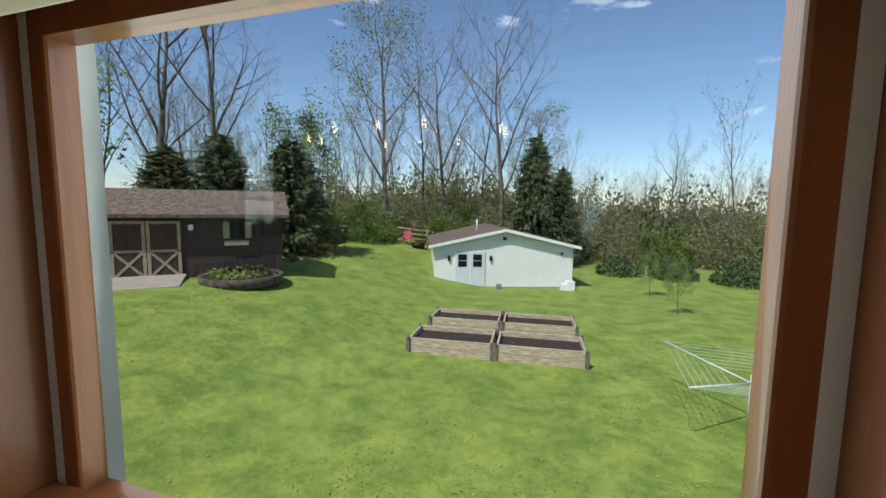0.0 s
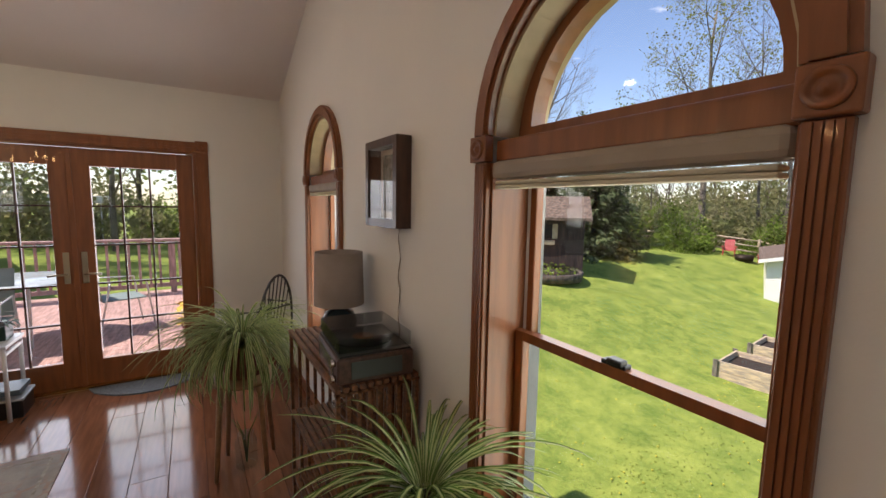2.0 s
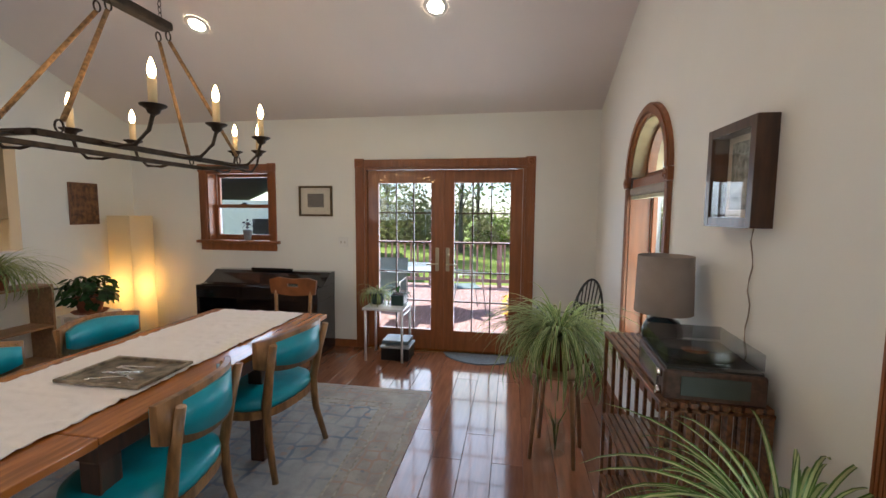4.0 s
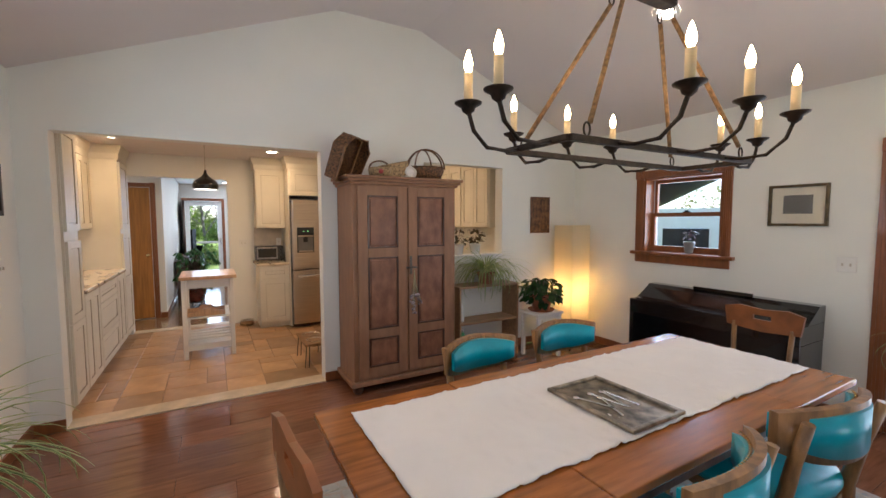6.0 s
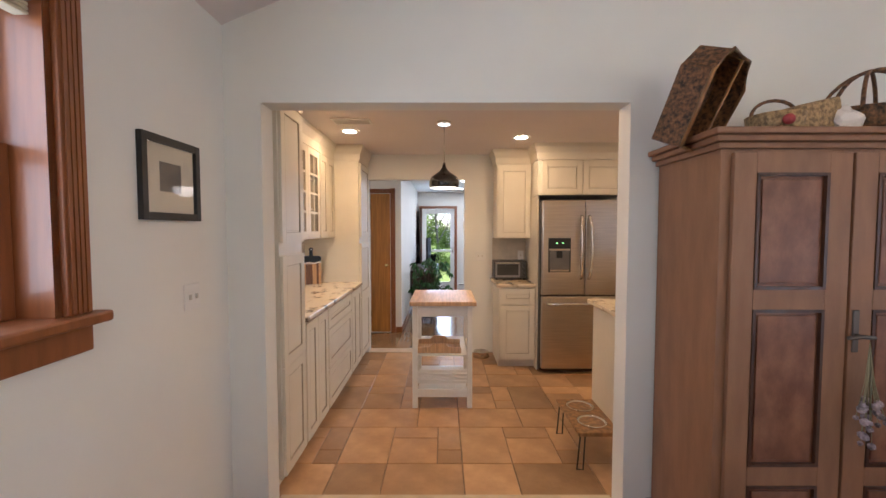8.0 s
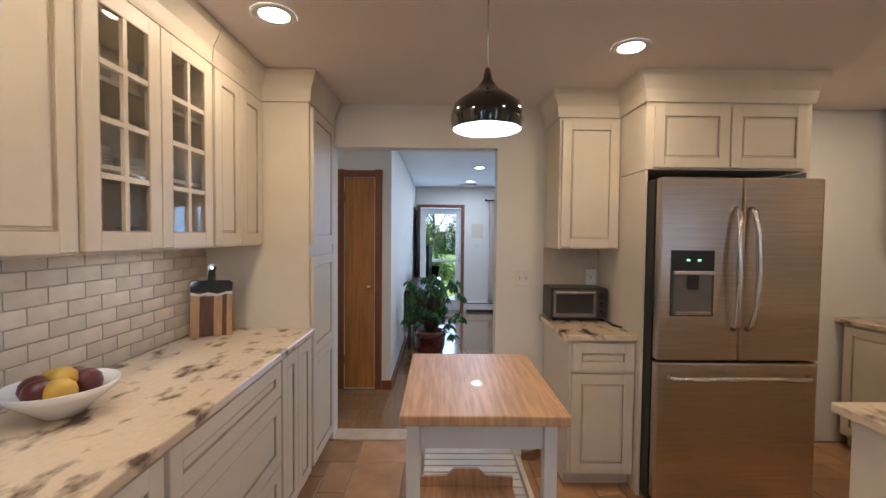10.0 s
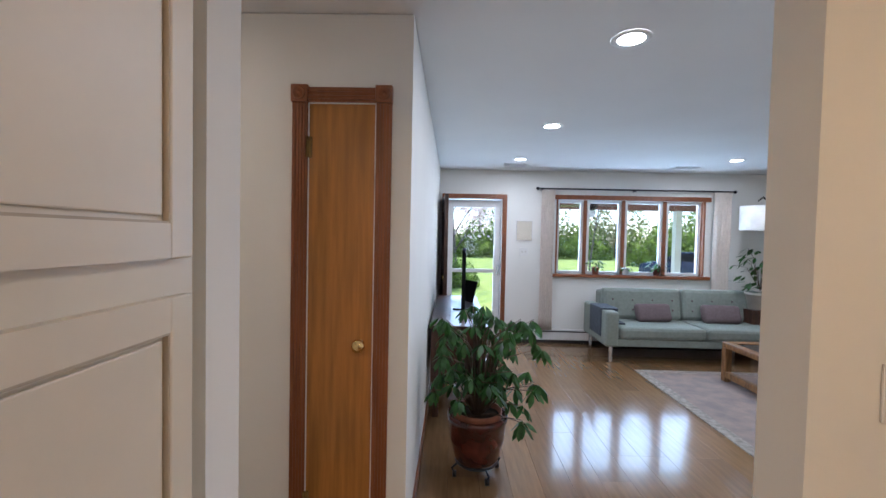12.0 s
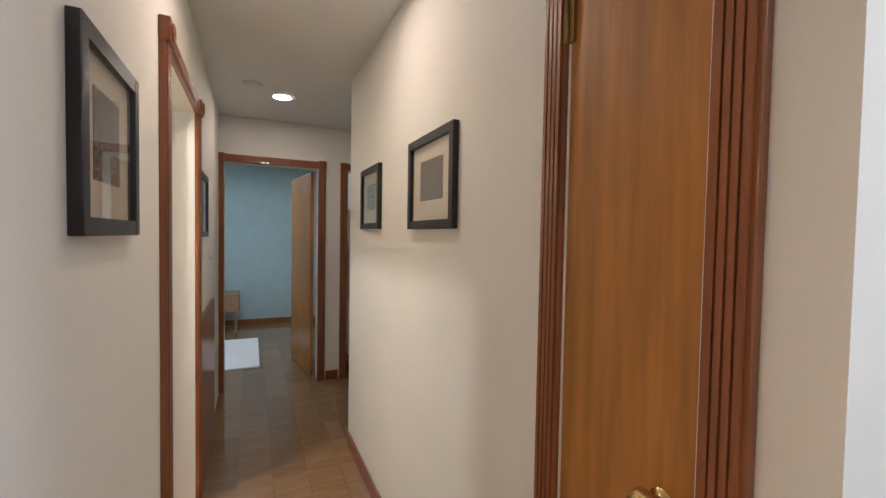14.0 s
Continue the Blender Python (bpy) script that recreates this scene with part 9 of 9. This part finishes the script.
for kind, x, y, s in ((0, -4, 44, 1.2), (0, 2, 52, 1.3), (0, 7, 50, 1.4), (0, 14, 52, 1.5), (0, 22, 48, 1.6), (1, -9, 44, 1.5), (0, 5, 60, 2.0), (0, 13, 62, 2.1), (0, -2, 62, 2.0), (1, 20, 60, 2.2), (0, 28, 56, 2.2), (0, 0.2, 24.5, 0.5), (0, -1.6, 24.0, 0.5), (0, 16.5, 41, 1.3), (0, 19.5, 40, 1.2)):
    o = copy_thing(sk[kind], pose(x, y, ground_z(x, y) - 0.1, 0, 0, x * 51))
    o.scale = (s, s, s)
for kind, x, y, s in ((4, 12.5, 56, 1.2), (4, 3.5, 58, 1.3), (1, 8, 64, 0.7), (4, 20, 58, 1.4), (4, 26, 50, 1.2), (4, -4, 56, 1.2), (2, 7.6, 30, 0.55)):
    o = copy_thing(kinds[kind], pose(x, y, ground_z(x, y), 0, 0, x * 71))
    o.scale = (s, s, s)
bls = bare_tree(9, 5.5, 16, "small spring tree covered in pale pink blossom", BLOSSOM, 0.10, (10, 6, 4), 0.9, 0.08)
bls.matrix_basis = pose(0.35, 25.5, ground_z(0.35, 25.5))

# ---- floor pieces ----


def piece_mesh(w, l, t, material, bev=0.002):
    bm = bmesh.new()
    lo = [bm.verts.new((x, y, -t)) for x, y in ((0, 0), (w, 0), (w, l), (0, l))]
    md = [bm.verts.new((x, y, -bev)) for x, y in ((0, 0), (w, 0), (w, l), (0, l))]
    hi = [bm.verts.new((x, y, 0)) for x, y in ((bev, bev), (w - bev, bev), (w - bev, l - bev), (bev, l - bev))]
    for a, b in ((lo, md), (md, hi)):
        for i in range(4):
            bm.faces.new((a[i], a[(i + 1) % 4], b[(i + 1) % 4], b[i]))
    bm.faces.new(hi)
    me = bpy.data.meshes.new("piece")
    bm.to_mesh(me)
    bm.free()
    me.materials.append(material)
    return me


def planks(parent, x0, x1, y0, y1, w, L, material, along="x", seed=1, gap=0.0015, skip=None):
    rnd = random.Random(seed)
    cache = {}
    a0, a1, b0, b1 = (x0, x1, y0, y1) if along == "x" else (y0, y1, x0, x1)
    b = b0
    while b < b1 - 0.01:
        ww = round(min(w, b1 - b), 3)
        a = a0 - rnd.choice((0.0, 0.25, 0.5, 0.75)) * L
        while a < a1:
            s, e = max(a, a0), min(a + L, a1)
            a += L
            ln = round(e - s, 3)
            if ln < 0.03 or (skip and skip(s, e, b)):
                continue
            key = (ww, ln)
            if key not in cache:
                cache[key] = piece_mesh(ln - gap, ww - gap, 0.01, material, gap * 1.3) if along == "x" else piece_mesh(ww - gap, ln - gap, 0.01, material, gap * 1.3)
            o = new("plank", cache[key])
            o.parent = parent
            o.location = (s, b, 0.0) if along == "x" else (b, s, 0.0)
        b += w


obs = bpy.data.objects
planks(obs["floor"], XW, XE, YS, YN - 0.02, 0.19, 1.25, FLOORW, "x", 5)
planks(obs["living_floor"], LX, LXE, KY1 + 0.15, LY + 0.02, 0.19, 1.25, LIVW, "y", 6, gap=0.0006)
planks(obs["living_floor"], HX0, LX, KY1 + 0.13, HY, 0.19, 1.25, LIVW, "x", 8, gap=0.0005)
planks(obs["living_floor"], HX0 - 2.9, HX0, KY1 + 0.13, 9.62, 0.19, 1.25, LIVW, "x", 9, gap=0.0006)
planks(obs["living_floor"], HX0, -2.68, HY, 10.5, 0.19, 1.25, LIVW, "x", 10, gap=0.0006)
# travertine in a four-size repeat
rnd = random.Random(8)
U = 0.165
cells = {}
pat = [(0, 0, 2, 2), (2, 0, 3, 2), (0, 2, 2, 3), (2, 2, 2, 2), (4, 2, 1, 1), (4, 3, 1, 2), (2, 4, 2, 1)]
cache = {}
kf = obs["kitchen_floor"]
for i in range(-1, 7):
    for j in range(-1, 5):
        for px, py, w, l in pat:
            x, y = KX0 + (i * 5 + px) * U - (j % 2) * 2 * U, YN + 0.17 + (j * 5 + py) * U
            xa, xb, ya, yb = max(x, KX0), min(x + w * U, KX1), max(y, YN + 0.171), min(y + l * U, KY1 - 0.02)
            if xb - xa < 0.03 or yb - ya < 0.03:
                continue
            key = (round(xb - xa, 3), round(yb - ya, 3))
            if key not in cache:
                cache[key] = piece_mesh(key[0] - 0.005, key[1] - 0.005, 0.01, TILE, 0.003)
            o = new("tile", cache[key])
            o.parent = kf
            o.location = (xa, ya, 0.004)
